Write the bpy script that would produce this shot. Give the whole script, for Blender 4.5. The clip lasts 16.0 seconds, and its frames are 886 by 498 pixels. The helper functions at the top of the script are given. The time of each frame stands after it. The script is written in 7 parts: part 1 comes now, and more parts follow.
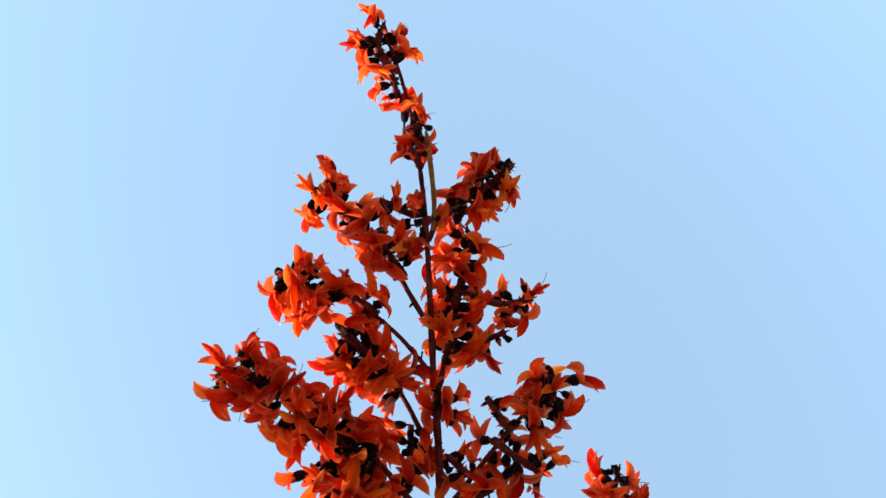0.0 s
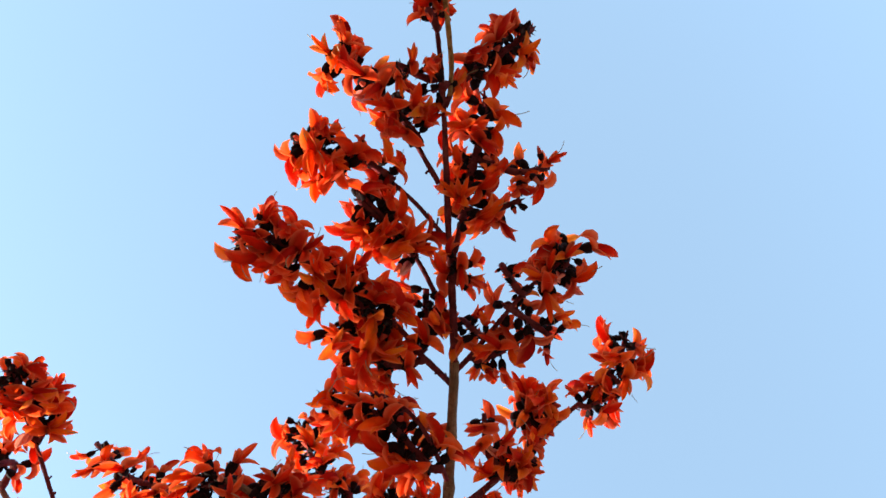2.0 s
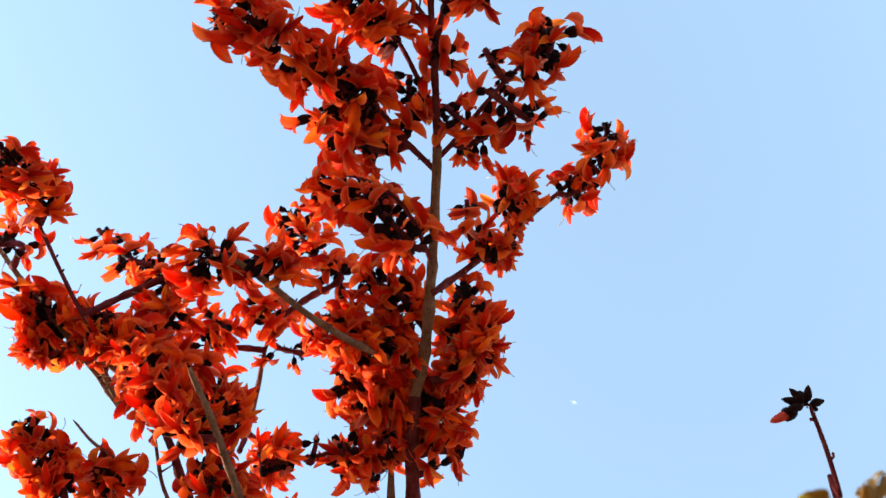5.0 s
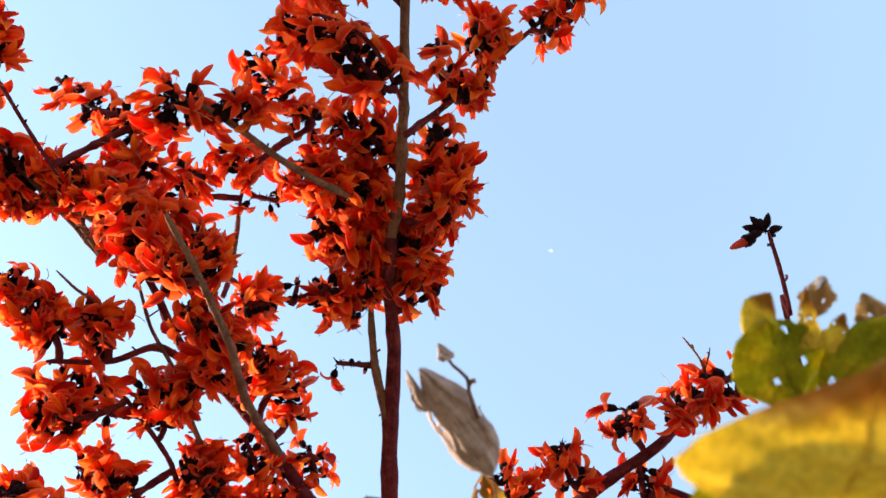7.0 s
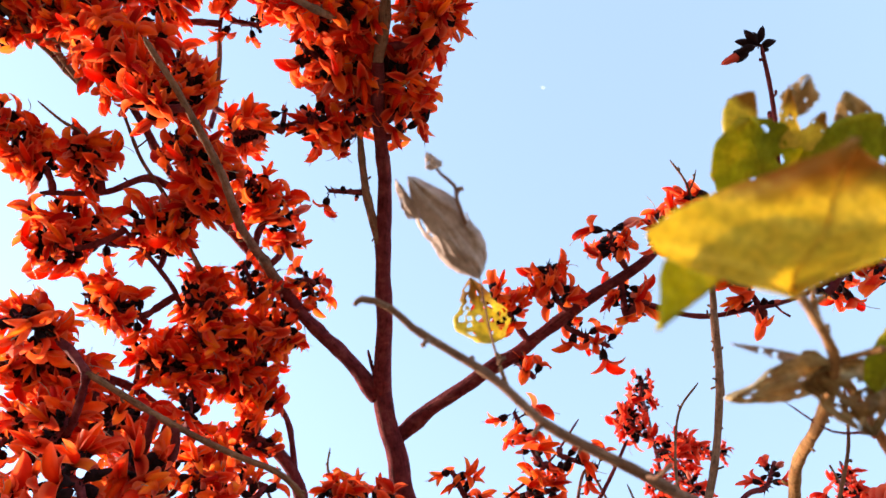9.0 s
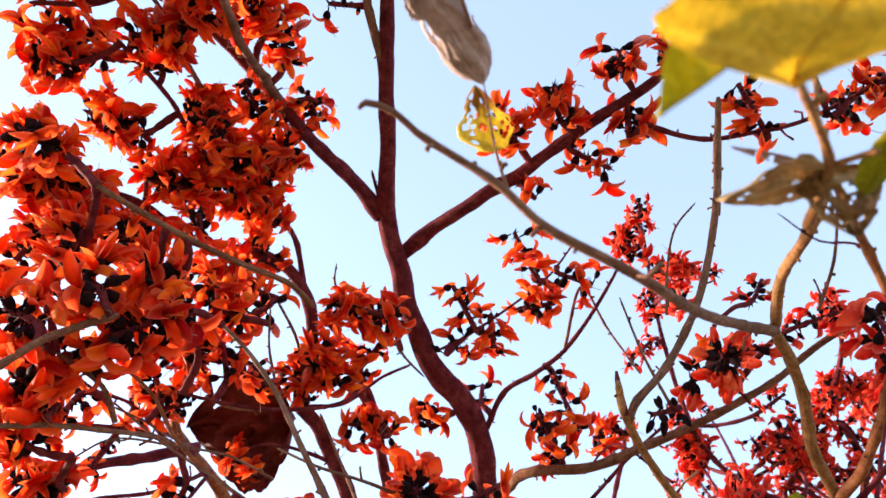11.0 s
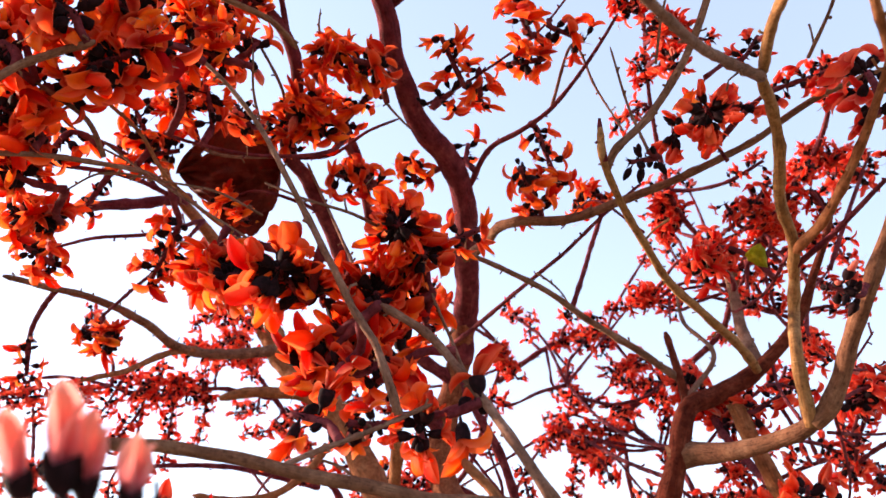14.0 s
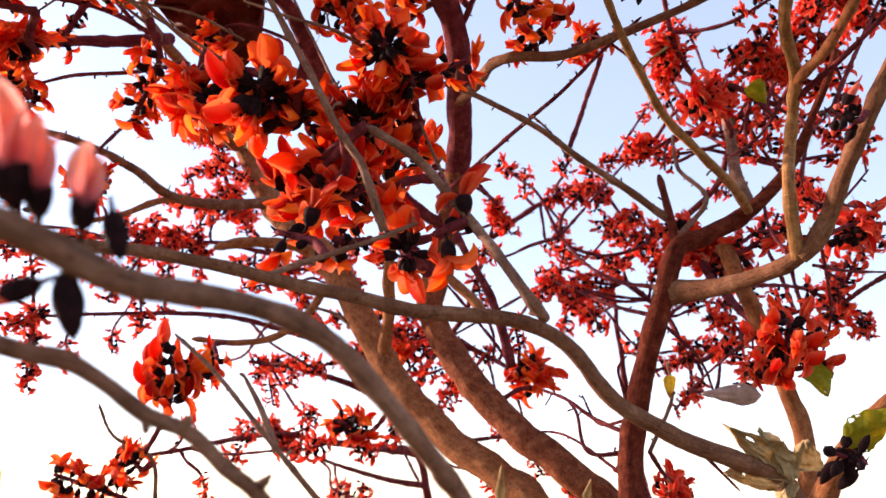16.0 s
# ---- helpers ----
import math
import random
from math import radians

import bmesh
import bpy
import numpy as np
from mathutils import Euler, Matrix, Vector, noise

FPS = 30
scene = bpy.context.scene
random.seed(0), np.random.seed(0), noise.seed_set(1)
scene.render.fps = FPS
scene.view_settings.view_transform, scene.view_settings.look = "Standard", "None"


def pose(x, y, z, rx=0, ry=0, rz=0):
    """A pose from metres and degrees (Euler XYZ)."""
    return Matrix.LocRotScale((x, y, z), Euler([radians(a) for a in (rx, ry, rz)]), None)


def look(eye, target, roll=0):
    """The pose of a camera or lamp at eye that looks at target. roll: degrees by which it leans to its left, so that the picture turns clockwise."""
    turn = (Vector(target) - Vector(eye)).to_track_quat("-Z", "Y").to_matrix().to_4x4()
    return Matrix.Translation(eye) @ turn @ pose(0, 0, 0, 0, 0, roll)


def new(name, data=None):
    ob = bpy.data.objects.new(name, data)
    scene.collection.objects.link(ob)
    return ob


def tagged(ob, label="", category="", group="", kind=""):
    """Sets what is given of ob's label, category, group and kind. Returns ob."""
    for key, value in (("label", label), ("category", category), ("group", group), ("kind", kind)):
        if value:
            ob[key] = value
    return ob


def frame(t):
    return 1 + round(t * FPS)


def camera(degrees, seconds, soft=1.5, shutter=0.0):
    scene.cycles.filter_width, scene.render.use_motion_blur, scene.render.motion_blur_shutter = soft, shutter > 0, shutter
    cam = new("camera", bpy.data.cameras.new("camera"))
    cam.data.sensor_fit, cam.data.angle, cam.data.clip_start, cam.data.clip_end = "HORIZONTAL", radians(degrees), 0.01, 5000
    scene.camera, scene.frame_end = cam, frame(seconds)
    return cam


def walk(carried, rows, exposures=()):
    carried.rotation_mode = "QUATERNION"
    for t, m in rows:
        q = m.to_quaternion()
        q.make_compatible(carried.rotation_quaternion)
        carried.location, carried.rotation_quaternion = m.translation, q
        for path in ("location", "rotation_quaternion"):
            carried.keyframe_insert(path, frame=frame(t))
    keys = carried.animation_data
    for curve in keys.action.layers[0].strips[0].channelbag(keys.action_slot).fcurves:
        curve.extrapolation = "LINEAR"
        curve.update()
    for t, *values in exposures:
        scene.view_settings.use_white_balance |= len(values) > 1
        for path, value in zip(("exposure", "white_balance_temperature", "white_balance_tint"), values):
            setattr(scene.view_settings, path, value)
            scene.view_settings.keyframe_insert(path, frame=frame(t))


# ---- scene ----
cam = camera(62.9, 16.0)
PATH = [
    (0.0, -0.0378, -0.1683, 1.7712, -163.155, -1.054, 1.5),
    (0.5, -0.038, -0.1692, 1.7725, -165.738, -1.362, 1.333),
    (1.0, -0.0384, -0.1639, 1.7732, -168.014, -1.649, 0.972),
    (1.5, -0.0412, -0.1571, 1.7736, -170.254, -1.748, 0.815),
    (2.0, -0.0462, -0.1506, 1.7736, -172.536, -1.677, 0.697),
    (2.5, -0.0471, -0.1485, 1.7718, -175.121, -1.731, 0.509),
    (3.0, -0.0463, -0.1435, 1.7691, -177.581, -1.773, 0.358),
    (3.5, -0.0434, -0.1329, 1.7659, -179.75, -1.786, 0.302),
    (4.0, -0.034, -0.1233, 1.7603, 178.018, -1.99, 0.277),
    (6.5, -0.0233, -0.1009, 1.7436, 164.346, 0.123, 1.365),
    (7.0, -0.0212, -0.0968, 1.7402, 161.379, 0.579, 1.591),
    (7.5, -0.022, -0.0932, 1.7382, 158.286, 1.088, 1.753),
    (8.0, -0.0199, -0.0879, 1.733, 155.259, 1.328, 1.875),
    (8.5, -0.0194, -0.0837, 1.728, 152.064, 1.515, 1.985),
    (9.0, -0.0196, -0.0809, 1.7233, 148.802, 1.561, 2.067),
    (11.5, -0.0208, -0.0666, 1.6968, 132.556, 0.786, 1.509),
    (12.0, -0.0184, -0.0602, 1.6864, 129.747, 0.584, 1.237),
    (12.5, -0.0164, -0.0541, 1.676, 127.118, 0.47, 0.971),
    (13.0, -0.0175, -0.052, 1.673, 124.21, 0.418, 0.576),
    (13.5, -0.013, -0.0497, 1.6685, 121.419, 0.175, 0.39),
    (14.0, -0.0139, -0.0398, 1.6535, 119.046, 0.166, 0.141),
    (14.5, -0.01, -0.0272, 1.6355, 116.662, 0.206, 0.171),
    (15.0, -0.0089, -0.0139, 1.6195, 114.26, 0.193, 0.023),
    (15.5, -0.0064, -0.0041, 1.6072, 111.879, 0.061, -0.093),
    (16.0, 0.0, 0.0, 1.6, 109.5, -0.0, -0.0),
]
EXPOSURES = [(0.0, 2.33, 6450, 4), (4.0, 2.41, 6480, 5), (9.0, 2.57, 6600, 13), (12.5, 2.62, 6850, 23), (16.0, 2.32, 7200, 28)]
walk(cam, [(t, pose(*rest)) for t, *rest in PATH], EXPOSURES)
cam.data.dof.use_dof, cam.data.dof.focus_distance, cam.data.dof.aperture_fstop = True, 0.95, 6.6

# ---- light ----
SUN_EL, SUN_AZ = 17.0, -66.0        # degrees; azimuth from +y towards +x
world = bpy.data.worlds.new("sky")
scene.world = world
world.use_nodes = True
wn = world.node_tree.nodes
sky = wn.new("ShaderNodeTexSky")
sky.sky_type, sky.sun_disc = "NISHITA", False
sky.sun_elevation, sky.sun_rotation = radians(SUN_EL), radians(SUN_AZ)
sky.air_density, sky.dust_density, sky.ozone_density, sky.altitude = 1.0, 0.5, 1.5, 200
wn["Background"].inputs["Strength"].default_value = 0.15
haze = wn.new("ShaderNodeMix")
haze.data_type = "RGBA"
haze.inputs[0].default_value, haze.inputs[7].default_value = 0.62, (0.63, 0.85, 1.08, 1)
world.node_tree.links.new(sky.outputs["Color"], haze.inputs[6])
world.node_tree.links.new(haze.outputs[2], wn["Background"].inputs["Color"])
sun = new("sun", bpy.data.lights.new("sun", "SUN"))
sun.data.energy, sun.data.angle, sun.data.color = 2.2, radians(3), (1.0, 0.86, 0.68)
a, e = radians(SUN_AZ), radians(SUN_EL)
sun.matrix_world = look((math.sin(a) * math.cos(e) * 20, math.cos(a) * math.cos(e) * 20, math.sin(e) * 20), (0, 0, 1.6))


# ---- materials ----
def material(name):
    m = bpy.data.materials.new(name)
    m.use_nodes = True
    nt = m.node_tree
    return m, nt, nt.nodes["Principled BSDF"], nt.nodes["Material Output"]


def noise_node(nt, scale, detail=4.0, rough=0.6, stretch=(1, 1, 1)):
    tc, mp, n = nt.nodes.new("ShaderNodeTexCoord"), nt.nodes.new("ShaderNodeMapping"), nt.nodes.new("ShaderNodeTexNoise")
    mp.inputs["Scale"].default_value = stretch
    n.inputs["Scale"].default_value, n.inputs["Detail"].default_value, n.inputs["Roughness"].default_value = scale, detail, rough
    nt.links.new(tc.outputs["Object"], mp.inputs["Vector"])
    nt.links.new(mp.outputs["Vector"], n.inputs["Vector"])
    return n


def ramp(nt, fac, stops):
    r = nt.nodes.new("ShaderNodeValToRGB")
    while len(r.color_ramp.elements) < len(stops):
        r.color_ramp.elements.new(0.5)
    for el, (pos, col) in zip(r.color_ramp.elements, stops):
        el.position, el.color = pos, (*col, 1)
    nt.links.new(fac, r.inputs["Fac"])
    return r


def mixed(nt, fac, a, b, mode="MIX"):
    m = nt.nodes.new("ShaderNodeMix")
    m.data_type, m.blend_type = "RGBA", mode
    for key, value in ((0, fac), (6, a), (7, b)):
        if isinstance(value, (int, float)):
            m.inputs[key].default_value = value
        elif isinstance(value, tuple):
            m.inputs[key].default_value = (*value, 1)
        else:
            nt.links.new(value, m.inputs[key])
    return m.outputs[2]


def bumped(nt, bsdf, height, strength, distance):
    b = nt.nodes.new("ShaderNodeBump")
    b.inputs["Strength"].default_value, b.inputs["Distance"].default_value = strength, distance
    nt.links.new(height, b.inputs["Height"])
    nt.links.new(b.outputs["Normal"], bsdf.inputs["Normal"])


def grain_noise(nt, round_scale, along_scale, detail=5.0, rough=0.65):
    """Noise in the bark's own coordinates, metres round and along the limb."""
    uv, mp, n = nt.nodes.new("ShaderNodeUVMap"), nt.nodes.new("ShaderNodeMapping"), nt.nodes.new("ShaderNodeTexNoise")
    mp.inputs["Scale"].default_value = (round_scale, along_scale, 1)
    n.inputs["Scale"].default_value, n.inputs["Detail"].default_value, n.inputs["Roughness"].default_value = 1.0, detail, rough
    n.inputs["Distortion"].default_value = 0.4
    nt.links.new(uv.outputs["UV"], mp.inputs["Vector"])
    nt.links.new(mp.outputs["Vector"], n.inputs["Vector"])
    return n


def bark(name, dark, mid, light, grain=60.0, bump=0.6, patches=20.0):
    m, nt, bsdf, out = material(name)
    coarse, fine = noise_node(nt, patches, 6), noise_node(nt, grain * 4, 6, 0.7)
    streak, ring = grain_noise(nt, grain * 6, grain * 0.7), grain_noise(nt, grain * 0.6, grain * 5, 3)
    c1 = ramp(nt, coarse.outputs["Fac"], [(0.22, dark), (0.5, mid), (0.78, light)])
    c2 = ramp(nt, streak.outputs["Fac"], [(0.30, (0.30, 0.27, 0.27)), (0.46, (1, 1, 1)), (0.72, (1.35, 1.28, 1.22))])
    c3 = ramp(nt, fine.outputs["Fac"], [(0.30, (0.7, 0.68, 0.68)), (0.55, (1, 1, 1)), (0.8, (1.25, 1.2, 1.2))])
    spot = ramp(nt, ring.outputs["Fac"], [(0.66, (0, 0, 0)), (0.72, (1, 1, 1))])
    pits = nt.nodes.new("ShaderNodeTexVoronoi")
    pits.inputs["Scale"].default_value, pits.inputs["Randomness"].default_value = grain * 1.6, 1.0
    tcp = nt.nodes.new("ShaderNodeTexCoord")
    nt.links.new(tcp.outputs["Object"], pits.inputs["Vector"])
    hole = ramp(nt, pits.outputs["Distance"], [(0.12, (0.22, 0.17, 0.17)), (0.26, (1, 1, 1))])
    patch = ramp(nt, noise_node(nt, 85, 4).outputs["Fac"], [(0.38, (0.78, 0.74, 0.72)), (0.56, (1.05, 1.05, 1.04))])
    col = mixed(nt, 0.75, c1.outputs["Color"], c2.outputs["Color"], "MULTIPLY")
    col = mixed(nt, 0.8, col, c3.outputs["Color"], "MULTIPLY")
    col = mixed(nt, 0.4, col, hole.outputs["Color"], "MULTIPLY")
    col = mixed(nt, 0.8, col, patch.outputs["Color"], "MULTIPLY")
    part_spot = nt.nodes.new("ShaderNodeMath")
    part_spot.operation = "MULTIPLY"
    part_spot.inputs[1].default_value = 0.35
    nt.links.new(spot.outputs["Color"], part_spot.inputs[0])
    col = mixed(nt, part_spot.outputs[0], col, tuple(min(1, v * 1.35 + 0.02) for v in light))
    nt.links.new(col, bsdf.inputs["Base Color"])
    bsdf.inputs["Roughness"].default_value = 0.85
    bsdf.inputs["Specular IOR Level"].default_value = 0.06
    height = mixed(nt, 0.35, streak.outputs["Fac"], fine.outputs["Fac"])
    bumped(nt, bsdf, height, bump, 0.004)
    return m


BARK_DARK = bark("bark_dark", (0.060, 0.008, 0.012), (0.155, 0.027, 0.034), (0.29, 0.072, 0.070), 55, 1.4, 44)
BARK_RUST = bark("bark_rust", (0.05, 0.008, 0.005), (0.125, 0.025, 0.013), (0.23, 0.062, 0.034), 55, 1.2, 60)
# tan and brown: warm light on the low stems is mixed into the bark
BARK_TAN = bark("bark_tan", (0.17, 0.058, 0.024), (0.29, 0.108, 0.046), (0.40, 0.18, 0.085), 55, 0.8, 60)
BARK_LIT_BROWN = bark("bark_lit_brown", (0.105, 0.028, 0.014), (0.22, 0.066, 0.032), (0.35, 0.135, 0.065), 60, 1.0, 60)
BARK_MAUVE = bark("bark_mauve", (0.099, 0.041, 0.024), (0.189, 0.083, 0.047), (0.288, 0.149, 0.088), 60, 0.8, 30)
BARK_GREY = bark("bark_grey", (0.104, 0.050, 0.032), (0.207, 0.104, 0.068), (0.315, 0.180, 0.126), 80, 0.7, 30)
BARK_GOLD = bark("bark_gold", (0.160, 0.074, 0.030), (0.300, 0.146, 0.058), (0.420, 0.236, 0.106), 60, 0.7, 30)


def through_light(nt, bsdf, out, colour, share):
    """A thin blade: part of the light passes through it."""
    t, mx = nt.nodes.new("ShaderNodeBsdfTranslucent"), nt.nodes.new("ShaderNodeMixShader")
    mx.inputs["Fac"].default_value = share
    if isinstance(colour, tuple):
        t.inputs["Color"].default_value = (*colour, 1)
    else:
        nt.links.new(colour, t.inputs["Color"])
    nt.links.new(bsdf.outputs[0], mx.inputs[1])
    nt.links.new(t.outputs[0], mx.inputs[2])
    nt.links.new(mx.outputs[0], out.inputs["Surface"])


def petal_material(name, per_island, stops, glow, pale, share):
    """A petal: random tint, flecks, fine down, painted bright rim and inner shade, and light that comes through."""
    m, nt, bsdf, out = material(name)
    if per_island:
        rnd = nt.nodes.new("ShaderNodeNewGeometry").outputs["Random Per Island"]
    else:
        rnd = nt.nodes.new("ShaderNodeObjectInfo").outputs["Random"]
    tint = ramp(nt, rnd, stops)
    fleck, vein = noise_node(nt, 70, 4), noise_node(nt, 420, 3, 0.6)
    shade = ramp(nt, fleck.outputs["Fac"], [(0.3, (0.72, 0.5, 0.55)), (0.5, (1, 1, 1)), (0.75, (1.12, 1.35, 1.2))])
    col = mixed(nt, 0.8, tint.outputs["Color"], shade.outputs["Color"], "MULTIPLY")
    rim_light, along = nt.nodes.new("ShaderNodeAttribute"), nt.nodes.new("ShaderNodeAttribute")
    rim_light.attribute_name, along.attribute_name = "rim_light", "along"
    # petal's red to orange, with shade near the cup painted in
    inner_shade = ramp(nt, along.outputs["Fac"], [(0.0, (0.30, 0.2, 0.35)), (0.3, (0.85, 0.65, 0.75)), (0.7, (1.12, 1.4, 1.0)), (1.0, (1.15, 1.8, 1.2))])
    col = mixed(nt, 1.0, col, inner_shade.outputs["Color"], "MULTIPLY")
    # bright edge highlight painted into the petal's colour
    col = mixed(nt, rim_light.outputs["Fac"], col, pale)
    nt.links.new(col, bsdf.inputs["Base Color"])
    bsdf.inputs["Roughness"].default_value = 0.6
    bsdf.inputs["Specular IOR Level"].default_value = 0.05
    bumped(nt, bsdf, vein.outputs["Fac"], 0.25, 0.001)
    deep = mixed(nt, 0.55, col, glow)
    through_light(nt, bsdf, out, deep, share)
    return m


# dark and orange ends also paint in shadowed and backlit petals
REDS = [(0.0, (0.34, 0.004, 0.014)), (0.30, (0.66, 0.014, 0.010)), (0.58, (0.88, 0.045, 0.010)), (0.80, (0.95, 0.120, 0.012)), (1.0, (0.97, 0.23, 0.020))]
PINKS = [(0.0, (0.66, 0.055, 0.045)), (0.5, (0.74, 0.11, 0.085)), (1.0, (0.78, 0.21, 0.17))]
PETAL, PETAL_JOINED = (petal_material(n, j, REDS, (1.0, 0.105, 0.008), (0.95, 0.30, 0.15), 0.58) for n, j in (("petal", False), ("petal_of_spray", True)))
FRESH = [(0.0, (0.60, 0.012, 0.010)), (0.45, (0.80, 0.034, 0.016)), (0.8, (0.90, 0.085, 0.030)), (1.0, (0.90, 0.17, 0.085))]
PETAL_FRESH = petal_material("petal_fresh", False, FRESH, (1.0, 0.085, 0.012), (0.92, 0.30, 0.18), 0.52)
# pinker reds for the second and far trees
CRIMSONS = [(0.0, (0.55, 0.010, 0.014)), (0.5, (0.74, 0.030, 0.024)), (1.0, (0.86, 0.090, 0.045))]
PETAL_CRIMSON = petal_material("petal_crimson", True, CRIMSONS, (1.0, 0.070, 0.018), (0.90, 0.27, 0.17), 0.54)
# downy pinks: the down's pale skylit sheen is put into the colour
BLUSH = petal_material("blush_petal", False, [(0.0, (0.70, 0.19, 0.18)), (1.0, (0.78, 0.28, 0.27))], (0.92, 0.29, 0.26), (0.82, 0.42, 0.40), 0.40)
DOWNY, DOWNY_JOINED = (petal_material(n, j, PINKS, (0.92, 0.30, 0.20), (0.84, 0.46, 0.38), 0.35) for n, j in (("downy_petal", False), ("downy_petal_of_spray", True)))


def velvet():
    m, nt, bsdf, out = material("calyx_velvet")
    n = noise_node(nt, 160, 3)
    c = ramp(nt, n.outputs["Fac"], [(0.35, (0.005, 0.0015, 0.002)), (0.7, (0.024, 0.006, 0.008))])
    nt.links.new(c.outputs["Color"], bsdf.inputs["Base Color"])
    bsdf.inputs["Roughness"].default_value = 0.95
    bsdf.inputs["Specular IOR Level"].default_value = 0.15
    bumped(nt, bsdf, n.outputs["Fac"], 0.4, 0.001)
    return m


def thread():
    m, nt, bsdf, out = material("stamen")
    n = noise_node(nt, 50)
    c = ramp(nt, n.outputs["Fac"], [(0.3, (0.30, 0.16, 0.10)), (0.7, (0.45, 0.30, 0.16))])
    nt.links.new(c.outputs["Color"], bsdf.inputs["Base Color"])
    return m


CALYX, STAMEN = velvet(), thread()


def blade_material(name, stops, see=0.4, vein_scale=16.0, browned=None):
    """A leaf: blotched colour, a branching of veins and some see-through."""
    m, nt, bsdf, out = material(name)
    blotch, fine = noise_node(nt, 26, 5, 0.65), noise_node(nt, 260, 4)
    c = ramp(nt, blotch.outputs["Fac"], stops)
    wave = nt.nodes.new("ShaderNodeTexWave")
    wave.inputs["Scale"].default_value, wave.inputs["Distortion"].default_value = vein_scale * 0.35, 0.6
    uv, xy, side = nt.nodes.new("ShaderNodeUVMap"), nt.nodes.new("ShaderNodeSeparateXYZ"), nt.nodes.new("ShaderNodeMath")
    nt.links.new(uv.outputs["UV"], xy.inputs[0])
    side.operation = "ABSOLUTE"
    nt.links.new(xy.outputs["Y"], side.inputs[0])
    slant, vec = nt.nodes.new("ShaderNodeMath"), nt.nodes.new("ShaderNodeCombineXYZ")
    slant.operation = "MULTIPLY_ADD"
    slant.inputs[1].default_value = -0.35
    nt.links.new(side.outputs[0], slant.inputs[0])
    nt.links.new(xy.outputs["X"], slant.inputs[2])
    nt.links.new(slant.outputs[0], vec.inputs[0])
    nt.links.new(vec.outputs[0], wave.inputs["Vector"])
    lines = ramp(nt, wave.outputs["Fac"], [(0.93, (1, 1, 1)), (1.0, (0.78, 0.82, 0.72))])
    mottled = ramp(nt, fine.outputs["Fac"], [(0.3, (0.8, 0.8, 0.8)), (0.6, (1.1, 1.1, 1.1))])
    col = mixed(nt, 1.0, c.outputs["Color"], mottled.outputs["Color"], "MULTIPLY")
    col = mixed(nt, 0.35, col, lines.outputs["Color"], "MULTIPLY")
    if browned:
        # withered towards the tip
        wob = nt.nodes.new("ShaderNodeMath")
        wob.operation = "MULTIPLY_ADD"
        wob.inputs[1].default_value = 0.5
        nt.links.new(blotch.outputs["Fac"], wob.inputs[0])
        nt.links.new(xy.outputs["X"], wob.inputs[2])
        dead = ramp(nt, wob.outputs[0], [(0.0, (0, 0, 0)), (browned - 0.18, (0, 0, 0)), (browned + 0.12, (1, 1, 1))])
        col = mixed(nt, dead.outputs["Color"], col, (0.40, 0.19, 0.03))
    nt.links.new(col, bsdf.inputs["Base Color"])
    bsdf.inputs["Roughness"].default_value = 0.65
    bsdf.inputs["Specular IOR Level"].default_value = 0.25
    bumped(nt, bsdf, fine.outputs["Fac"], 0.3, 0.001)
    through_light(nt, bsdf, out, col, see)
    return m


LEAF_YELLOW = blade_material("leaf_yellow", [(0.15, (0.66, 0.44, 0.06)), (0.35, (0.80, 0.60, 0.09)), (0.6, (0.84, 0.67, 0.11)), (0.8, (0.74, 0.62, 0.12))], 0.56, 12, 1.02)
LEAF_GREEN = blade_material("leaf_green", [(0.3, (0.26, 0.26, 0.012)), (0.5, (0.38, 0.35, 0.016)), (0.66, (0.60, 0.44, 0.025)), (0.82, (0.62, 0.36, 0.05))], 0.62)
LEAF_DRY = blade_material("leaf_dry", [(0.3, (0.26, 0.165, 0.135)), (0.55, (0.43, 0.30, 0.26)), (0.8, (0.52, 0.38, 0.33))], 0.15, 9)
LEAF_BROWN = blade_material("leaf_brown", [(0.3, (0.18, 0.09, 0.035)), (0.5, (0.34, 0.20, 0.08)), (0.75, (0.55, 0.40, 0.20))], 0.4, 10)
LEAF_TAN = blade_material("leaf_tan", [(0.3, (0.36, 0.22, 0.10)), (0.5, (0.52, 0.37, 0.19)), (0.75, (0.64, 0.50, 0.29))], 0.45, 10)
LEAF_DARK = blade_material("leaf_dark", [(0.3, (0.12, 0.014, 0.010)), (0.6, (0.20, 0.030, 0.018)), (0.8, (0.26, 0.06, 0.03))], 0.35, 10)


def soil():
    m, nt, bsdf, out = material("dry_soil")
    big, small = noise_node(nt, 0.8, 6), noise_node(nt, 30, 6, 0.7)
    c = ramp(nt, big.outputs["Fac"], [(0.3, (0.17, 0.12, 0.075)), (0.5, (0.27, 0.20, 0.12)), (0.7, (0.24, 0.22, 0.11))])
    g = ramp(nt, small.outputs["Fac"], [(0.3, (0.6, 0.6, 0.6)), (0.7, (1.2, 1.2, 1.2))])
    nt.links.new(mixed(nt, 0.9, c.outputs["Color"], g.outputs["Color"], "MULTIPLY"), bsdf.inputs["Base Color"])
    bsdf.inputs["Roughness"].default_value = 0.95
    bumped(nt, bsdf, small.outputs["Fac"], 0.6, 0.03)
    return m


def moonlight():
    m, nt, bsdf, out = material("moonlight")
    em = nt.nodes.new("ShaderNodeEmission")
    em.inputs["Strength"].default_value = 0.45
    nt.links.new(em.outputs[0], out.inputs["Surface"])
    return m


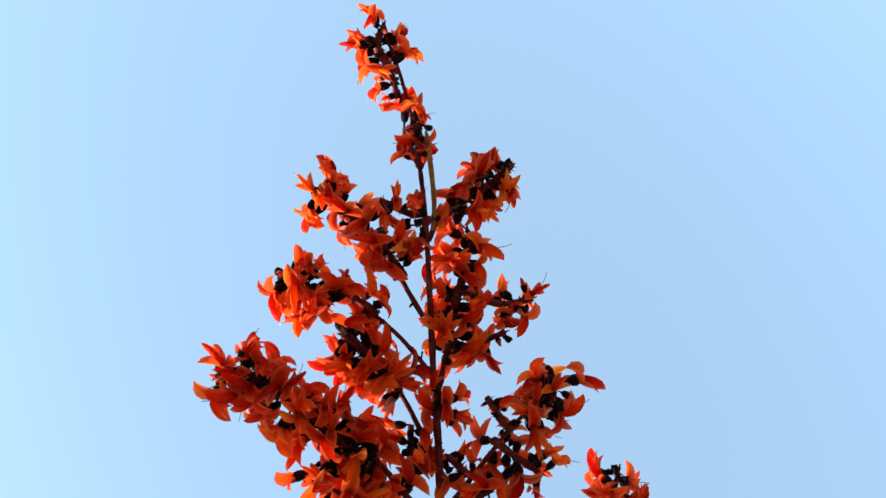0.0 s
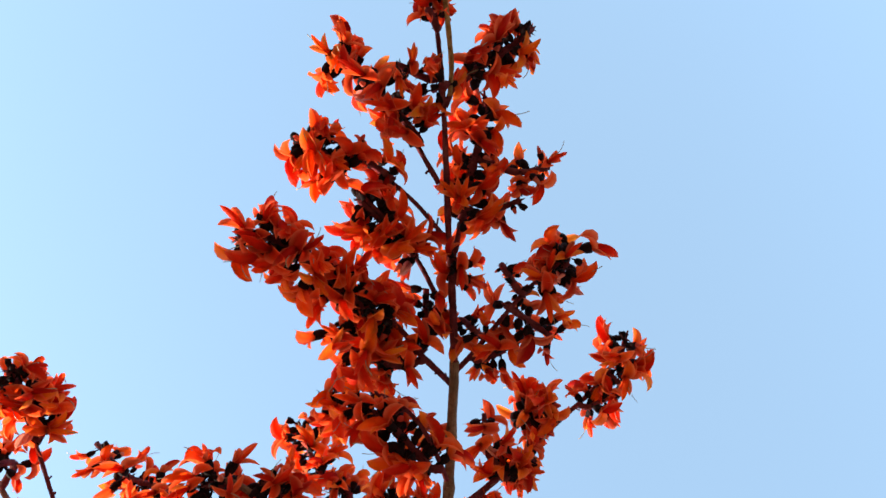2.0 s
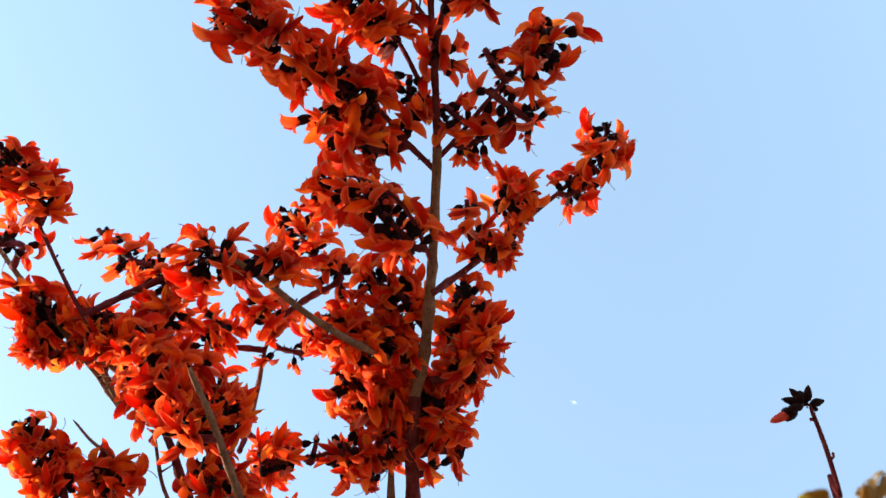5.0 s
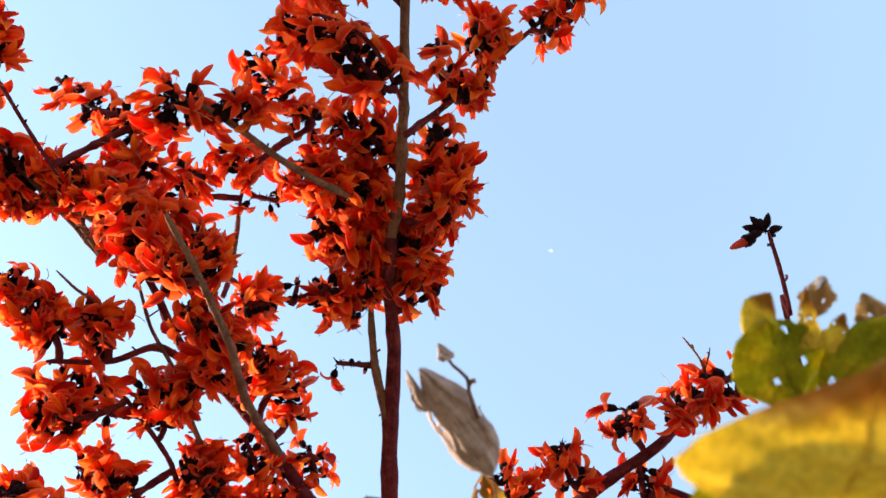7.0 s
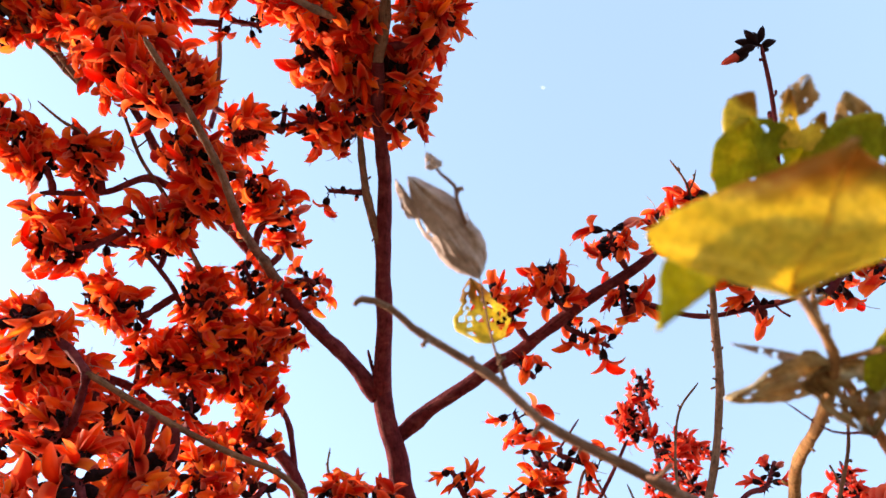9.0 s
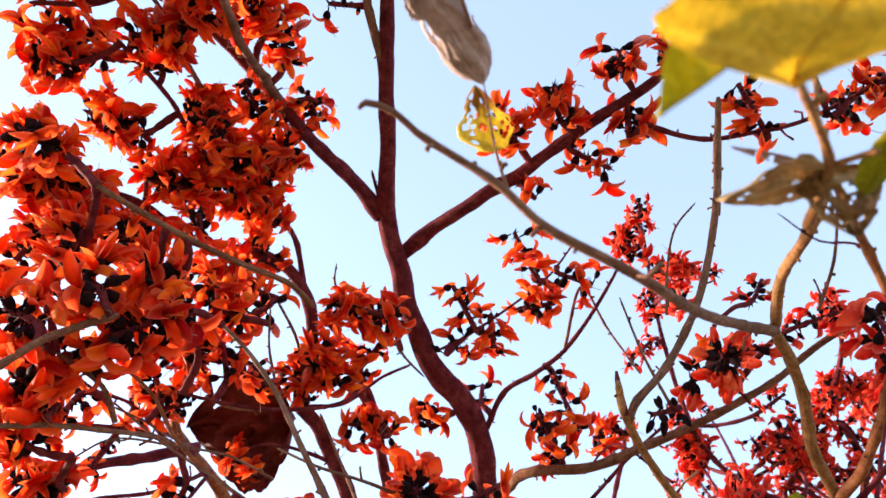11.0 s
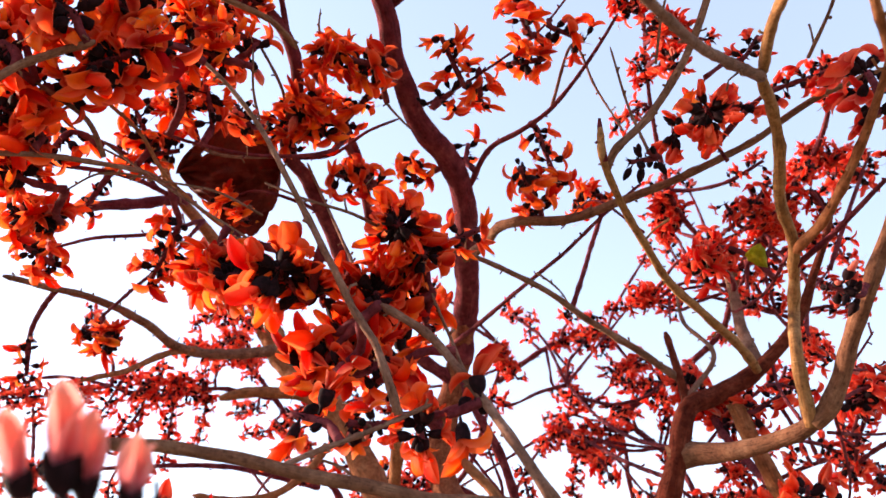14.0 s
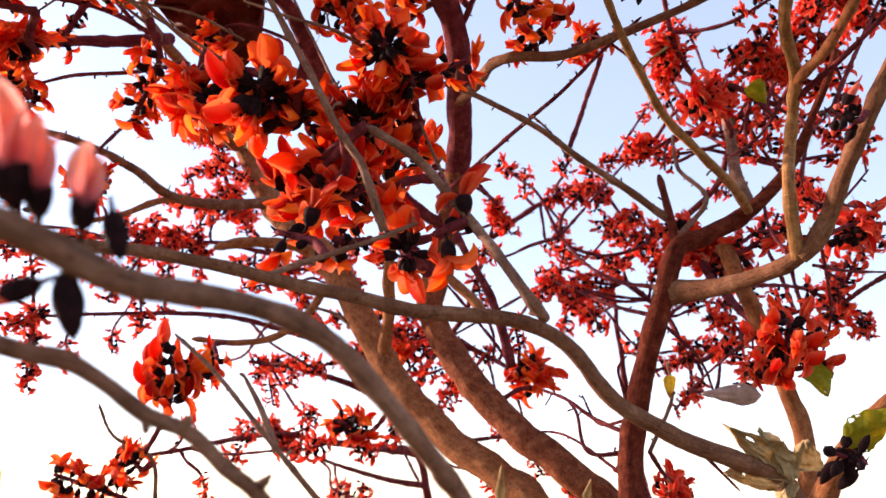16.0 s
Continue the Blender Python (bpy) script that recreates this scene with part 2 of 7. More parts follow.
# ---- helpers of this scene ----
def mesh_object(name, verts, faces, mats, indices=None, parent=None, label="", smooth=True):
    me = bpy.data.meshes.new(name)
    me.from_pydata([tuple(v) for v in verts], [], [tuple(f) for f in faces])
    for m in mats:
        me.materials.append(m)
    if indices is not None:
        me.polygons.foreach_set("material_index", np.asarray(indices, dtype=np.int32))
    me.polygons.foreach_set("use_smooth", np.full(len(me.polygons), smooth))
    me.update()
    ob = new(name, me)
    if parent is not None:
        ob.parent = parent
    if label:
        tagged(ob, label)
    return ob


def spline(points, step):
    """Points of a smooth curve through the given ones, about a step apart."""
    p = [np.array(q, float) for q in points]
    if len(p) == 1:
        return np.array(p)
    p = [2 * p[0] - p[1]] + p + [2 * p[-1] - p[-2]]
    out = []
    for i in range(1, len(p) - 2):
        a, b, c, d = p[i - 1:i + 3]
        t1 = max(1e-4, np.linalg.norm(b - a) ** 0.5)
        t2 = t1 + max(1e-4, np.linalg.norm(c - b) ** 0.5)
        t3 = t2 + max(1e-4, np.linalg.norm(d - c) ** 0.5)
        n = max(2, int(np.linalg.norm(c - b) / step))
        for k in range(n):
            t = t1 + (t2 - t1) * k / n
            q1, q2, q3 = a + (b - a) * t / t1, b + (c - b) * (t - t1) / (t2 - t1), c + (d - c) * (t - t2) / (t3 - t2)
            r1, r2 = q1 + (q2 - q1) * t / t2, q2 + (q3 - q2) * (t - t1) / (t3 - t1)
            out.append(r1 + (r2 - r1) * (t - t1) / (t2 - t1))
    out.append(p[-2])
    return np.array(out)


def across(d):
    """Two unit vectors square to d."""
    d = d / np.linalg.norm(d)
    u = np.cross(d, (0.31, 0.87, 0.38) if abs(d[2]) > 0.8 else (0, 0, 1.0))
    u /= np.linalg.norm(u)
    return u, np.cross(d, u)


def tube(line, radii, sides):
    """Verts and faces of a closed tube along a line."""
    verts, faces = [], []
    u, _ = across(line[1] - line[0])
    n = len(line)
    for i, c in enumerate(line):
        d = line[min(i + 1, n - 1)] - line[max(i - 1, 0)]
        d = d / (np.linalg.norm(d) + 1e-9)
        u = u - d * (u @ d)
        u /= np.linalg.norm(u) + 1e-9
        v = np.cross(d, u)
        for k in range(sides):
            a = 2 * math.pi * k / sides
            verts.append(c + (u * math.cos(a) + v * math.sin(a)) * radii[i][k % len(radii[i])])
    for i in range(n - 1):
        for k in range(sides):
            k2 = (k + 1) % sides
            faces.append((i * sides + k, i * sides + k2, (i + 1) * sides + k2, (i + 1) * sides + k))
    faces.append(tuple(range(sides - 1, -1, -1)))
    faces.append(tuple((n - 1) * sides + k for k in range(sides)))
    return verts, faces


def tree(name, base, label, petals):
    ob = new(name)
    ob.location = base
    ob.empty_display_size = 0.2
    tagged(ob, label, "tree", "flame trees in bloom")
    return {"root": ob, "base": np.array(base, float), "wood": [], "loose": 0, "petal": petals}


def limb(owner, name, mat, points, r0, r1, label=""):
    """A tapered, knotty limb from its foot to its tip."""
    rng = random.Random(int(1000 * sum(points[0])) + len(points))
    girths = r0 if isinstance(r0, list) else None
    if girths:
        r0 = sum(girths) / len(girths) * 2 - r1
    mean = (r0 + r1) / 2
    line = spline(points, 0.008 if mean > 0.015 else max(0.008, min(0.02, mean * 1.1)))
    gaps = np.linalg.norm(np.diff(line, axis=0), axis=1)
    s = np.concatenate([[0], np.cumsum(gaps)])
    sides = 28 if mean > 0.015 else 10 if mean > 0.006 else 7
    if girths:
        stops = [s[int(np.argmin(((line - np.array(p)) ** 2).sum(1)))] for p in points]
    knots, at = [], rng.uniform(0.01, 0.05)
    while at < s[-1]:
        knots.append((at, rng.uniform(0.12, 0.38) * min(1.0, 0.009 / mean), rng.uniform(0, 2 * math.pi)))
        at += rng.uniform(0.025, 0.06) + mean * rng.uniform(1, 4)
    radii = []
    for i, c in enumerate(line):
        f = s[i] / s[-1]
        r = float(np.interp(s[i], stops, girths)) if girths else r0 + (r1 - r0) * f
        if name not in ("trunk", "stem", "leader"):
            r *= max(0.25, min(1.0, (s[-1] - s[i]) / (1.6 * r1 + 0.001))) ** 0.5
        wob = Vector(c) * (0.35 / max(mean, 0.004))
        ring = []
        for k in range(sides):
            a = 2 * math.pi * k / sides
            q = 1 + 0.10 * noise.noise(wob * 0.5) + 0.07 * noise.noise(Vector((math.cos(a), math.sin(a), s[i] * 25)) * 1.3)
            if mean > 0.012:
                # furrows and flakes of old bark
                at = Vector((math.cos(a) * 2.2, math.sin(a) * 2.2, s[i] * 28)) + Vector(points[0]) * 7
                q += 0.045 * noise.noise(at) + 0.035 * noise.noise(at * 2.3)
            for at, size, face in knots:
                z = (s[i] - at) / (1.1 * r + 0.002)
                if abs(z) < 2.2:
                    q += size * math.exp(-z * z) * (0.35 + 0.65 * max(0, math.cos(a - face)))
            ring.append(r * q)
        radii.append(ring)
    bend = np.array([[noise.noise(Vector(c) * 18 + Vector((7, 0, 0))), noise.noise(Vector(c) * 18 + Vector((0, 9, 0))), noise.noise(Vector(c) * 18 + Vector((0, 0, 5)))] for c in line])
    line = line + bend * mean * 0.2
    verts, faces = tube(line, radii, sides)
    if mean < 0.012 and name == "branch":
        # leaf scars, spurs and a few side twigs
        at = rng.uniform(0, 0.03)
        while at < s[-1] * 0.97:
            i = min(len(line) - 2, int(np.searchsorted(s, at)))
            d = line[i + 1] - line[i]
            u, v = across(d)
            a = rng.uniform(0, 2 * math.pi)
            way = u * math.cos(a) + v * math.sin(a) + d / np.linalg.norm(d) * rng.uniform(0.1, 0.9)
            way /= np.linalg.norm(way)
            ln = rng.uniform(0.015, 0.035) if rng.random() < 0.06 else rng.uniform(0.002, 0.008)
            w = rng.uniform(0.0011, 0.0018)
            sag = np.array([rng.gauss(0, 0.25) for _ in range(3)]) * ln
            stub = [line[i], line[i] + way * (radii[i][0] + ln * 0.5), line[i] + way * (radii[i][0] + ln) + sag]
            sv, sf = tube(np.array(stub), [[w * 1.3], [w], [w * 1.25]], 5)
            k = len(verts)
            verts += sv
            faces += [tuple(q + k for q in g) for g in sf]
            at += rng.uniform(0.015, 0.08)
    ob = mesh_object(name, [v - owner["base"] for v in verts], faces, [mat], None, owner["root"], label)
    uvs = np.zeros((len(ob.data.loops), 2))
    girth, skin = 2 * math.pi * mean, (len(line) - 1) * sides
    loops = np.array([v for f in faces[:skin] for v in f])
    turn = loops % sides
    last = np.tile(np.array([0, 1, 1, 0]), skin) * (np.repeat(np.arange(skin) % sides, 4) == sides - 1)
    uvs[:4 * skin, 0] = (turn + last * sides) / sides * girth + points[0][0] * 3
    uvs[:4 * skin, 1] = s[loops // sides] + points[0][1] * 3
    ob.data.uv_layers.new(name="UVMap").data.foreach_set("uv", uvs.ravel())
    for i in range(0, len(line), 2):
        owner["wood"].append((*line[i], r0 + (r1 - r0) * s[i] / s[-1]))


# flowers: z is the way out of the calyx
def petal(length, width, bend, fold, lean, turn, rows=6, cols=4, point=0.75, start=0.010, blunt=1.6):
    """A curved, folded, pointed blade that rises from the cup."""
    verts, faces, rim = [], [], []
    y, z, ang = 0.0, start, lean
    for i in range(rows + 1):
        t = i / rows
        if t < 0.5:
            w = width * (point * 0.6 + (1 - point * 0.6) * math.sin(math.pi * t))
        else:
            q = (t - 0.5) / 0.5
            w = width * max(0.04, (1 - q ** blunt) ** (1.68 / blunt))
        for k in range(cols + 1):
            v = 2 * k / cols - 1
            lift = fold * w * v * v
            verts.append((w * v * math.cos(fold * 0.5 * abs(v)), y - lift * math.cos(ang), z + lift * math.sin(ang)))
            # strength of the painted edge highlight, then place from base to tip
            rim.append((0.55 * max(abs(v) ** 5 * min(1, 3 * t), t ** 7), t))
        ang += bend / rows
        y += math.sin(ang) * length / rows
        z += math.cos(ang) * length / rows
    for i in range(rows):
        for k in range(cols):
            a = i * (cols + 1) + k
            faces.append((a, a + 1, a + cols + 2, a + cols + 1))
    c, s = math.cos(turn), math.sin(turn)
    return [(x * c - yy * s, x * s + yy * c, zz) for x, yy, zz in verts], faces, rim


def keel(length, depth, thick, lean, bend, turn, rows=7, start=0.009):
    """A beak: a sickle folded along its outer edge and open along the inner one."""
    verts, faces, rim = [], [], []
    y, z = 0.0, start
    for i in range(rows + 1):
        t = i / rows
        ang = lean + bend * t
        if t < 0.45:
            q = t / 0.45
            f = 0.34 + 0.66 * q * q * (3 - 2 * q)
        else:
            f = max(0.03, (1 - ((t - 0.45) / 0.55) ** 2.1) ** 0.85)
        d, w, s, c = depth * f, thick * f ** 0.6, math.sin(ang), math.cos(ang)
        for x, off in ((-w * 0.75, -0.52), (-w, 0.02), (0.0, 0.5), (w, 0.02), (w * 0.75, -0.52)):
            verts.append((x, y - c * d * off, z + s * d * off))
            # painted highlight on the open edge and tip, then place along the beak
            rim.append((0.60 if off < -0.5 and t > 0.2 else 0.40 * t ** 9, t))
        y += s * length / rows
        z += c * length / rows
    for i in range(rows):
        for k in range(4):
            a = i * 5 + k
            faces.append((a, a + 1, a + 6, a + 5))
    c, s = math.cos(turn), math.sin(turn)
    return [(x * c - yy * s, x * s + yy * c, zz) for x, yy, zz in verts], faces, rim


def lathe(profile, sides, wave=0.0):
    verts, faces = [], []
    for n, (r, z) in enumerate(profile):
        for k in range(sides):
            a = 2 * math.pi * k / sides
            zz = z + (wave * math.cos(2.5 * a) if n == len(profile) - 1 else 0)
            verts.append((r * math.cos(a), r * math.sin(a), zz))
    for i in range(len(profile) - 1):
        for k in range(sides):
            k2 = (k + 1) % sides
            faces.append((i * sides + k, i * sides + k2, (i + 1) * sides + k2, (i + 1) * sides + k))
    faces.append(tuple(range(sides - 1, -1, -1)))
    return verts, faces


def blossom(rng, kind):
    """One flower: velvet cup on a short stalk, and by its kind a bud, a closed or an open corolla."""
    verts, faces, idx, rims = [], [], [], []

    def add(part_of, mat):
        v, f, *rim = part_of
        n = len(verts)
        rims.extend(rim[0] if rim else [(0.0, 0.5)] * len(v))
        verts.extend(v)
        faces.extend(tuple(i + n for i in q) for q in f)
        idx.extend([mat] * len(f))

    stalk = rng.uniform(0.008, 0.014)
    cup = rng.uniform(0.85, 1.15)
    add(lathe([(0.0012, -stalk), (0.0017, -0.002), (0.0050 * cup, 0.001), (0.0068 * cup, 0.006), (0.0073 * cup, 0.011), (0.0066 * cup, 0.0145)], 6, 0.0018), 1)
    if kind == "dark_bud":
        add(lathe([(0.0066, 0.012), (0.0060, 0.017), (0.0040, 0.023), (0.0004, 0.028)], 6), 1)
    elif kind == "bud":
        top = rng.uniform(0.022, 0.034)
        add(lathe([(0.0054, 0.012), (0.0056, 0.015), (0.0042, 0.6 * top + 0.006), (0.0022, top * 0.94), (0.0003, top)], 6), 3 if rng.random() < 0.7 else 1)
    elif kind == "bare":
        # the corolla has dropped: an empty cup with a withered style
        add(lathe([(0.0064 * cup, 0.0150), (0.0040, 0.010), (0.0008, 0.008)], 7), 1)
    elif kind == "closed":
        ln = rng.uniform(0.032, 0.039)
        lean = rng.uniform(-0.12, -0.04)
        add(petal(ln, 0.0074, rng.uniform(0.05, 0.3), 0.9, lean, 0.0, 8, 6, 0.7, 0.010, 2.1), 3)
        add(petal(ln * 0.9, 0.0064, 0.30, 0.9, lean, math.pi + rng.uniform(-0.3, 0.3), 8, 6, 0.7, 0.010, 2.1), 3)
        add(petal(ln * 0.8, 0.0050, 0.45, 0.7, 0.08, 1.6 + rng.uniform(-0.3, 0.3), 6, 4, 0.7, 0.010, 1.9), 3)
    elif kind == "plump":
        # freshly opened: a large rounded beak, its wings pressed to it, the standard bent well back
        ln = rng.uniform(0.040, 0.046)
        bend, lean = rng.uniform(0.7, 1.5), rng.uniform(0.05, 0.35)
        add(petal(ln * rng.uniform(0.7, 0.85), rng.uniform(0.0095, 0.0115), rng.uniform(1.2, 2.4), 0.9, rng.uniform(0.2, 0.5), rng.uniform(-0.2, 0.2), 7, 4, 0.66, 0.009, 2.0), 0)
        add(keel(ln * 1.08, rng.uniform(0.0175, 0.0205), 0.0056, lean, bend, math.pi, 9), 0)
        for side in (-1, 1):
            add(petal(ln * rng.uniform(0.5, 0.66), 0.0066, bend * 0.9, 0.8, lean + 0.08, math.pi + side * rng.uniform(0.25, 0.45), 5, 2, 0.62, 0.010, 1.9), 0)
    else:
        broad = kind == "broad"
        ln = rng.uniform(0.037, 0.045)
        # standard, turned back
        wide = rng.uniform(0.0085, 0.0108) if broad else rng.uniform(0.0066, 0.0084)
        silk = 3 if rng.random() < 0.02 else 0
        add(petal(ln * (rng.uniform(0.65, 0.9) if broad else rng.uniform(0.8, 1.0)), wide, rng.uniform(0.9, 2.6), rng.uniform(0.6, 1.2), rng.uniform(0.1, 0.45), rng.uniform(-0.2, 0.2), 6, 4, 0.66, 0.009, 2.0 if broad else 1.7), silk)
        # keel, a beak bent the other way, and two wings beside it
        bend, lean = rng.uniform(0.9, 2.0), rng.uniform(0.0, 0.35)
        add(keel(ln * 1.08, rng.uniform(0.0155, 0.0195) if broad else rng.uniform(0.0110, 0.0140), 0.0040, lean, bend, math.pi), 0)
        for side in (-1, 1):
            add(petal(ln * rng.uniform(0.65, 0.88), 0.0062 if broad else 0.0052, bend * rng.uniform(0.6, 1.0), 0.8, lean + rng.uniform(0.05, 0.25), math.pi + side * rng.uniform(0.3, 0.6 if broad else 0.9), 5, 2, 0.62, 0.010, 1.8), 3 if rng.random() < 0.08 else 0)
        if rng.random() < 0.6:
            a, p, q = rng.uniform(0, 6.28), [], 0.0
            for i in range(7):
                t = i / 6
                p.append(np.array((math.cos(a) * 0.012 * t * t * 2 + 0.002, math.sin(a) * 0.012 * t * t * 2 - 0.010 * math.sin(2.5 * t), 0.012 + 0.050 * t - 0.016 * t * t)))
            v, f = tube(p, [[0.0006]] * 7, 3)
            add((v, f), 2)
    return np.array(verts, float), faces, idx, rims


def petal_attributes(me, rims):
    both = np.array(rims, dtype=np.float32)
    for i, name in enumerate(("rim_light", "along")):
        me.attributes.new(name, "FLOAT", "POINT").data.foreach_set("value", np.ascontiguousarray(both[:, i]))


KINDS = ["open"] * 8 + ["broad"] * 6 + ["closed"] * 3 + ["bud"] * 4 + ["bare"] * 2 + ["dark_bud"] * 3 + ["plump"] * 6
VARIANTS = [(k, blossom(random.Random(50 + i), k)) for i, k in enumerate(KINDS)]
FLOWER_MESH = []
for kind, (v, f, idx, rims) in VARIANTS:
    me = bpy.data.meshes.new("flower_" + kind)
    me.from_pydata([tuple(q) for q in v], [], f)
    for m in (PETAL_FRESH if kind == "plump" else PETAL, CALYX, STAMEN, BLUSH if kind == "closed" else DOWNY):
        me.materials.append(m)
    me.polygons.foreach_set("material_index", np.asarray(idx, dtype=np.int32))
    me.polygons.foreach_set("use_smooth", np.full(len(f), True))
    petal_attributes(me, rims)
    me.update()
    FLOWER_MESH.append(me)
OPEN = [i for i, k in enumerate(KINDS) if k == "open"]
BROAD = [i for i, k in enumerate(KINDS) if k == "broad"]
CLOSED = [i for i, k in enumerate(KINDS) if k == "closed"]
BUDS = [i for i, k in enumerate(KINDS) if k == "bud"]
DARK_BUDS = [i for i, k in enumerate(KINDS) if k == "dark_bud"]
PLUMP = [i for i, k in enumerate(KINDS) if k == "plump"]
BARE = [i for i, k in enumerate(KINDS) if k == "bare"]


def turned(way, spin):
    """A rotation that takes z to the given way."""
    u, v = across(way)
    w = way / np.linalg.norm(way)
    c, s = math.cos(spin), math.sin(spin)
    return np.stack([u * c + v * s, v * c - u * s, w], 1)


def spray(owner, count, points, size, buds, single, broad=False, head=False):
    """A raceme: a dark axis, joined to the nearest wood, with flowers all round it."""
    rng = random.Random(int(977 * abs(sum(points[0]))) + count)
    pts = [np.array(p, float) for p in points]
    wood = np.array(owner["wood"])
    foot = pts[-1]
    near = wood[np.argmin(((wood[:, :3] - foot) ** 2).sum(1))]
    gap = np.linalg.norm(near[:3] - foot)
    if len(pts) == 1:
        out = foot - near[:3]
        out = out / np.linalg.norm(out) if gap > 0.012 else np.array((rng.uniform(-0.6, 0.6), rng.uniform(-0.6, 0.6), 1.0))
        out = out + np.array([rng.gauss(0, 0.35) for _ in range(3)])
        out /= np.linalg.norm(out)
        long = (0.016 + 0.0030 * count) * (0.4 if buds > 0.8 else 1)
        pts = [foot + out * long, foot - out * long * 0.6]
        foot = pts[-1]
        gap = np.linalg.norm(near[:3] - foot)
    axis = spline(pts, 0.006)
    stem = list(pts)
    if 0.006 < gap < 0.45:
        mid = (near[:3] + foot) / 2 + np.array([rng.gauss(0, 0.06) for _ in range(3)]) * gap
        stem = stem + [mid, near[:3]]
    line = spline(stem, 0.009)
    n = len(line)
    thick = 1.0 if owner is palash else 0.75
    radii = [[(0.0034 + 0.0016 * (i / n)) * thick * (1 + 0.5 * rng.random())] for i in range(n)]
    tv, tf = tube(line, radii, 6)
    base = owner["base"]
    label = "raceme of orange-red flowers with black velvet cups"
    verts, faces, idx = [v - base for v in tv], list(tf), [4] * len(tf)
    blooms = []
    low = pts[0][2] < 2.5  # only low sprays get plump flowers, to fit the camera's view
    stand = 0.8 if owner is palash else 0.45
    shown = max(2, round(count * (0.80 if head else 0.96 if broad and low else 1.04 if broad else 0.76 if owner is palash else 0.95 if owner is second else 1.2)))
    for i in range(shown):
        kind = rng.choice(DARK_BUDS if buds > 0.95 else BUDS) if rng.random() < buds * (0.6 if broad and buds < 0.8 else 1.0) else rng.choice(CLOSED) if rng.random() < 0.02 else rng.choice(PLUMP) if broad and rng.random() < (0.85 if head else 0.35 if low else 0.0) else rng.choice(BROAD if broad or rng.random() < stand else OPEN)
        u = 0.06 + 0.94 * (i + rng.random()) / shown if len(points) > 1 else (i + rng.random()) / shown
        j = min(len(axis) - 1, int(u * len(axis)))
        ahead = axis[max(0, j - 1)] - axis[min(len(axis) - 1, j + 1)]
        ahead /= np.linalg.norm(ahead) + 1e-9
        a, b = across(ahead)
        ang = 2.39996 * i + rng.gauss(0, 0.5)
        way = a * math.cos(ang) + b * math.sin(ang) + ahead * (rng.uniform(0.0, 0.7) if head else rng.uniform(-0.45, 0.6)) + np.array((0, 0, rng.uniform(-0.35, 0.25)))
        way /= np.linalg.norm(way)
        small = kind in BUDS or kind in DARK_BUDS
        sc = (0.93 if buds > 0.95 or not small else 0.72) * size * rng.uniform(0.8, 1.15) * (1.0 if owner is palash else 0.86 if owner is second else 0.74)
        spin = rng.uniform(0, 6.283)
        if head:
            # beaks curve forward, round the dark middle
            u2, v2 = across(way)
            spin = math.atan2(u2 @ ahead, -(v2 @ ahead)) + rng.gauss(0, 0.35)
        r = turned(way, spin) * sc
        blooms.append((kind, r, axis[j] + way * (0.011 * sc + rng.uniform(-0.003, 0.005))))
    # small dead knobs and empty cups along the axis, extra ones added as shade
    for i in range((1 if owner is far else 2 if owner is second else 3) * count):
        j = rng.randrange(len(axis))
        way = np.array([rng.gauss(0, 1) for _ in range(3)])
        way /= np.linalg.norm(way)
        u, v = across(way)
        h, w = rng.uniform(0.006, 0.014), rng.uniform(0.0014, 0.0030)
        k = len(verts)
        c = axis[j] - base
        verts += [c + u * w, c - u * 0.5 * w + v * 0.87 * w, c - u * 0.5 * w - v * 0.87 * w, c + way * h]
        faces += [(k, k + 1, k + 3), (k + 1, k + 2, k + 3), (k + 2, k, k + 3)]
        idx += [1 if i % 3 else 4] * 3
    rims = [(0.0, 0.5)] * len(verts)
    cups = []
    for i in range(round(count * (0.30 if broad else 0.10 if owner is far else 0.20))):
        way = np.array([rng.gauss(0, 1) for _ in range(3)])
        way /= np.linalg.norm(way)
        cups.append((rng.choice(BARE), turned(way, 0.0) * size * rng.uniform(0.45, 0.75), axis[rng.randrange(len(axis))] + way * 0.007))
    as_parts = single and owner["loose"] + count <= 300
    for kind, r, p in cups if as_parts else cups + blooms:
        v, f, mi, rim = VARIANTS[kind][1]
        rims += rim
        k = len(verts)
        verts += list(v @ r.T + (p - base))
        faces += [tuple(q + k for q in g) for g in f]
        idx += mi
    ob = mesh_object("flower_spray", verts, faces, [owner["petal"], CALYX, STAMEN, DOWNY_JOINED, BARK_DARK], idx, owner["root"], label)
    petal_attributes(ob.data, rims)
    if as_parts:
        owner["loose"] += count
        for kind, r, p in blooms:
            fl = new("flower", FLOWER_MESH[kind])
            fl.parent = ob
            m = Matrix.Identity(4)
            for i in range(3):
                for j in range(3):
                    m[i][j] = r[i][j]
                m[i][3] = (p - base)[i]
            fl.matrix_local = m
    else:
        tagged(ob, kind="stuff")


def bloom(owner, name, kind, foot, tip, size, label):
    """One flower in a given stance."""
    foot, tip = np.array(foot, float), np.array(tip, float)
    r = turned(tip - foot, 0.6) * size
    fl = new(name, FLOWER_MESH[kind])
    fl.parent = owner["root"]
    m = Matrix.Identity(4)
    for i in range(3):
        for j in range(3):
            m[i][j] = r[i][j]
        m[i][3] = (foot - owner["base"])[i]
    fl.matrix_local = m
    tagged(fl, label)


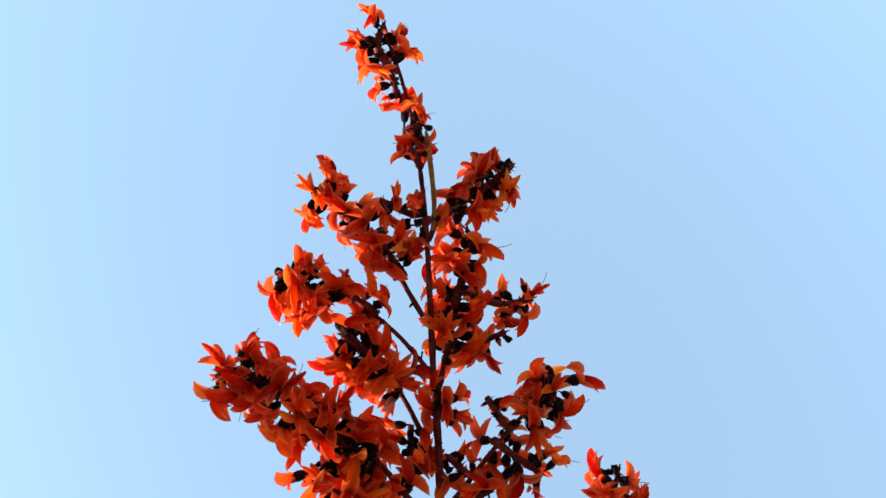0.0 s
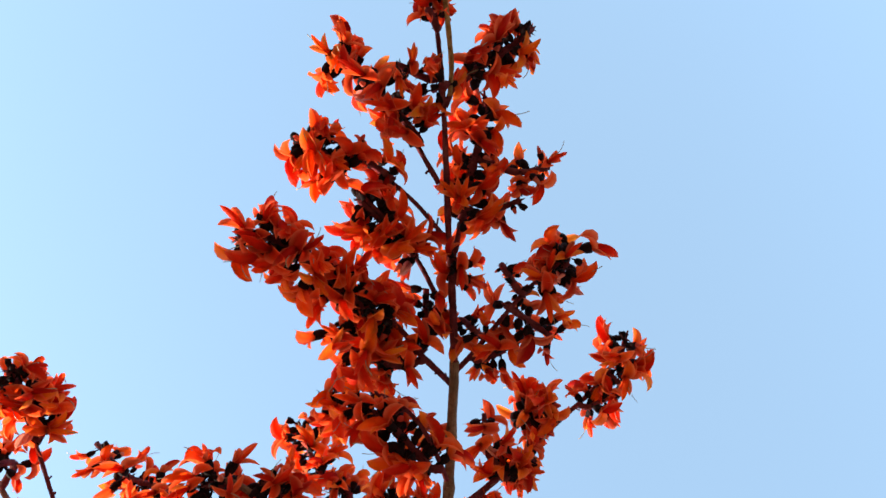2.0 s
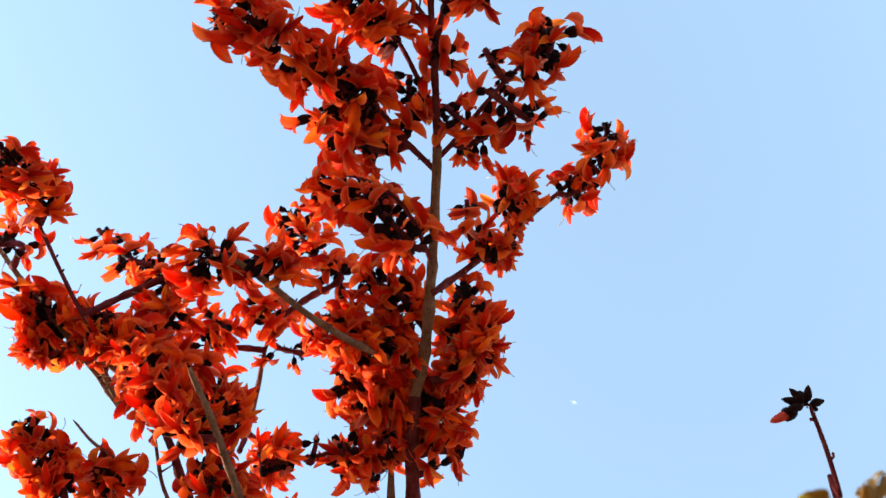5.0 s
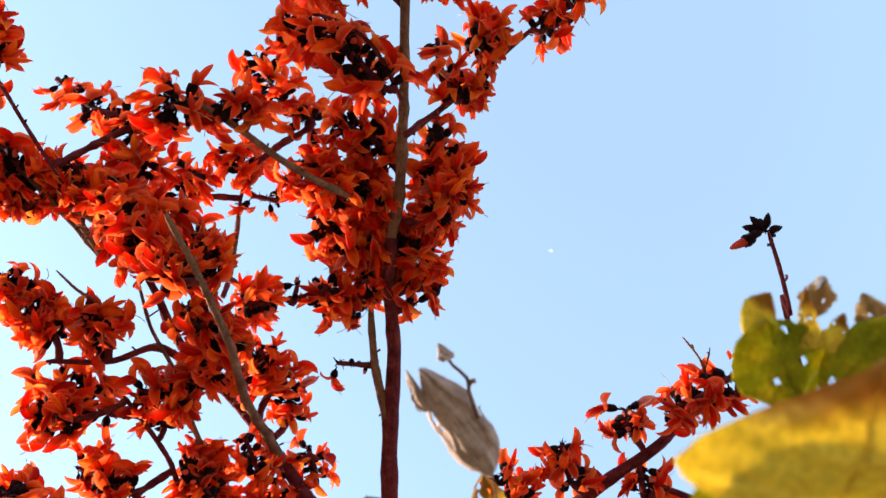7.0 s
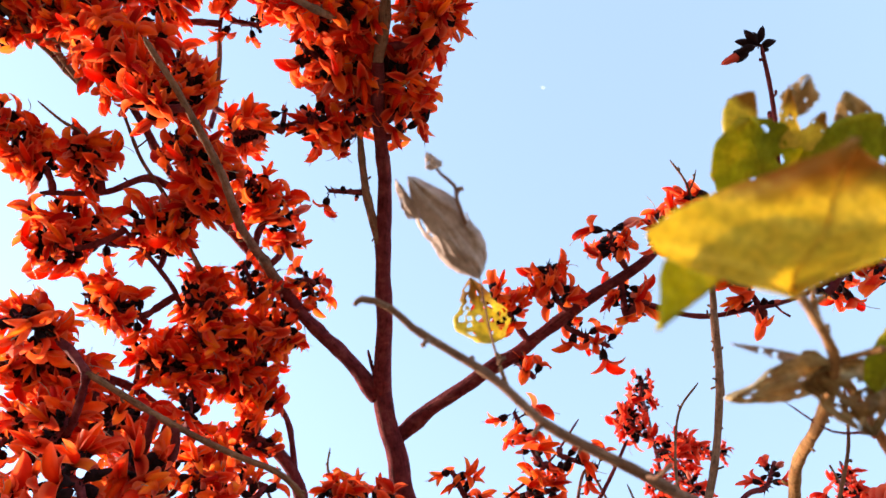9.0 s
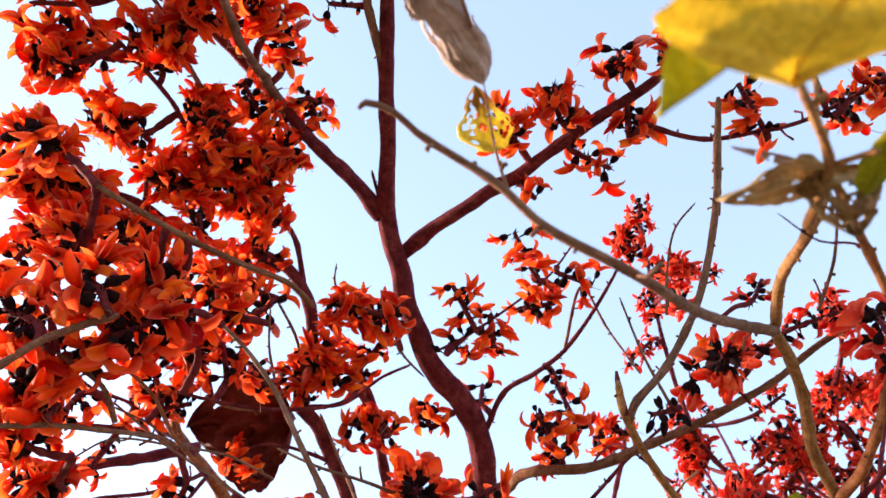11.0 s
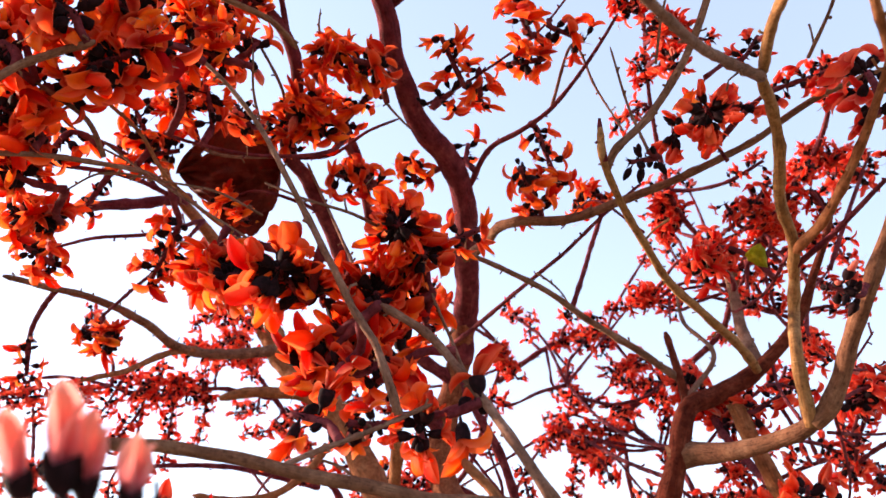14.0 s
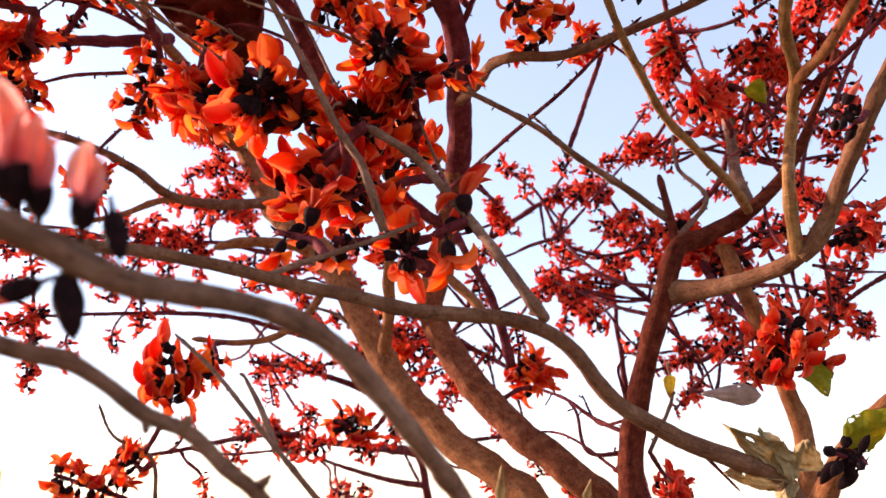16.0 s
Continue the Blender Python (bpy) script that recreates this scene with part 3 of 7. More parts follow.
def leaf(owner, foot, tip, side, mat, label, holes=0, torn=0.0, curl=0.15, cup=0.2, shape=0.55, other=None, crumple=0.0, wavy=1.0, peak=0.75):
    """A broad leaf from its stalk's end to its tip; side is the way from the midrib to one edge, other to the opposite one."""
    rng = random.Random(int(1000 * abs(sum(foot) + sum(side))))
    foot, tip, side = np.array(foot, float), np.array(tip, float), np.array(side, float)
    along = tip - foot
    ln, half = np.linalg.norm(along), np.linalg.norm(side)
    along /= ln
    other = -side if other is None else np.array(other, float)
    side, other = side / half, other / half
    up = np.cross(side, along)
    up /= np.linalg.norm(up)
    nu, nv = 44, 36
    gaps = [(rng.uniform(0.15, 0.9), rng.uniform(-0.75, 0.75), rng.uniform(0.012, 0.04) + 0.03 * rng.random() * torn) for _ in range(holes)]
    seed = Vector((rng.uniform(0, 50), rng.uniform(0, 50), 0))
    verts, uvs, keep = [], [], []
    for i in range(nu + 1):
        t = i / nu
        w = half * max(0.0, math.sin(math.pi * t ** shape)) ** peak * (1 - 0.12 * t) * (1 + wavy * (0.25 * noise.noise(Vector((t * 5, 0, 4)) + seed) + 0.10 * noise.noise(Vector((t * 16, 3, 4)) + seed)))
        for k in range(nv + 1):
            v = 2 * k / nv - 1
            q = noise.noise(Vector((t * 3, v * 2, 0)) + seed)
            h = half * (cup * v * v + 0.10 * q + 0.007 * math.cos(t * 40 - abs(v) * 9)) - curl * ln * (t - 0.4) ** 2
            if crumple:
                h += half * crumple * (noise.noise(Vector((t * 4, v * 3, 6)) + seed) + 0.4 * noise.noise(Vector((t * 9, v * 8, 2)) + seed))
            verts.append(foot + along * (ln * t) + (side * v if v > 0 else other * -v) * w + up * h - owner["base"])
            uvs.append((t, v))
            edge = 1 - max(abs(v), abs(2 * t - 1) * 0.9)
            bite = noise.noise(Vector((t * 4.5, v * 3.2, 3)) + seed) * 0.6 + 0.4 * noise.noise(Vector((t * 14, v * 10, 8)) + seed)
            ok = not any((t - a) ** 2 + ((v - b) * half / ln) ** 2 < r * r * (1 + 0.5 * noise.noise(Vector((t * 20, v * 20, 1)))) for a, b, r in gaps)
            if torn > 0 and bite > 0.42 - 0.55 * torn + edge * 0.35 and abs(v) > 0.06:
                ok = False
            keep.append(ok)
    faces = []
    for i in range(nu):
        for k in range(nv):
            a = i * (nv + 1) + k
            q = (a, a + 1, a + nv + 2, a + nv + 1)
            if all(keep[j] for j in q):
                faces.append(q)
    ob = mesh_object("leaf", verts, faces, [mat], None, owner["root"], label)
    layer = ob.data.uv_layers.new(name="UVMap")
    for lp in ob.data.loops:
        layer.data[lp.index].uv = uvs[lp.vertex_index]
    thick = ob.modifiers.new("blade", "SOLIDIFY")
    thick.thickness, thick.offset = 0.0005, 0
    # midrib
    line = np.array([np.array(verts[i * (nv + 1) + nv // 2]) for i in range(0, nu + 1, 4)])
    mv, mf = tube(line, [[0.0011 * (1 - 0.8 * i / len(line)) * (half / 0.05) ** 0.5] for i in range(len(line))], 6)
    mesh_object("midrib", mv, mf, [mat], None, ob, "")


# ---- ground, sky's moon ----
def ground():
    verts, faces, n = [(0.0, 0.0, 0.0)], [], 64
    rings = [0.5, 1, 1.5, 2, 3, 4, 6, 9, 14, 22, 40, 80, 160, 400, 1000, 2500]
    for r in rings:
        for k in range(n):
            a = 2 * math.pi * k / n
            x, y = r * math.cos(a), r * math.sin(a)
            verts.append((x, y, 0.03 * noise.noise(Vector((x, y, 0)) * 0.7) + 0.0))
    for k in range(n):
        faces.append((0, 1 + k, 1 + (k + 1) % n))
    for i in range(len(rings) - 1):
        for k in range(n):
            k2 = (k + 1) % n
            faces.append((1 + i * n + k, 1 + (i + 1) * n + k, 1 + (i + 1) * n + k2, 1 + i * n + k2))
    ob = mesh_object("ground", verts, faces, [soil()])
    tagged(ob, "dry bare earth with sparse withered grass", "ground", "", "structure")


ground()

# ---- the trees: wood first, foot to tip ----
palash = tree("palash_tree", (0.6, 1.42, 0.0), "leafless flame tree covered in orange-red blossom, dark reddish trunk", PETAL_JOINED)
second = tree("palash_tree", (0.66, 1.2, 0.0), "flame tree with tan limbs, yellowing leaves and red flowers", PETAL_CRIMSON)
far = tree("palash_tree", (0.5, 3.0, 0.0), "small flame tree in red bloom standing behind the others", PETAL_CRIMSON)
# lower trunk in its own warmer bark, with the low light painted in
limb(palash, 'trunk', BARK_LIT_BROWN, [(0.620, 1.420, -0.050), (0.560, 1.390, 0.600), (0.470, 1.340, 1.200), (0.292, 1.376, 1.610), (0.260, 1.377, 1.635), (0.182, 1.407, 1.700), (0.098, 1.442, 1.782), (0.022, 1.471, 1.881), (-0.024, 1.490, 1.976), (-0.015, 1.477, 2.073), (0.013, 1.435, 2.161), (0.028, 1.368, 2.261)], [0.0299, 0.0292, 0.0285, 0.0277, 0.0276, 0.0282, 0.0286, 0.0290, 0.0282, 0.0268, 0.0253, 0.0235], 0.0286, 'reddish-brown mottled bark')
limb(palash, 'leader', BARK_DARK, [(0.018, 1.414, 2.191), (0.028, 1.368, 2.261), (0.033, 1.271, 2.312), (0.021, 1.106, 2.414), (-0.001, 1.057, 2.445), (-0.052, 0.991, 2.482), (-0.094, 0.898, 2.537), (-0.111, 0.830, 2.595), (-0.126, 0.778, 2.646), (-0.130, 0.751, 2.665)], 0.0258, 0.0157, 'dark reddish bark')
limb(palash, 'leader', BARK_DARK, [(-0.127, 0.766, 2.654), (-0.128, 0.757, 2.654), (-0.118, 0.657, 2.680), (-0.111, 0.529, 2.722), (-0.102, 0.422, 2.752), (-0.103, 0.309, 2.774), (-0.099, 0.234, 2.784)], 0.0149, 0.0094)
limb(palash, 'leader', BARK_GREY, [(-0.099, 0.236, 2.783), (-0.098, 0.230, 2.786), (-0.086, 0.184, 2.794), (-0.075, 0.089, 2.784), (-0.068, 0.008, 2.772), (-0.063, -0.070, 2.755), (-0.060, -0.128, 2.736)], 0.0086, 0.0062)
limb(palash, 'leader', BARK_DARK, [(-0.060, -0.120, 2.738), (-0.060, -0.195, 2.720), (-0.064, -0.275, 2.714), (-0.067, -0.421, 2.692), (-0.072, -0.524, 2.674), (-0.078, -0.579, 2.664), (-0.088, -0.640, 2.645), (-0.103, -0.691, 2.628), (-0.117, -0.728, 2.614)], 0.0054, 0.0022, 'dark maroon young bark')
limb(palash, 'branch', BARK_GOLD, [(-0.060, -0.470, 2.680), (-0.057, -0.509, 2.668), (-0.061, -0.557, 2.650), (-0.065, -0.595, 2.640)], 0.0032, 0.0036, 'pale green young shoot')
limb(palash, 'stem', BARK_TAN, [(0.580, 1.460, -0.050), (0.500, 1.420, 0.600), (0.400, 1.380, 1.200), (0.167, 1.439, 1.611), (0.111, 1.467, 1.652), (0.030, 1.509, 1.713), (-0.067, 1.558, 1.814), (-0.131, 1.590, 1.903), (-0.187, 1.617, 2.008), (-0.292, 1.654, 2.173), (-0.418, 1.684, 2.296), (-0.520, 1.679, 2.492), (-0.522, 1.610, 2.454), (-0.544, 1.340, 2.477), (-0.567, 1.147, 2.484), (-0.506, 1.001, 2.512), (-0.454, 0.907, 2.554)], [0.0319, 0.0301, 0.0284, 0.0275, 0.0279, 0.0291, 0.0302, 0.0303, 0.0310, 0.0332, 0.0311, 0.0274, 0.0205, 0.0131, 0.0092, 0.0064, 0.0053], 0.0059, 'smooth brown bark')
limb(palash, 'limb', BARK_DARK, [(-0.137, 0.773, 2.651), (-0.157, 0.740, 2.665), (-0.201, 0.710, 2.707), (-0.263, 0.676, 2.763), (-0.314, 0.634, 2.812), (-0.367, 0.561, 2.833), (-0.400, 0.507, 2.831), (-0.444, 0.437, 2.815), (-0.456, 0.341, 2.780), (-0.459, 0.264, 2.744)], 0.0139, 0.0052)
limb(palash, 'branch', BARK_GREY, [(-0.306, 0.662, 2.810), (-0.312, 0.597, 2.785), (-0.320, 0.456, 2.696), (-0.314, 0.319, 2.627), (-0.336, 0.215, 2.609), (-0.368, 0.143, 2.621)], 0.0091, 0.0038)
limb(palash, 'limb', BARK_DARK, [(-0.110, 0.839, 2.622), (-0.095, 0.828, 2.623), (-0.049, 0.789, 2.634), (0.038, 0.723, 2.639), (0.105, 0.683, 2.651), (0.178, 0.626, 2.662), (0.242, 0.583, 2.676), (0.295, 0.549, 2.685), (0.341, 0.542, 2.728), (0.396, 0.502, 2.741), (0.511, 0.489, 2.724)], 0.0131, 0.0055)
limb(palash, 'branch', BARK_DARK, [(0.264, 0.586, 2.674), (0.307, 0.597, 2.644), (0.379, 0.603, 2.616), (0.437, 0.592, 2.611), (0.511, 0.574, 2.610), (0.587, 0.529, 2.613), (0.644, 0.488, 2.614)], 0.0049, 0.0026)
limb(palash, 'branch', BARK_GREY, [(-0.112, 0.524, 2.723), (-0.121, 0.483, 2.733), (-0.130, 0.437, 2.743), (-0.134, 0.387, 2.762), (-0.135, 0.341, 2.778)], 0.0082, 0.0047)
limb(palash, 'limb', BARK_DARK, [(-0.007, 1.485, 2.050), (-0.110, 1.398, 2.146), (-0.193, 1.268, 2.274), (-0.206, 1.180, 2.296), (-0.223, 1.124, 2.337), (-0.256, 1.033, 2.390), (-0.287, 0.986, 2.419), (-0.274, 0.948, 2.453), (-0.263, 0.906, 2.508), (-0.277, 0.864, 2.564), (-0.315, 0.833, 2.604), (-0.387, 0.824, 2.631), (-0.462, 0.784, 2.618), (-0.531, 0.718, 2.637), (-0.582, 0.688, 2.643)], 0.0185, 0.0066)
limb(palash, 'branch', BARK_DARK, [(-0.277, 0.864, 2.564), (-0.295, 0.804, 2.643), (-0.331, 0.767, 2.675), (-0.371, 0.718, 2.722), (-0.364, 0.706, 2.698), (-0.426, 0.646, 2.688), (-0.462, 0.561, 2.716), (-0.493, 0.497, 2.720), (-0.510, 0.451, 2.713)], 0.0054, 0.0035)
limb(palash, 'branch', BARK_DARK, [(0.013, 1.439, 2.149), (-0.097, 1.352, 2.215), (-0.163, 1.162, 2.420), (-0.171, 1.105, 2.462), (-0.189, 1.049, 2.502), (-0.214, 0.976, 2.533), (-0.253, 0.911, 2.552)], 0.0141, 0.0064)
limb(palash, 'branch', BARK_DARK, [(-0.531, 0.718, 2.637), (-0.530, 0.679, 2.689), (-0.524, 0.645, 2.734)], 0.0042, 0.0030)
limb(palash, 'branch', BARK_DARK, [(-0.455, 0.428, 2.797), (-0.483, 0.406, 2.787), (-0.538, 0.414, 2.759), (-0.623, 0.395, 2.725)], 0.0066, 0.0035)
limb(palash, 'branch', BARK_GREY, [(-0.387, 0.611, 2.709), (-0.423, 0.523, 2.739), (-0.445, 0.438, 2.756), (-0.475, 0.363, 2.767), (-0.484, 0.281, 2.769)], 0.0051, 0.0023)
limb(palash, 'branch', BARK_GREY, [(-0.382, 0.332, 2.886), (-0.370, 0.264, 2.917), (-0.363, 0.203, 2.945), (-0.339, 0.153, 2.923)], 0.0047, 0.0025)
limb(palash, 'branch', BARK_GREY, [(-0.513, 0.356, 2.744), (-0.537, 0.324, 2.759), (-0.579, 0.299, 2.771), (-0.612, 0.271, 2.784)], 0.0039, 0.0015)
limb(palash, 'branch', BARK_GREY, [(-0.084, 0.222, 2.818), (-0.145, 0.169, 2.768), (-0.179, 0.139, 2.727), (-0.234, 0.093, 2.697), (-0.273, 0.052, 2.677), (-0.321, 0.014, 2.667), (-0.349, 0.007, 2.666)], 0.0060, 0.0039)
limb(palash, 'branch', BARK_GREY, [(-0.449, 0.272, 2.782), (-0.560, 0.171, 2.769), (-0.548, 0.265, 2.810), (-0.583, 0.180, 2.782), (-0.637, 0.116, 2.792), (-0.691, 0.062, 2.812), (-0.746, -0.004, 2.833), (-0.788, -0.081, 2.834)], 0.0062, 0.0031)
limb(palash, 'branch', BARK_DARK, [(-0.563, 0.220, 2.791), (-0.561, 0.153, 2.774), (-0.592, 0.070, 2.765), (-0.607, -0.010, 2.738), (-0.611, -0.094, 2.690)], 0.0037, 0.0023)
limb(palash, 'branch', BARK_GREY, [(-0.398, 0.191, 2.678), (-0.409, 0.190, 2.738), (-0.392, 0.260, 2.756)], 0.0041, 0.0022)
limb(palash, 'branch', BARK_DARK, [(-0.393, 0.358, 2.874), (-0.396, 0.335, 2.953), (-0.362, 0.206, 2.939), (-0.338, 0.150, 2.942)], 0.0047, 0.0025)
limb(palash, 'branch', BARK_DARK, [(-0.066, -0.098, 2.768), (-0.104, -0.137, 2.740), (-0.131, -0.173, 2.712), (-0.185, -0.209, 2.684), (-0.239, -0.251, 2.666), (-0.284, -0.285, 2.648), (-0.324, -0.284, 2.642)], 0.0044, 0.0022)
limb(palash, 'branch', BARK_DARK, [(-0.062, -0.173, 2.745), (-0.080, -0.210, 2.733), (-0.116, -0.276, 2.715), (-0.165, -0.333, 2.694), (-0.207, -0.371, 2.676), (-0.248, -0.406, 2.664)], 0.0037, 0.0019)
limb(palash, 'branch', BARK_DARK, [(-0.070, -0.290, 2.714), (-0.107, -0.334, 2.706), (-0.136, -0.360, 2.700), (-0.171, -0.388, 2.684), (-0.220, -0.418, 2.668)], 0.0033, 0.0020)
limb(palash, 'branch', BARK_DARK, [(-0.076, -0.359, 2.702), (-0.099, -0.401, 2.699), (-0.128, -0.451, 2.695), (-0.173, -0.501, 2.690), (-0.221, -0.539, 2.682)], 0.0037, 0.0020)
limb(palash, 'branch', BARK_DARK, [(-0.066, -0.458, 2.685), (-0.053, -0.487, 2.691), (-0.014, -0.516, 2.697), (0.025, -0.545, 2.703), (0.056, -0.573, 2.704)], 0.0037, 0.0021)
limb(palash, 'branch', BARK_DARK, [(-0.060, -0.260, 2.720), (-0.047, -0.313, 2.721), (-0.032, -0.374, 2.721), (-0.016, -0.429, 2.722), (-0.014, -0.491, 2.717)], 0.0040, 0.0021)
limb(palash, 'branch', BARK_DARK, [(-0.060, -0.113, 2.765), (-0.037, -0.135, 2.757), (0.001, -0.179, 2.745), (0.040, -0.223, 2.739), (0.078, -0.252, 2.735), (0.108, -0.281, 2.731)], 0.0041, 0.0020)
limb(palash, 'branch', BARK_DARK, [(-0.069, 0.078, 2.773), (-0.042, 0.066, 2.815), (0.010, 0.034, 2.858), (0.083, -0.022, 2.902), (0.157, -0.083, 2.927), (0.201, -0.146, 2.921), (0.210, -0.168, 2.922)], 0.0057, 0.0024)
limb(palash, 'branch', BARK_DARK, [(-0.072, 0.027, 2.755), (-0.091, -0.021, 2.746), (-0.119, -0.059, 2.756), (-0.189, -0.089, 2.805), (-0.256, -0.079, 2.852)], 0.0035, 0.0019)
limb(palash, 'limb', BARK_MAUVE, [(0.660, 1.250, -0.050), (0.620, 1.050, 0.700), (0.500, 0.850, 1.300), (0.393, 0.873, 1.620), (0.322, 0.832, 1.647), (0.241, 0.801, 1.674), (0.182, 0.770, 1.703), (0.126, 0.735, 1.755), (0.084, 0.722, 1.777), (0.026, 0.711, 1.780), (-0.047, 0.698, 1.785), (-0.122, 0.673, 1.797), (-0.204, 0.647, 1.810), (-0.271, 0.613, 1.815), (-0.325, 0.564, 1.806)], 0.0222, 0.0051, 'grey-brown bark')
limb(palash, 'branch', BARK_GREY, [(-0.169, 0.659, 1.806), (-0.146, 0.675, 1.822), (-0.095, 0.697, 1.848), (-0.050, 0.720, 1.875), (-0.027, 0.726, 1.887)], 0.0032, 0.0025)
limb(palash, 'branch', BARK_GREY, [(0.100, 0.696, 1.774), (0.083, 0.665, 1.783), (0.054, 0.693, 1.841), (0.036, 0.719, 1.878), (0.003, 0.740, 1.930), (-0.030, 0.744, 1.973), (-0.088, 0.732, 2.008)], 0.0058, 0.0051)
limb(palash, 'branch', BARK_GREY, [(0.043, 0.787, 1.893), (0.015, 0.829, 1.954), (-0.007, 0.840, 2.014), (-0.033, 0.838, 2.079)], 0.0030, 0.0020)
limb(palash, 'branch', BARK_TAN, [(0.044, 0.717, 1.778), (0.035, 0.717, 1.793), (0.009, 0.727, 1.823), (-0.005, 0.742, 1.841)], 0.0057, 0.0044)
limb(palash, 'branch', BARK_GREY, [(-0.062, 0.709, 1.871), (-0.078, 0.688, 1.916), (-0.089, 0.696, 1.945), (-0.115, 0.700, 1.988), (-0.140, 0.684, 2.035), (-0.176, 0.702, 2.108), (-0.204, 0.677, 2.156), (-0.247, 0.694, 2.238), (-0.291, 0.684, 2.297), (-0.337, 0.681, 2.346)], 0.0050, 0.0028)
limb(palash, 'branch', BARK_DARK, [(0.132, 1.396, 1.852), (0.116, 1.374, 1.914), (0.089, 1.349, 1.986), (0.040, 1.338, 2.075), (0.013, 1.390, 2.168)], 0.0098, 0.0063)
limb(palash, 'limb', BARK_GREY, [(0.500, 1.280, 0.500), (0.300, 0.850, 0.950), (0.100, 0.500, 1.420), (0.015, 0.457, 1.598), (-0.014, 0.412, 1.634), (-0.037, 0.382, 1.660), (-0.056, 0.365, 1.677), (-0.072, 0.356, 1.687), (-0.091, 0.339, 1.691), (-0.112, 0.318, 1.691), (-0.132, 0.277, 1.686), (-0.150, 0.264, 1.694), (-0.159, 0.242, 1.696), (-0.164, 0.221, 1.696)], 0.0034, 0.0062, 'pale grey-brown bark')
limb(palash, 'limb', BARK_GREY, [(0.500, 1.250, 0.450), (0.200, 0.750, 0.950), (-0.030, 0.420, 1.430), (-0.093, 0.414, 1.598), (-0.111, 0.386, 1.618), (-0.128, 0.369, 1.635), (-0.143, 0.357, 1.640), (-0.155, 0.343, 1.651), (-0.171, 0.328, 1.662), (-0.181, 0.317, 1.663), (-0.198, 0.294, 1.667)], 0.0042, 0.0042)
limb(palash, 'branch', BARK_GREY, [(-0.143, 0.357, 1.639), (-0.142, 0.355, 1.632)], 0.0030, 0.0024)
limb(palash, 'branch', BARK_GREY, [(-0.130, 0.368, 1.634), (-0.124, 0.362, 1.641)], 0.0032, 0.0026)
limb(palash, 'branch', BARK_GREY, [(-0.099, 0.406, 1.608), (-0.091, 0.400, 1.615)], 0.0034, 0.0026)
limb(palash, 'branch', BARK_GREY, [(-0.154, 0.343, 1.651), (-0.151, 0.342, 1.645)], 0.0026, 0.0018)
limb(palash, 'branch', BARK_GREY, [(-0.089, 0.663, 1.584), (-0.105, 0.635, 1.606), (-0.147, 0.617, 1.655), (-0.189, 0.600, 1.704), (-0.222, 0.589, 1.734)], 0.0030, 0.0017)
limb(palash, 'branch', BARK_GREY, [(-0.142, 0.642, 1.643), (-0.159, 0.640, 1.681), (-0.177, 0.640, 1.710)], 0.0035, 0.0018)
limb(palash, 'branch', BARK_MAUVE, [(-0.432, 1.676, 2.319), (-0.510, 1.567, 2.266), (-0.585, 1.452, 2.233), (-0.640, 1.339, 2.253), (-0.693, 1.252, 2.259), (-0.756, 1.170, 2.250), (-0.813, 1.128, 2.250)], 0.0141, 0.0049)
limb(palash, 'branch', BARK_TAN, [(-0.567, 1.471, 2.239), (-0.610, 1.427, 2.214), (-0.650, 1.345, 2.147), (-0.689, 1.256, 2.096)], 0.0079, 0.0043)
limb(palash, 'limb', BARK_DARK, [(-0.540, 1.217, 2.474), (-0.604, 1.098, 2.383), (-0.648, 1.017, 2.323), (-0.733, 0.944, 2.253), (-0.766, 0.921, 2.233)], 0.0116, 0.0059)
limb(palash, 'branch', BARK_DARK, [(-0.528, 1.182, 2.439), (-0.581, 1.025, 2.397), (-0.650, 0.931, 2.354), (-0.712, 0.852, 2.325)], 0.0056, 0.0028)
limb(palash, 'branch', BARK_DARK, [(-0.515, 1.246, 2.437), (-0.552, 1.089, 2.312), (-0.634, 1.074, 2.297), (-0.727, 1.064, 2.259)], 0.0047, 0.0026)
limb(palash, 'branch', BARK_DARK, [(-0.511, 1.246, 2.437), (-0.542, 1.166, 2.294), (-0.608, 1.184, 2.236), (-0.661, 1.211, 2.199)], 0.0042, 0.0028)
limb(palash, 'branch', BARK_GREY, [(-0.577, 0.600, 2.196), (-0.543, 0.595, 2.219), (-0.509, 0.589, 2.245), (-0.467, 0.587, 2.265), (-0.419, 0.579, 2.275)], 0.0053, 0.0046)
limb(palash, 'branch', BARK_TAN, [(-0.292, 1.654, 2.173), (-0.381, 1.617, 2.186), (-0.470, 1.598, 2.181), (-0.530, 1.583, 2.162)], 0.0148, 0.0106)
limb(palash, 'branch', BARK_TAN, [(-0.284, 1.637, 2.069), (-0.310, 1.614, 2.015), (-0.372, 1.592, 1.957), (-0.455, 1.577, 1.939), (-0.555, 1.575, 1.947)], 0.0096, 0.0056)
limb(palash, 'branch', BARK_GREY, [(-0.576, 1.540, 1.594), (-0.572, 1.475, 1.688), (-0.647, 1.460, 1.730), (-0.675, 1.440, 1.788)], 0.0046, 0.0025)
limb(palash, 'branch', BARK_DARK, [(-0.310, 1.614, 2.015), (-0.427, 1.757, 2.030), (-0.525, 1.885, 1.970), (-0.631, 1.989, 1.975)], 0.0047, 0.0028)
limb(palash, 'branch', BARK_DARK, [(-0.567, 1.142, 2.441), (-0.590, 0.997, 2.434), (-0.636, 0.938, 2.428), (-0.657, 0.869, 2.436)], 0.0045, 0.0021)
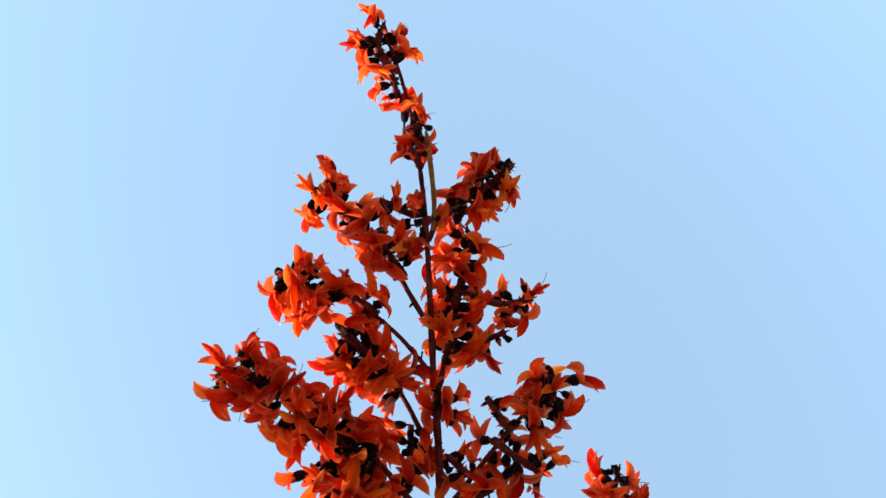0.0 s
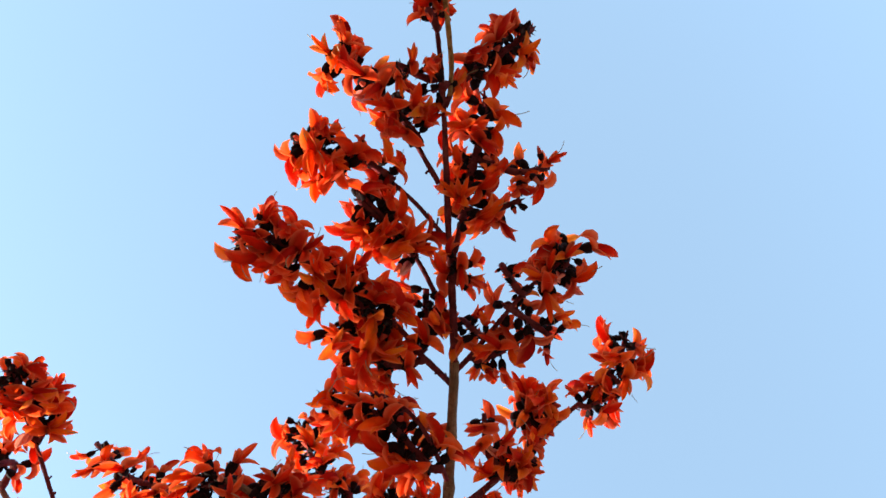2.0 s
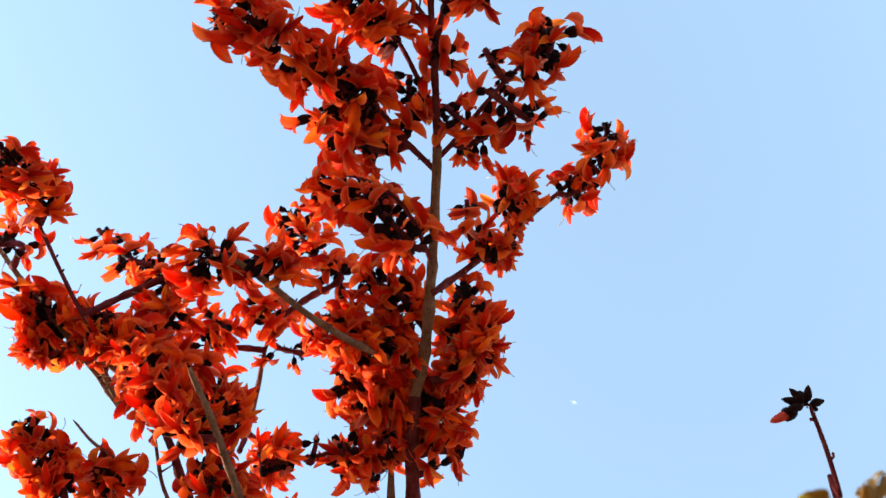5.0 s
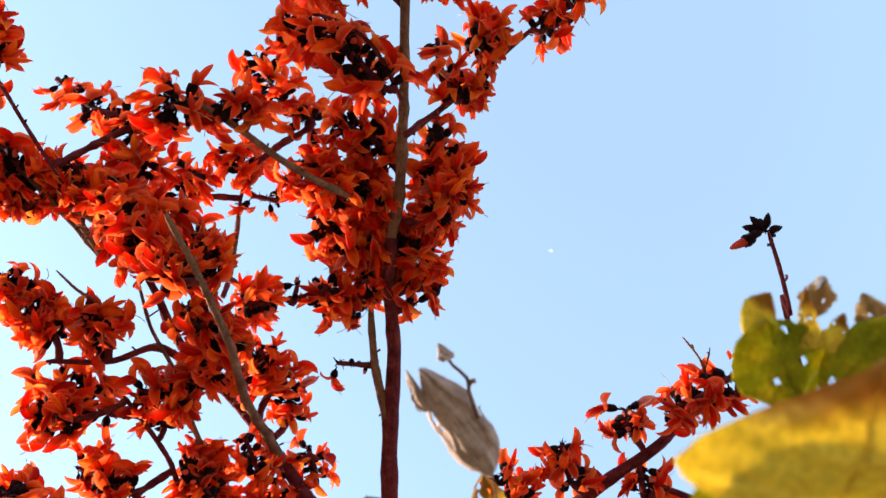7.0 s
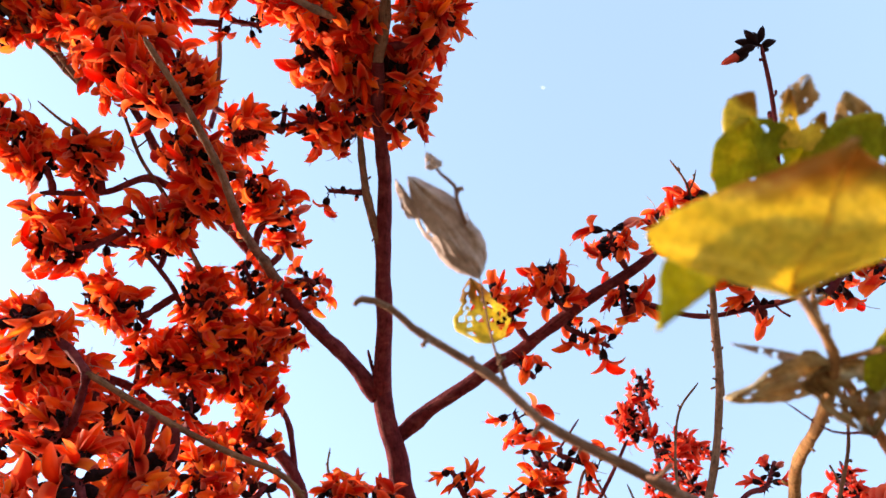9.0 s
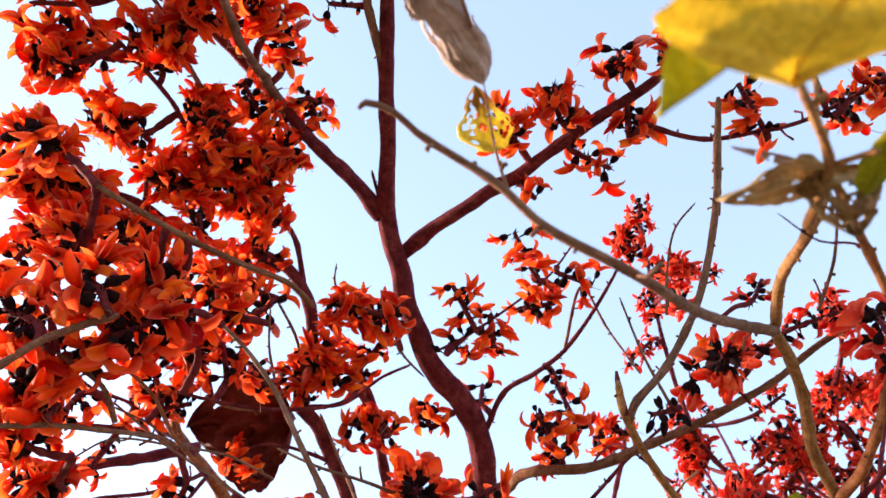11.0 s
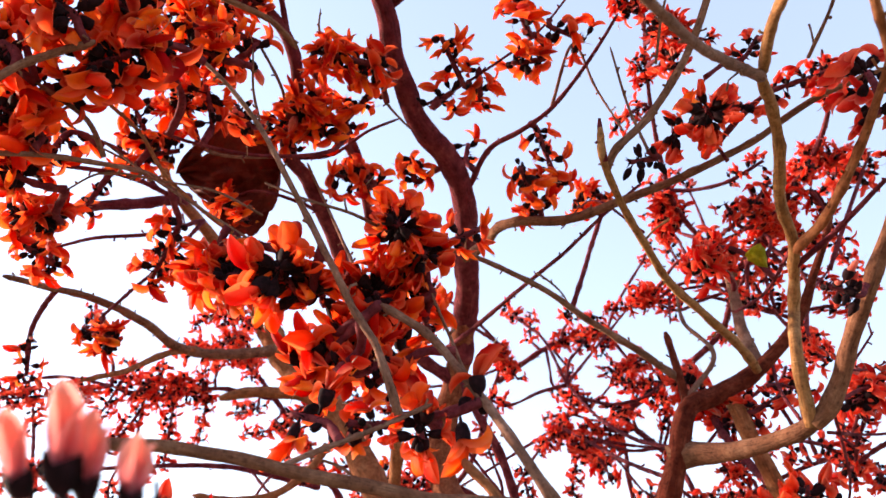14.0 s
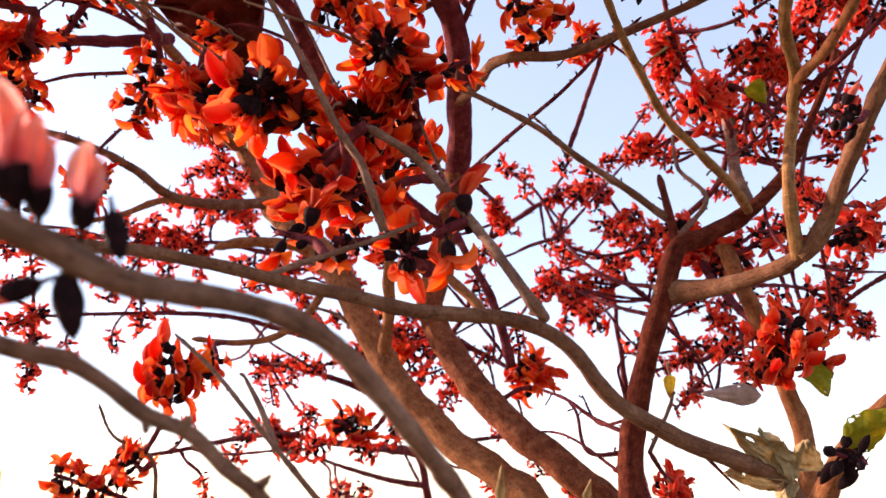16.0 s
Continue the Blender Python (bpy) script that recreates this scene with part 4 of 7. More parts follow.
limb(palash, 'branch', BARK_DARK, [(-0.286, 1.008, 2.423), (-0.215, 1.006, 2.426), (-0.145, 0.996, 2.474), (-0.093, 0.984, 2.490)], 0.0041, 0.0023)
limb(palash, 'branch', BARK_DARK, [(-0.122, 0.947, 2.507), (-0.166, 0.887, 2.502), (-0.209, 0.835, 2.521)], 0.0041, 0.0021)
limb(palash, 'branch', BARK_DARK, [(-0.225, 1.120, 2.359), (-0.257, 1.061, 2.354), (-0.335, 1.002, 2.348), (-0.374, 1.007, 2.341)], 0.0043, 0.0022)
limb(palash, 'branch', BARK_MAUVE, [(0.027, 1.229, 2.334), (0.058, 1.133, 2.313), (0.083, 1.035, 2.293), (0.109, 1.004, 2.285), (0.192, 0.994, 2.283), (0.281, 0.958, 2.298), (0.391, 0.905, 2.321), (0.473, 0.860, 2.347), (0.540, 0.822, 2.383), (0.590, 0.789, 2.394), (0.664, 0.756, 2.405)], 0.0100, 0.0038)
limb(palash, 'branch', BARK_DARK, [(0.035, 1.100, 2.422), (0.071, 1.026, 2.454), (0.121, 0.984, 2.460), (0.174, 0.945, 2.479), (0.226, 0.889, 2.521), (0.277, 0.822, 2.577)], 0.0058, 0.0026)
limb(palash, 'branch', BARK_DARK, [(-0.057, 0.965, 2.500), (-0.010, 0.915, 2.484), (0.068, 0.879, 2.516), (0.146, 0.838, 2.555), (0.200, 0.799, 2.606)], 0.0028, 0.0017)
limb(palash, 'branch', BARK_DARK, [(-0.011, 1.417, 2.218), (0.048, 1.294, 2.216), (0.130, 1.193, 2.251), (0.208, 1.115, 2.289), (0.272, 1.038, 2.325), (0.320, 0.976, 2.342)], 0.0053, 0.0026)
limb(second, 'trunk', BARK_RUST, [(0.620, 1.200, -0.050), (0.500, 1.160, 0.900), (0.303, 1.222, 1.595), (0.319, 1.192, 1.769), (0.364, 1.146, 1.928), (0.393, 1.140, 2.005), (0.444, 1.143, 2.028), (0.520, 1.127, 2.071), (0.577, 1.084, 2.134), (0.604, 1.038, 2.203), (0.630, 0.987, 2.287)], [0.0271, 0.0239, 0.0187, 0.0179, 0.0167, 0.0157, 0.0144, 0.0123, 0.0091, 0.0066, 0.0049], 0.0061, 'dark brown bark')
limb(second, 'branch', BARK_RUST, [(0.391, 1.144, 1.994), (0.389, 1.151, 2.065), (0.378, 1.154, 2.146)], 0.0080, 0.0056)
limb(second, 'branch', BARK_GREY, [(0.396, 1.163, 2.060), (0.330, 1.121, 2.089), (0.236, 1.066, 2.125), (0.139, 1.009, 2.166), (0.040, 0.958, 2.191), (-0.032, 0.886, 2.173), (-0.083, 0.850, 2.171)], 0.0070, 0.0032)
limb(second, 'limb', BARK_MAUVE, [(0.352, 1.158, 1.924), (0.389, 1.140, 1.930), (0.426, 1.076, 1.917), (0.468, 1.011, 1.920), (0.493, 0.967, 1.926), (0.512, 0.940, 1.942)], [0.0211, 0.0183, 0.0142, 0.0123, 0.0115, 0.0109], 0.0109)
limb(second, 'limb', BARK_MAUVE, [(0.498, 0.955, 1.929), (0.512, 0.940, 1.942), (0.525, 0.906, 1.978), (0.531, 0.858, 2.023), (0.536, 0.814, 2.057), (0.542, 0.782, 2.087), (0.557, 0.742, 2.140), (0.574, 0.698, 2.204)], 0.0128, 0.0070)
limb(second, 'limb', BARK_GOLD, [(0.495, 0.957, 1.925), (0.477, 0.916, 2.008), (0.508, 0.950, 2.097), (0.487, 0.866, 2.158), (0.443, 0.790, 2.191), (0.422, 0.720, 2.217), (0.384, 0.645, 2.232), (0.349, 0.588, 2.225)], 0.0092, 0.0065)
limb(second, 'branch', BARK_GREY, [(0.349, 0.588, 2.225), (0.221, 0.445, 2.129), (0.155, 0.358, 2.077), (0.105, 0.299, 2.055), (0.063, 0.275, 2.061), (0.044, 0.267, 2.071), (0.014, 0.249, 2.094), (-0.014, 0.240, 2.114), (-0.041, 0.224, 2.123), (-0.056, 0.212, 2.131), (-0.074, 0.200, 2.126), (-0.079, 0.203, 2.123)], 0.0065, 0.0024)
limb(second, 'branch', BARK_GOLD, [(0.350, 0.584, 2.230), (0.315, 0.479, 2.203), (0.283, 0.347, 2.144), (0.252, 0.277, 2.104), (0.217, 0.260, 2.054), (0.206, 0.201, 2.042), (0.175, 0.153, 2.025), (0.126, 0.093, 1.968)], 0.0065, 0.0019)
limb(second, 'branch', BARK_GOLD, [(0.507, 1.111, 2.059), (0.475, 1.080, 2.086), (0.395, 1.001, 2.111), (0.323, 0.931, 2.135), (0.272, 0.860, 2.163), (0.223, 0.786, 2.193), (0.192, 0.721, 2.213), (0.187, 0.695, 2.239)], 0.0076, 0.0046)
limb(second, 'branch', BARK_GREY, [(0.201, 0.741, 2.207), (0.208, 0.722, 2.220), (0.247, 0.703, 2.254), (0.293, 0.659, 2.312), (0.320, 0.615, 2.371), (0.340, 0.557, 2.448), (0.347, 0.512, 2.507), (0.348, 0.603, 2.441), (0.348, 0.518, 2.504), (0.346, 0.472, 2.532)], 0.0054, 0.0045)
limb(second, 'branch', BARK_DARK, [(0.196, 0.725, 2.207), (0.189, 0.705, 2.233), (0.187, 0.692, 2.251)], 0.0040, 0.0033)
limb(second, 'branch', BARK_TAN, [(0.490, 0.868, 2.155), (0.495, 0.792, 2.156), (0.500, 0.689, 2.193), (0.491, 0.588, 2.226), (0.482, 0.524, 2.245)], 0.0079, 0.0039)
limb(second, 'branch', BARK_DARK, [(0.497, 0.892, 2.140), (0.532, 0.837, 2.163), (0.578, 0.757, 2.203)], 0.0047, 0.0030)
limb(second, 'branch', BARK_TAN, [(0.367, 0.420, 2.090), (0.337, 0.378, 2.105), (0.312, 0.342, 2.115), (0.285, 0.306, 2.109), (0.248, 0.253, 2.092), (0.222, 0.214, 2.058)], 0.0044, 0.0025)
limb(second, 'branch', BARK_DARK, [(0.330, 0.362, 2.125), (0.316, 0.357, 2.132), (0.288, 0.355, 2.134), (0.255, 0.340, 2.154)], 0.0013, 0.0006)
limb(second, 'branch', BARK_GREY, [(0.406, 0.582, 2.249), (0.404, 0.512, 2.260), (0.388, 0.437, 2.275)], 0.0024, 0.0013)
limb(second, 'branch', BARK_GREY, [(0.262, 0.666, 2.319), (0.269, 0.625, 2.373), (0.283, 0.596, 2.412), (0.312, 0.576, 2.438)], 0.0020, 0.0013)
limb(second, 'branch', BARK_GREY, [(0.254, 0.726, 2.224), (0.238, 0.728, 2.303), (0.216, 0.696, 2.379)], 0.0023, 0.0014)
limb(second, 'branch', BARK_DARK, [(0.549, 0.556, 2.609), (0.443, 0.402, 2.539), (0.361, 0.226, 2.494), (0.367, 0.245, 2.483), (0.359, 0.208, 2.493), (0.343, 0.153, 2.510)], 0.0046, 0.0023)
limb(second, 'stem', BARK_TAN, [(0.720, 1.200, -0.050), (0.680, 1.180, 0.900), (0.589, 1.222, 1.595), (0.576, 1.193, 1.706), (0.554, 1.179, 1.776), (0.521, 1.155, 1.873), (0.493, 1.150, 1.948), (0.472, 1.147, 2.017)], 0.0242, 0.0129)
limb(second, 'branch', BARK_DARK, [(0.517, 1.154, 1.878), (0.524, 1.259, 1.939), (0.509, 1.334, 2.027), (0.522, 1.410, 2.113)], 0.0083, 0.0063)
limb(second, 'branch', BARK_GREY, [(0.524, 1.138, 2.070), (0.544, 1.223, 2.191), (0.573, 1.287, 2.309), (0.569, 1.300, 2.422), (0.649, 1.412, 2.317)], 0.0112, 0.0087)
limb(second, 'branch', BARK_DARK, [(0.301, 1.232, 1.714), (0.260, 1.276, 1.742), (0.219, 1.315, 1.781), (0.185, 1.360, 1.803)], 0.0042, 0.0028)
limb(second, 'branch', BARK_DARK, [(0.310, 1.223, 1.682), (0.240, 1.243, 1.684), (0.225, 1.242, 1.748), (0.216, 1.266, 1.770)], 0.0041, 0.0022)
limb(second, 'branch', BARK_GREY, [(0.396, 1.143, 2.026), (0.473, 1.195, 2.121), (0.455, 1.268, 2.213), (0.475, 1.335, 2.323)], 0.0051, 0.0032)
limb(second, 'branch', BARK_DARK, [(0.371, 1.153, 1.940), (0.345, 1.341, 2.007), (0.320, 1.520, 2.100), (0.289, 1.687, 2.229)], 0.0042, 0.0032)
limb(second, 'branch', BARK_DARK, [(0.357, 1.168, 1.895), (0.347, 1.453, 1.991), (0.318, 1.729, 2.109), (0.275, 1.911, 2.195)], 0.0042, 0.0035)
limb(second, 'branch', BARK_DARK, [(0.512, 0.940, 1.942), (0.587, 0.979, 1.982), (0.649, 1.024, 2.004), (0.733, 1.072, 2.019)], 0.0035, 0.0024)
limb(second, 'branch', BARK_DARK, [(0.522, 0.969, 1.919), (0.615, 1.048, 1.936), (0.746, 1.144, 1.964)], 0.0025, 0.0017)
limb(second, 'branch', BARK_DARK, [(0.568, 1.087, 2.125), (0.630, 1.113, 2.202), (0.696, 1.144, 2.265)], 0.0034, 0.0018)
limb(second, 'branch', BARK_TAN, [(0.544, 1.115, 1.596), (0.559, 1.034, 1.677), (0.586, 0.998, 1.719), (0.612, 0.967, 1.745)], 0.0184, 0.0067)
limb(second, 'branch', BARK_DARK, [(0.314, 1.220, 1.691), (0.301, 1.212, 1.772), (0.291, 1.197, 1.816), (0.305, 1.190, 1.834)], 0.0037, 0.0021)
limb(second, 'branch', BARK_GREY, [(0.334, 1.212, 1.681), (0.380, 1.212, 1.772), (0.386, 1.243, 1.834)], 0.0037, 0.0022)
limb(far, 'trunk', BARK_DARK, [(0.000, 3.200, -0.050), (0.100, 3.100, 1.000), (-0.049, 2.762, 1.590), (-0.086, 2.591, 1.774), (-0.157, 2.437, 1.908)], 0.0548, 0.0067, 'dark brown bark')
limb(far, 'branch', BARK_DARK, [(-0.086, 2.591, 1.774), (-0.241, 2.377, 1.777), (-0.385, 2.268, 1.786), (-0.522, 2.257, 1.818)], 0.0176, 0.0062)
limb(far, 'branch', BARK_DARK, [(-0.066, 2.630, 1.664), (-0.176, 2.518, 1.679), (-0.294, 2.401, 1.709), (-0.385, 2.285, 1.737)], 0.0105, 0.0046)
limb(far, 'branch', BARK_DARK, [(-0.157, 2.437, 1.908), (-0.282, 2.211, 1.947), (-0.433, 2.094, 1.978), (-0.537, 1.989, 1.975)], 0.0118, 0.0049)
limb(far, 'branch', BARK_DARK, [(-0.488, 2.260, 1.810), (-0.600, 2.062, 1.769), (-0.680, 1.865, 1.725), (-0.749, 1.768, 1.700), (-0.779, 1.683, 1.641)], 0.0093, 0.0034)
limb(far, 'branch', BARK_DARK, [(-0.120, 2.449, 1.873), (-0.041, 2.188, 2.012), (0.059, 2.045, 2.117), (0.122, 1.932, 2.286), (0.158, 1.843, 2.387)], 0.0118, 0.0049)
limb(far, 'branch', BARK_DARK, [(0.026, 2.067, 2.055), (0.142, 1.890, 1.956), (0.194, 1.704, 1.881)], 0.0089, 0.0036)
limb(far, 'branch', BARK_DARK, [(-0.247, 2.217, 1.931), (-0.385, 2.142, 2.142), (-0.498, 1.984, 2.287), (-0.583, 1.894, 2.391), (-0.615, 1.801, 2.505)], 0.0108, 0.0049)
limb(far, 'branch', BARK_DARK, [(-0.498, 1.984, 2.287), (-0.631, 1.880, 2.284), (-0.792, 1.791, 2.236), (-0.835, 1.687, 2.229)], 0.0074, 0.0032)
limb(far, 'branch', BARK_DARK, [(0.138, 1.921, 2.316), (0.275, 1.843, 2.387), (0.415, 1.827, 2.431), (0.493, 1.853, 2.357)], 0.0086, 0.0042)
limb(far, 'branch', BARK_DARK, [(-0.385, 2.165, 2.077), (-0.570, 1.850, 2.068), (-0.709, 1.653, 2.025), (-0.904, 1.558, 1.994)], 0.0093, 0.0034)
limb(far, 'branch', BARK_DARK, [(0.462, 1.906, 2.210), (0.685, 1.698, 2.354), (0.647, 1.413, 2.398), (0.666, 1.266, 2.427), (0.738, 1.197, 2.520), (0.832, 1.184, 2.538)], 0.0098, 0.0037)
limb(far, 'branch', BARK_DARK, [(0.647, 1.413, 2.398), (0.543, 1.322, 2.434), (0.467, 1.234, 2.466), (0.434, 1.177, 2.541), (0.401, 1.078, 2.672), (0.386, 0.979, 2.803)], 0.0067, 0.0032)
limb(far, 'branch', BARK_DARK, [(0.738, 1.197, 2.520), (0.748, 1.087, 2.582), (0.702, 0.975, 2.646)], 0.0063, 0.0030)
limb(far, 'branch', BARK_DARK, [(0.462, 1.906, 2.210), (0.556, 1.753, 2.043), (0.592, 1.691, 1.919), (0.665, 1.624, 1.958), (0.857, 1.550, 2.018), (0.944, 1.566, 1.970)], 0.0084, 0.0034)
limb(far, 'trunk', BARK_DARK, [(1.000, 2.800, -0.050), (0.950, 2.700, 1.000), (0.657, 2.443, 1.591), (0.547, 2.172, 1.908), (0.462, 1.906, 2.210)], 0.0404, 0.0042)
limb(second, 'branch', BARK_GOLD, [(0.026, 0.268, 2.096), (0.021, 0.269, 2.131), (0.018, 0.275, 2.168)], 0.0012, 0.0008)
limb(second, 'branch', BARK_GREY, [(0.022, 0.263, 2.099), (0.015, 0.245, 2.134), (0.008, 0.207, 2.157)], 0.0011, 0.0007)
limb(second, 'branch', BARK_GREY, [(0.000, 0.171, 2.172), (-0.006, 0.154, 2.177), (-0.007, 0.146, 2.182), (-0.017, 0.136, 2.183), (-0.023, 0.125, 2.184)], 0.0017, 0.0010)
limb(second, 'branch', BARK_GOLD, [(0.206, 0.201, 2.042), (0.190, 0.174, 2.036), (0.186, 0.160, 2.044), (0.195, 0.161, 2.067), (0.194, 0.143, 2.101), (0.182, 0.136, 2.129)], 0.0018, 0.0013)
limb(second, 'branch', BARK_GOLD, [(0.126, 0.094, 1.968), (0.118, 0.093, 1.980), (0.107, 0.090, 1.982)], 0.0006, 0.0004)
limb(palash, 'branch', BARK_TAN, [(-0.136, 1.591, 1.900), (-0.116, 1.509, 1.982), (-0.112, 1.425, 2.069), (-0.098, 1.390, 2.168), (-0.110, 1.359, 2.256)], 0.0146, 0.0084)
limb(second, 'branch', BARK_DARK, [(0.315, 1.225, 1.737), (0.280, 1.330, 1.738), (0.269, 1.414, 1.800)], 0.0030, 0.0020)
limb(second, 'branch', BARK_DARK, [(0.359, 1.162, 1.884), (0.463, 1.293, 1.844), (0.526, 1.414, 1.800)], 0.0033, 0.0020)
limb(second, 'branch', BARK_DARK, [(0.521, 1.158, 1.864), (0.524, 1.286, 1.863), (0.511, 1.511, 1.826)], 0.0033, 0.0021)
limb(second, 'branch', BARK_DARK, [(0.520, 0.937, 1.949), (0.589, 1.071, 1.871), (0.624, 1.193, 1.825)], 0.0025, 0.0017)
limb(second, 'branch', BARK_DARK, [(0.520, 0.932, 1.964), (0.587, 0.964, 2.025), (0.646, 0.996, 2.081)], 0.0025, 0.0015)
limb(second, 'branch', BARK_DARK, [(0.543, 0.922, 1.993), (0.641, 1.015, 2.029), (0.724, 1.054, 2.069)], 0.0021, 0.0012)
limb(second, 'branch', BARK_DARK, [(0.297, 1.207, 1.638), (0.219, 1.337, 1.719), (0.160, 1.438, 1.734)], 0.0028, 0.0020)
limb(second, 'branch', BARK_DARK, [(0.491, 0.967, 1.926), (0.517, 1.072, 2.019), (0.574, 1.188, 2.140)], 0.0029, 0.0023)
limb(far, 'branch', BARK_DARK, [(-0.086, 2.623, 1.682), (-0.124, 2.383, 1.760), (-0.144, 2.257, 1.818)], 0.0061, 0.0031)
limb(second, 'branch', BARK_DARK, [(0.383, 1.137, 1.685), (0.435, 1.154, 1.636), (0.452, 1.160, 1.620)], 0.0031, 0.0015)
limb(palash, 'branch', BARK_GREY, [(-0.185, 1.624, 1.958), (-0.244, 1.655, 2.019), (-0.333, 1.695, 2.057)], 0.0052, 0.0031)
limb(palash, 'branch', BARK_GREY, [(-0.260, 0.795, 2.125), (-0.343, 0.791, 2.179), (-0.420, 0.779, 2.227), (-0.504, 0.789, 2.295)], 0.0020, 0.0015)
limb(palash, 'branch', BARK_GREY, [(-0.075, 0.800, 2.136), (-0.122, 0.697, 2.111), (-0.179, 0.701, 2.134), (-0.241, 0.724, 2.175)], 0.0025, 0.0015)
limb(palash, 'branch', BARK_GREY, [(-0.282, 0.980, 2.427), (-0.284, 0.902, 2.480), (-0.309, 0.818, 2.508)], 0.0036, 0.0021)
limb(palash, 'branch', BARK_GREY, [(-0.287, 0.818, 2.343), (-0.296, 0.787, 2.384), (-0.294, 0.751, 2.432)], 0.0023, 0.0015)
limb(palash, 'branch', BARK_GREY, [(-0.200, 0.835, 2.521), (-0.215, 0.820, 2.540), (-0.212, 0.799, 2.568)], 0.0026, 0.0013)
limb(palash, 'branch', BARK_GREY, [(-0.534, 1.175, 2.448), (-0.537, 0.927, 2.360), (-0.551, 0.875, 2.346)], 0.0036, 0.0016)
limb(palash, 'branch', BARK_GREY, [(-0.456, 0.993, 2.441), (-0.380, 0.957, 2.389), (-0.280, 0.984, 2.406)], 0.0037, 0.0022)
limb(palash, 'branch', BARK_GREY, [(-0.134, 0.813, 2.103), (-0.169, 0.924, 2.205), (-0.210, 0.973, 2.305), (-0.247, 0.974, 2.386)], 0.0030, 0.0022)
limb(palash, 'branch', BARK_GREY, [(-0.122, 0.944, 2.511), (-0.095, 0.884, 2.424), (-0.068, 0.901, 2.401)], 0.0032, 0.0017)
limb(second, 'branch', BARK_DARK, [(0.294, 0.921, 2.215), (0.240, 1.017, 2.335), (0.199, 1.090, 2.322)], 0.0023, 0.0014)
limb(second, 'branch', BARK_DARK, [(0.432, 0.889, 2.325), (0.366, 0.808, 2.365), (0.362, 0.740, 2.372)], 0.0028, 0.0015)
limb(second, 'branch', BARK_DARK, [(0.605, 1.336, 2.334), (0.476, 1.348, 2.316), (0.436, 1.294, 2.222)], 0.0037, 0.0020)
limb(palash, 'branch', BARK_GREY, [(0.157, 1.138, 2.257), (0.214, 1.250, 2.276), (0.264, 1.372, 2.281)], 0.0023, 0.0016)
limb(palash, 'branch', BARK_GREY, [(0.174, 0.945, 2.479), (0.215, 0.894, 2.581), (0.254, 0.938, 2.524), (0.283, 0.907, 2.398)], 0.0031, 0.0017)
limb(far, 'branch', BARK_DARK, [(0.748, 1.087, 2.582), (0.756, 1.176, 2.548), (0.749, 1.225, 2.482)], 0.0041, 0.0021)
limb(second, 'branch', BARK_DARK, [(0.487, 0.864, 2.161), (0.527, 1.076, 2.180), (0.521, 1.187, 2.198)], 0.0032, 0.0023)
limb(palash, 'branch', BARK_DARK, [(-0.151, 0.280, 1.671), (-0.147, 0.276, 1.684), (-0.148, 0.266, 1.694), (-0.155, 0.256, 1.700)], 0.0020, 0.0012)
limb(palash, 'branch', BARK_MAUVE, [(-0.480, 0.522, 2.450), (-0.413, 0.556, 2.423), (-0.358, 0.583, 2.403), (-0.298, 0.618, 2.391), (-0.244, 0.657, 2.391), (-0.219, 0.715, 2.397)], 0.0042, 0.0041)
limb(palash, 'branch', BARK_GREY, [(-0.444, 0.915, 2.295), (-0.427, 0.776, 2.230), (-0.463, 0.737, 2.215), (-0.522, 0.706, 2.206), (-0.576, 0.679, 2.191), (-0.604, 0.675, 2.196)], 0.0032, 0.0035)
limb(palash, 'branch', BARK_GREY, [(-0.478, 0.763, 2.246), (-0.482, 0.711, 2.266), (-0.509, 0.677, 2.277), (-0.524, 0.651, 2.278)], 0.0039, 0.0029)
limb(palash, 'branch', BARK_TAN, [(-0.316, 0.926, 2.199), (-0.365, 0.820, 2.206), (-0.396, 0.779, 2.227), (-0.426, 0.745, 2.271), (-0.469, 0.719, 2.305)], 0.0031, 0.0025)
limb(palash, 'branch', BARK_DARK, [(-0.173, 0.973, 2.471), (-0.200, 0.922, 2.372), (-0.314, 0.901, 2.349), (-0.407, 0.872, 2.352), (-0.441, 0.839, 2.345)], 0.0041, 0.0024)
limb(palash, 'branch', BARK_GREY, [(-0.264, 0.814, 2.182), (-0.326, 0.794, 2.208), (-0.388, 0.786, 2.218), (-0.482, 0.777, 2.228), (-0.533, 0.791, 2.210)], 0.0018, 0.0014)
limb(palash, 'branch', BARK_GREY, [(0.390, 0.494, 2.742), (0.381, 0.450, 2.746), (0.367, 0.426, 2.749), (0.346, 0.400, 2.754)], 0.0026, 0.0016)
limb(palash, 'branch', BARK_GREY, [(0.381, 0.452, 2.745), (0.386, 0.438, 2.748), (0.390, 0.419, 2.754)], 0.0018, 0.0012)
limb(palash, 'branch', BARK_DARK, [(-0.139, 0.729, 2.659), (-0.144, 0.699, 2.666), (-0.146, 0.683, 2.670)], 0.0034, 0.0022)
limb(palash, 'branch', BARK_DARK, [(-0.124, 0.338, 2.784), (-0.200, 0.321, 2.783), (-0.250, 0.322, 2.771), (-0.321, 0.327, 2.756)], 0.0040, 0.0024)
limb(palash, 'branch', BARK_DARK, [(-0.227, 0.581, 2.724), (-0.240, 0.574, 2.728), (-0.259, 0.585, 2.733)], 0.0030, 0.0026)

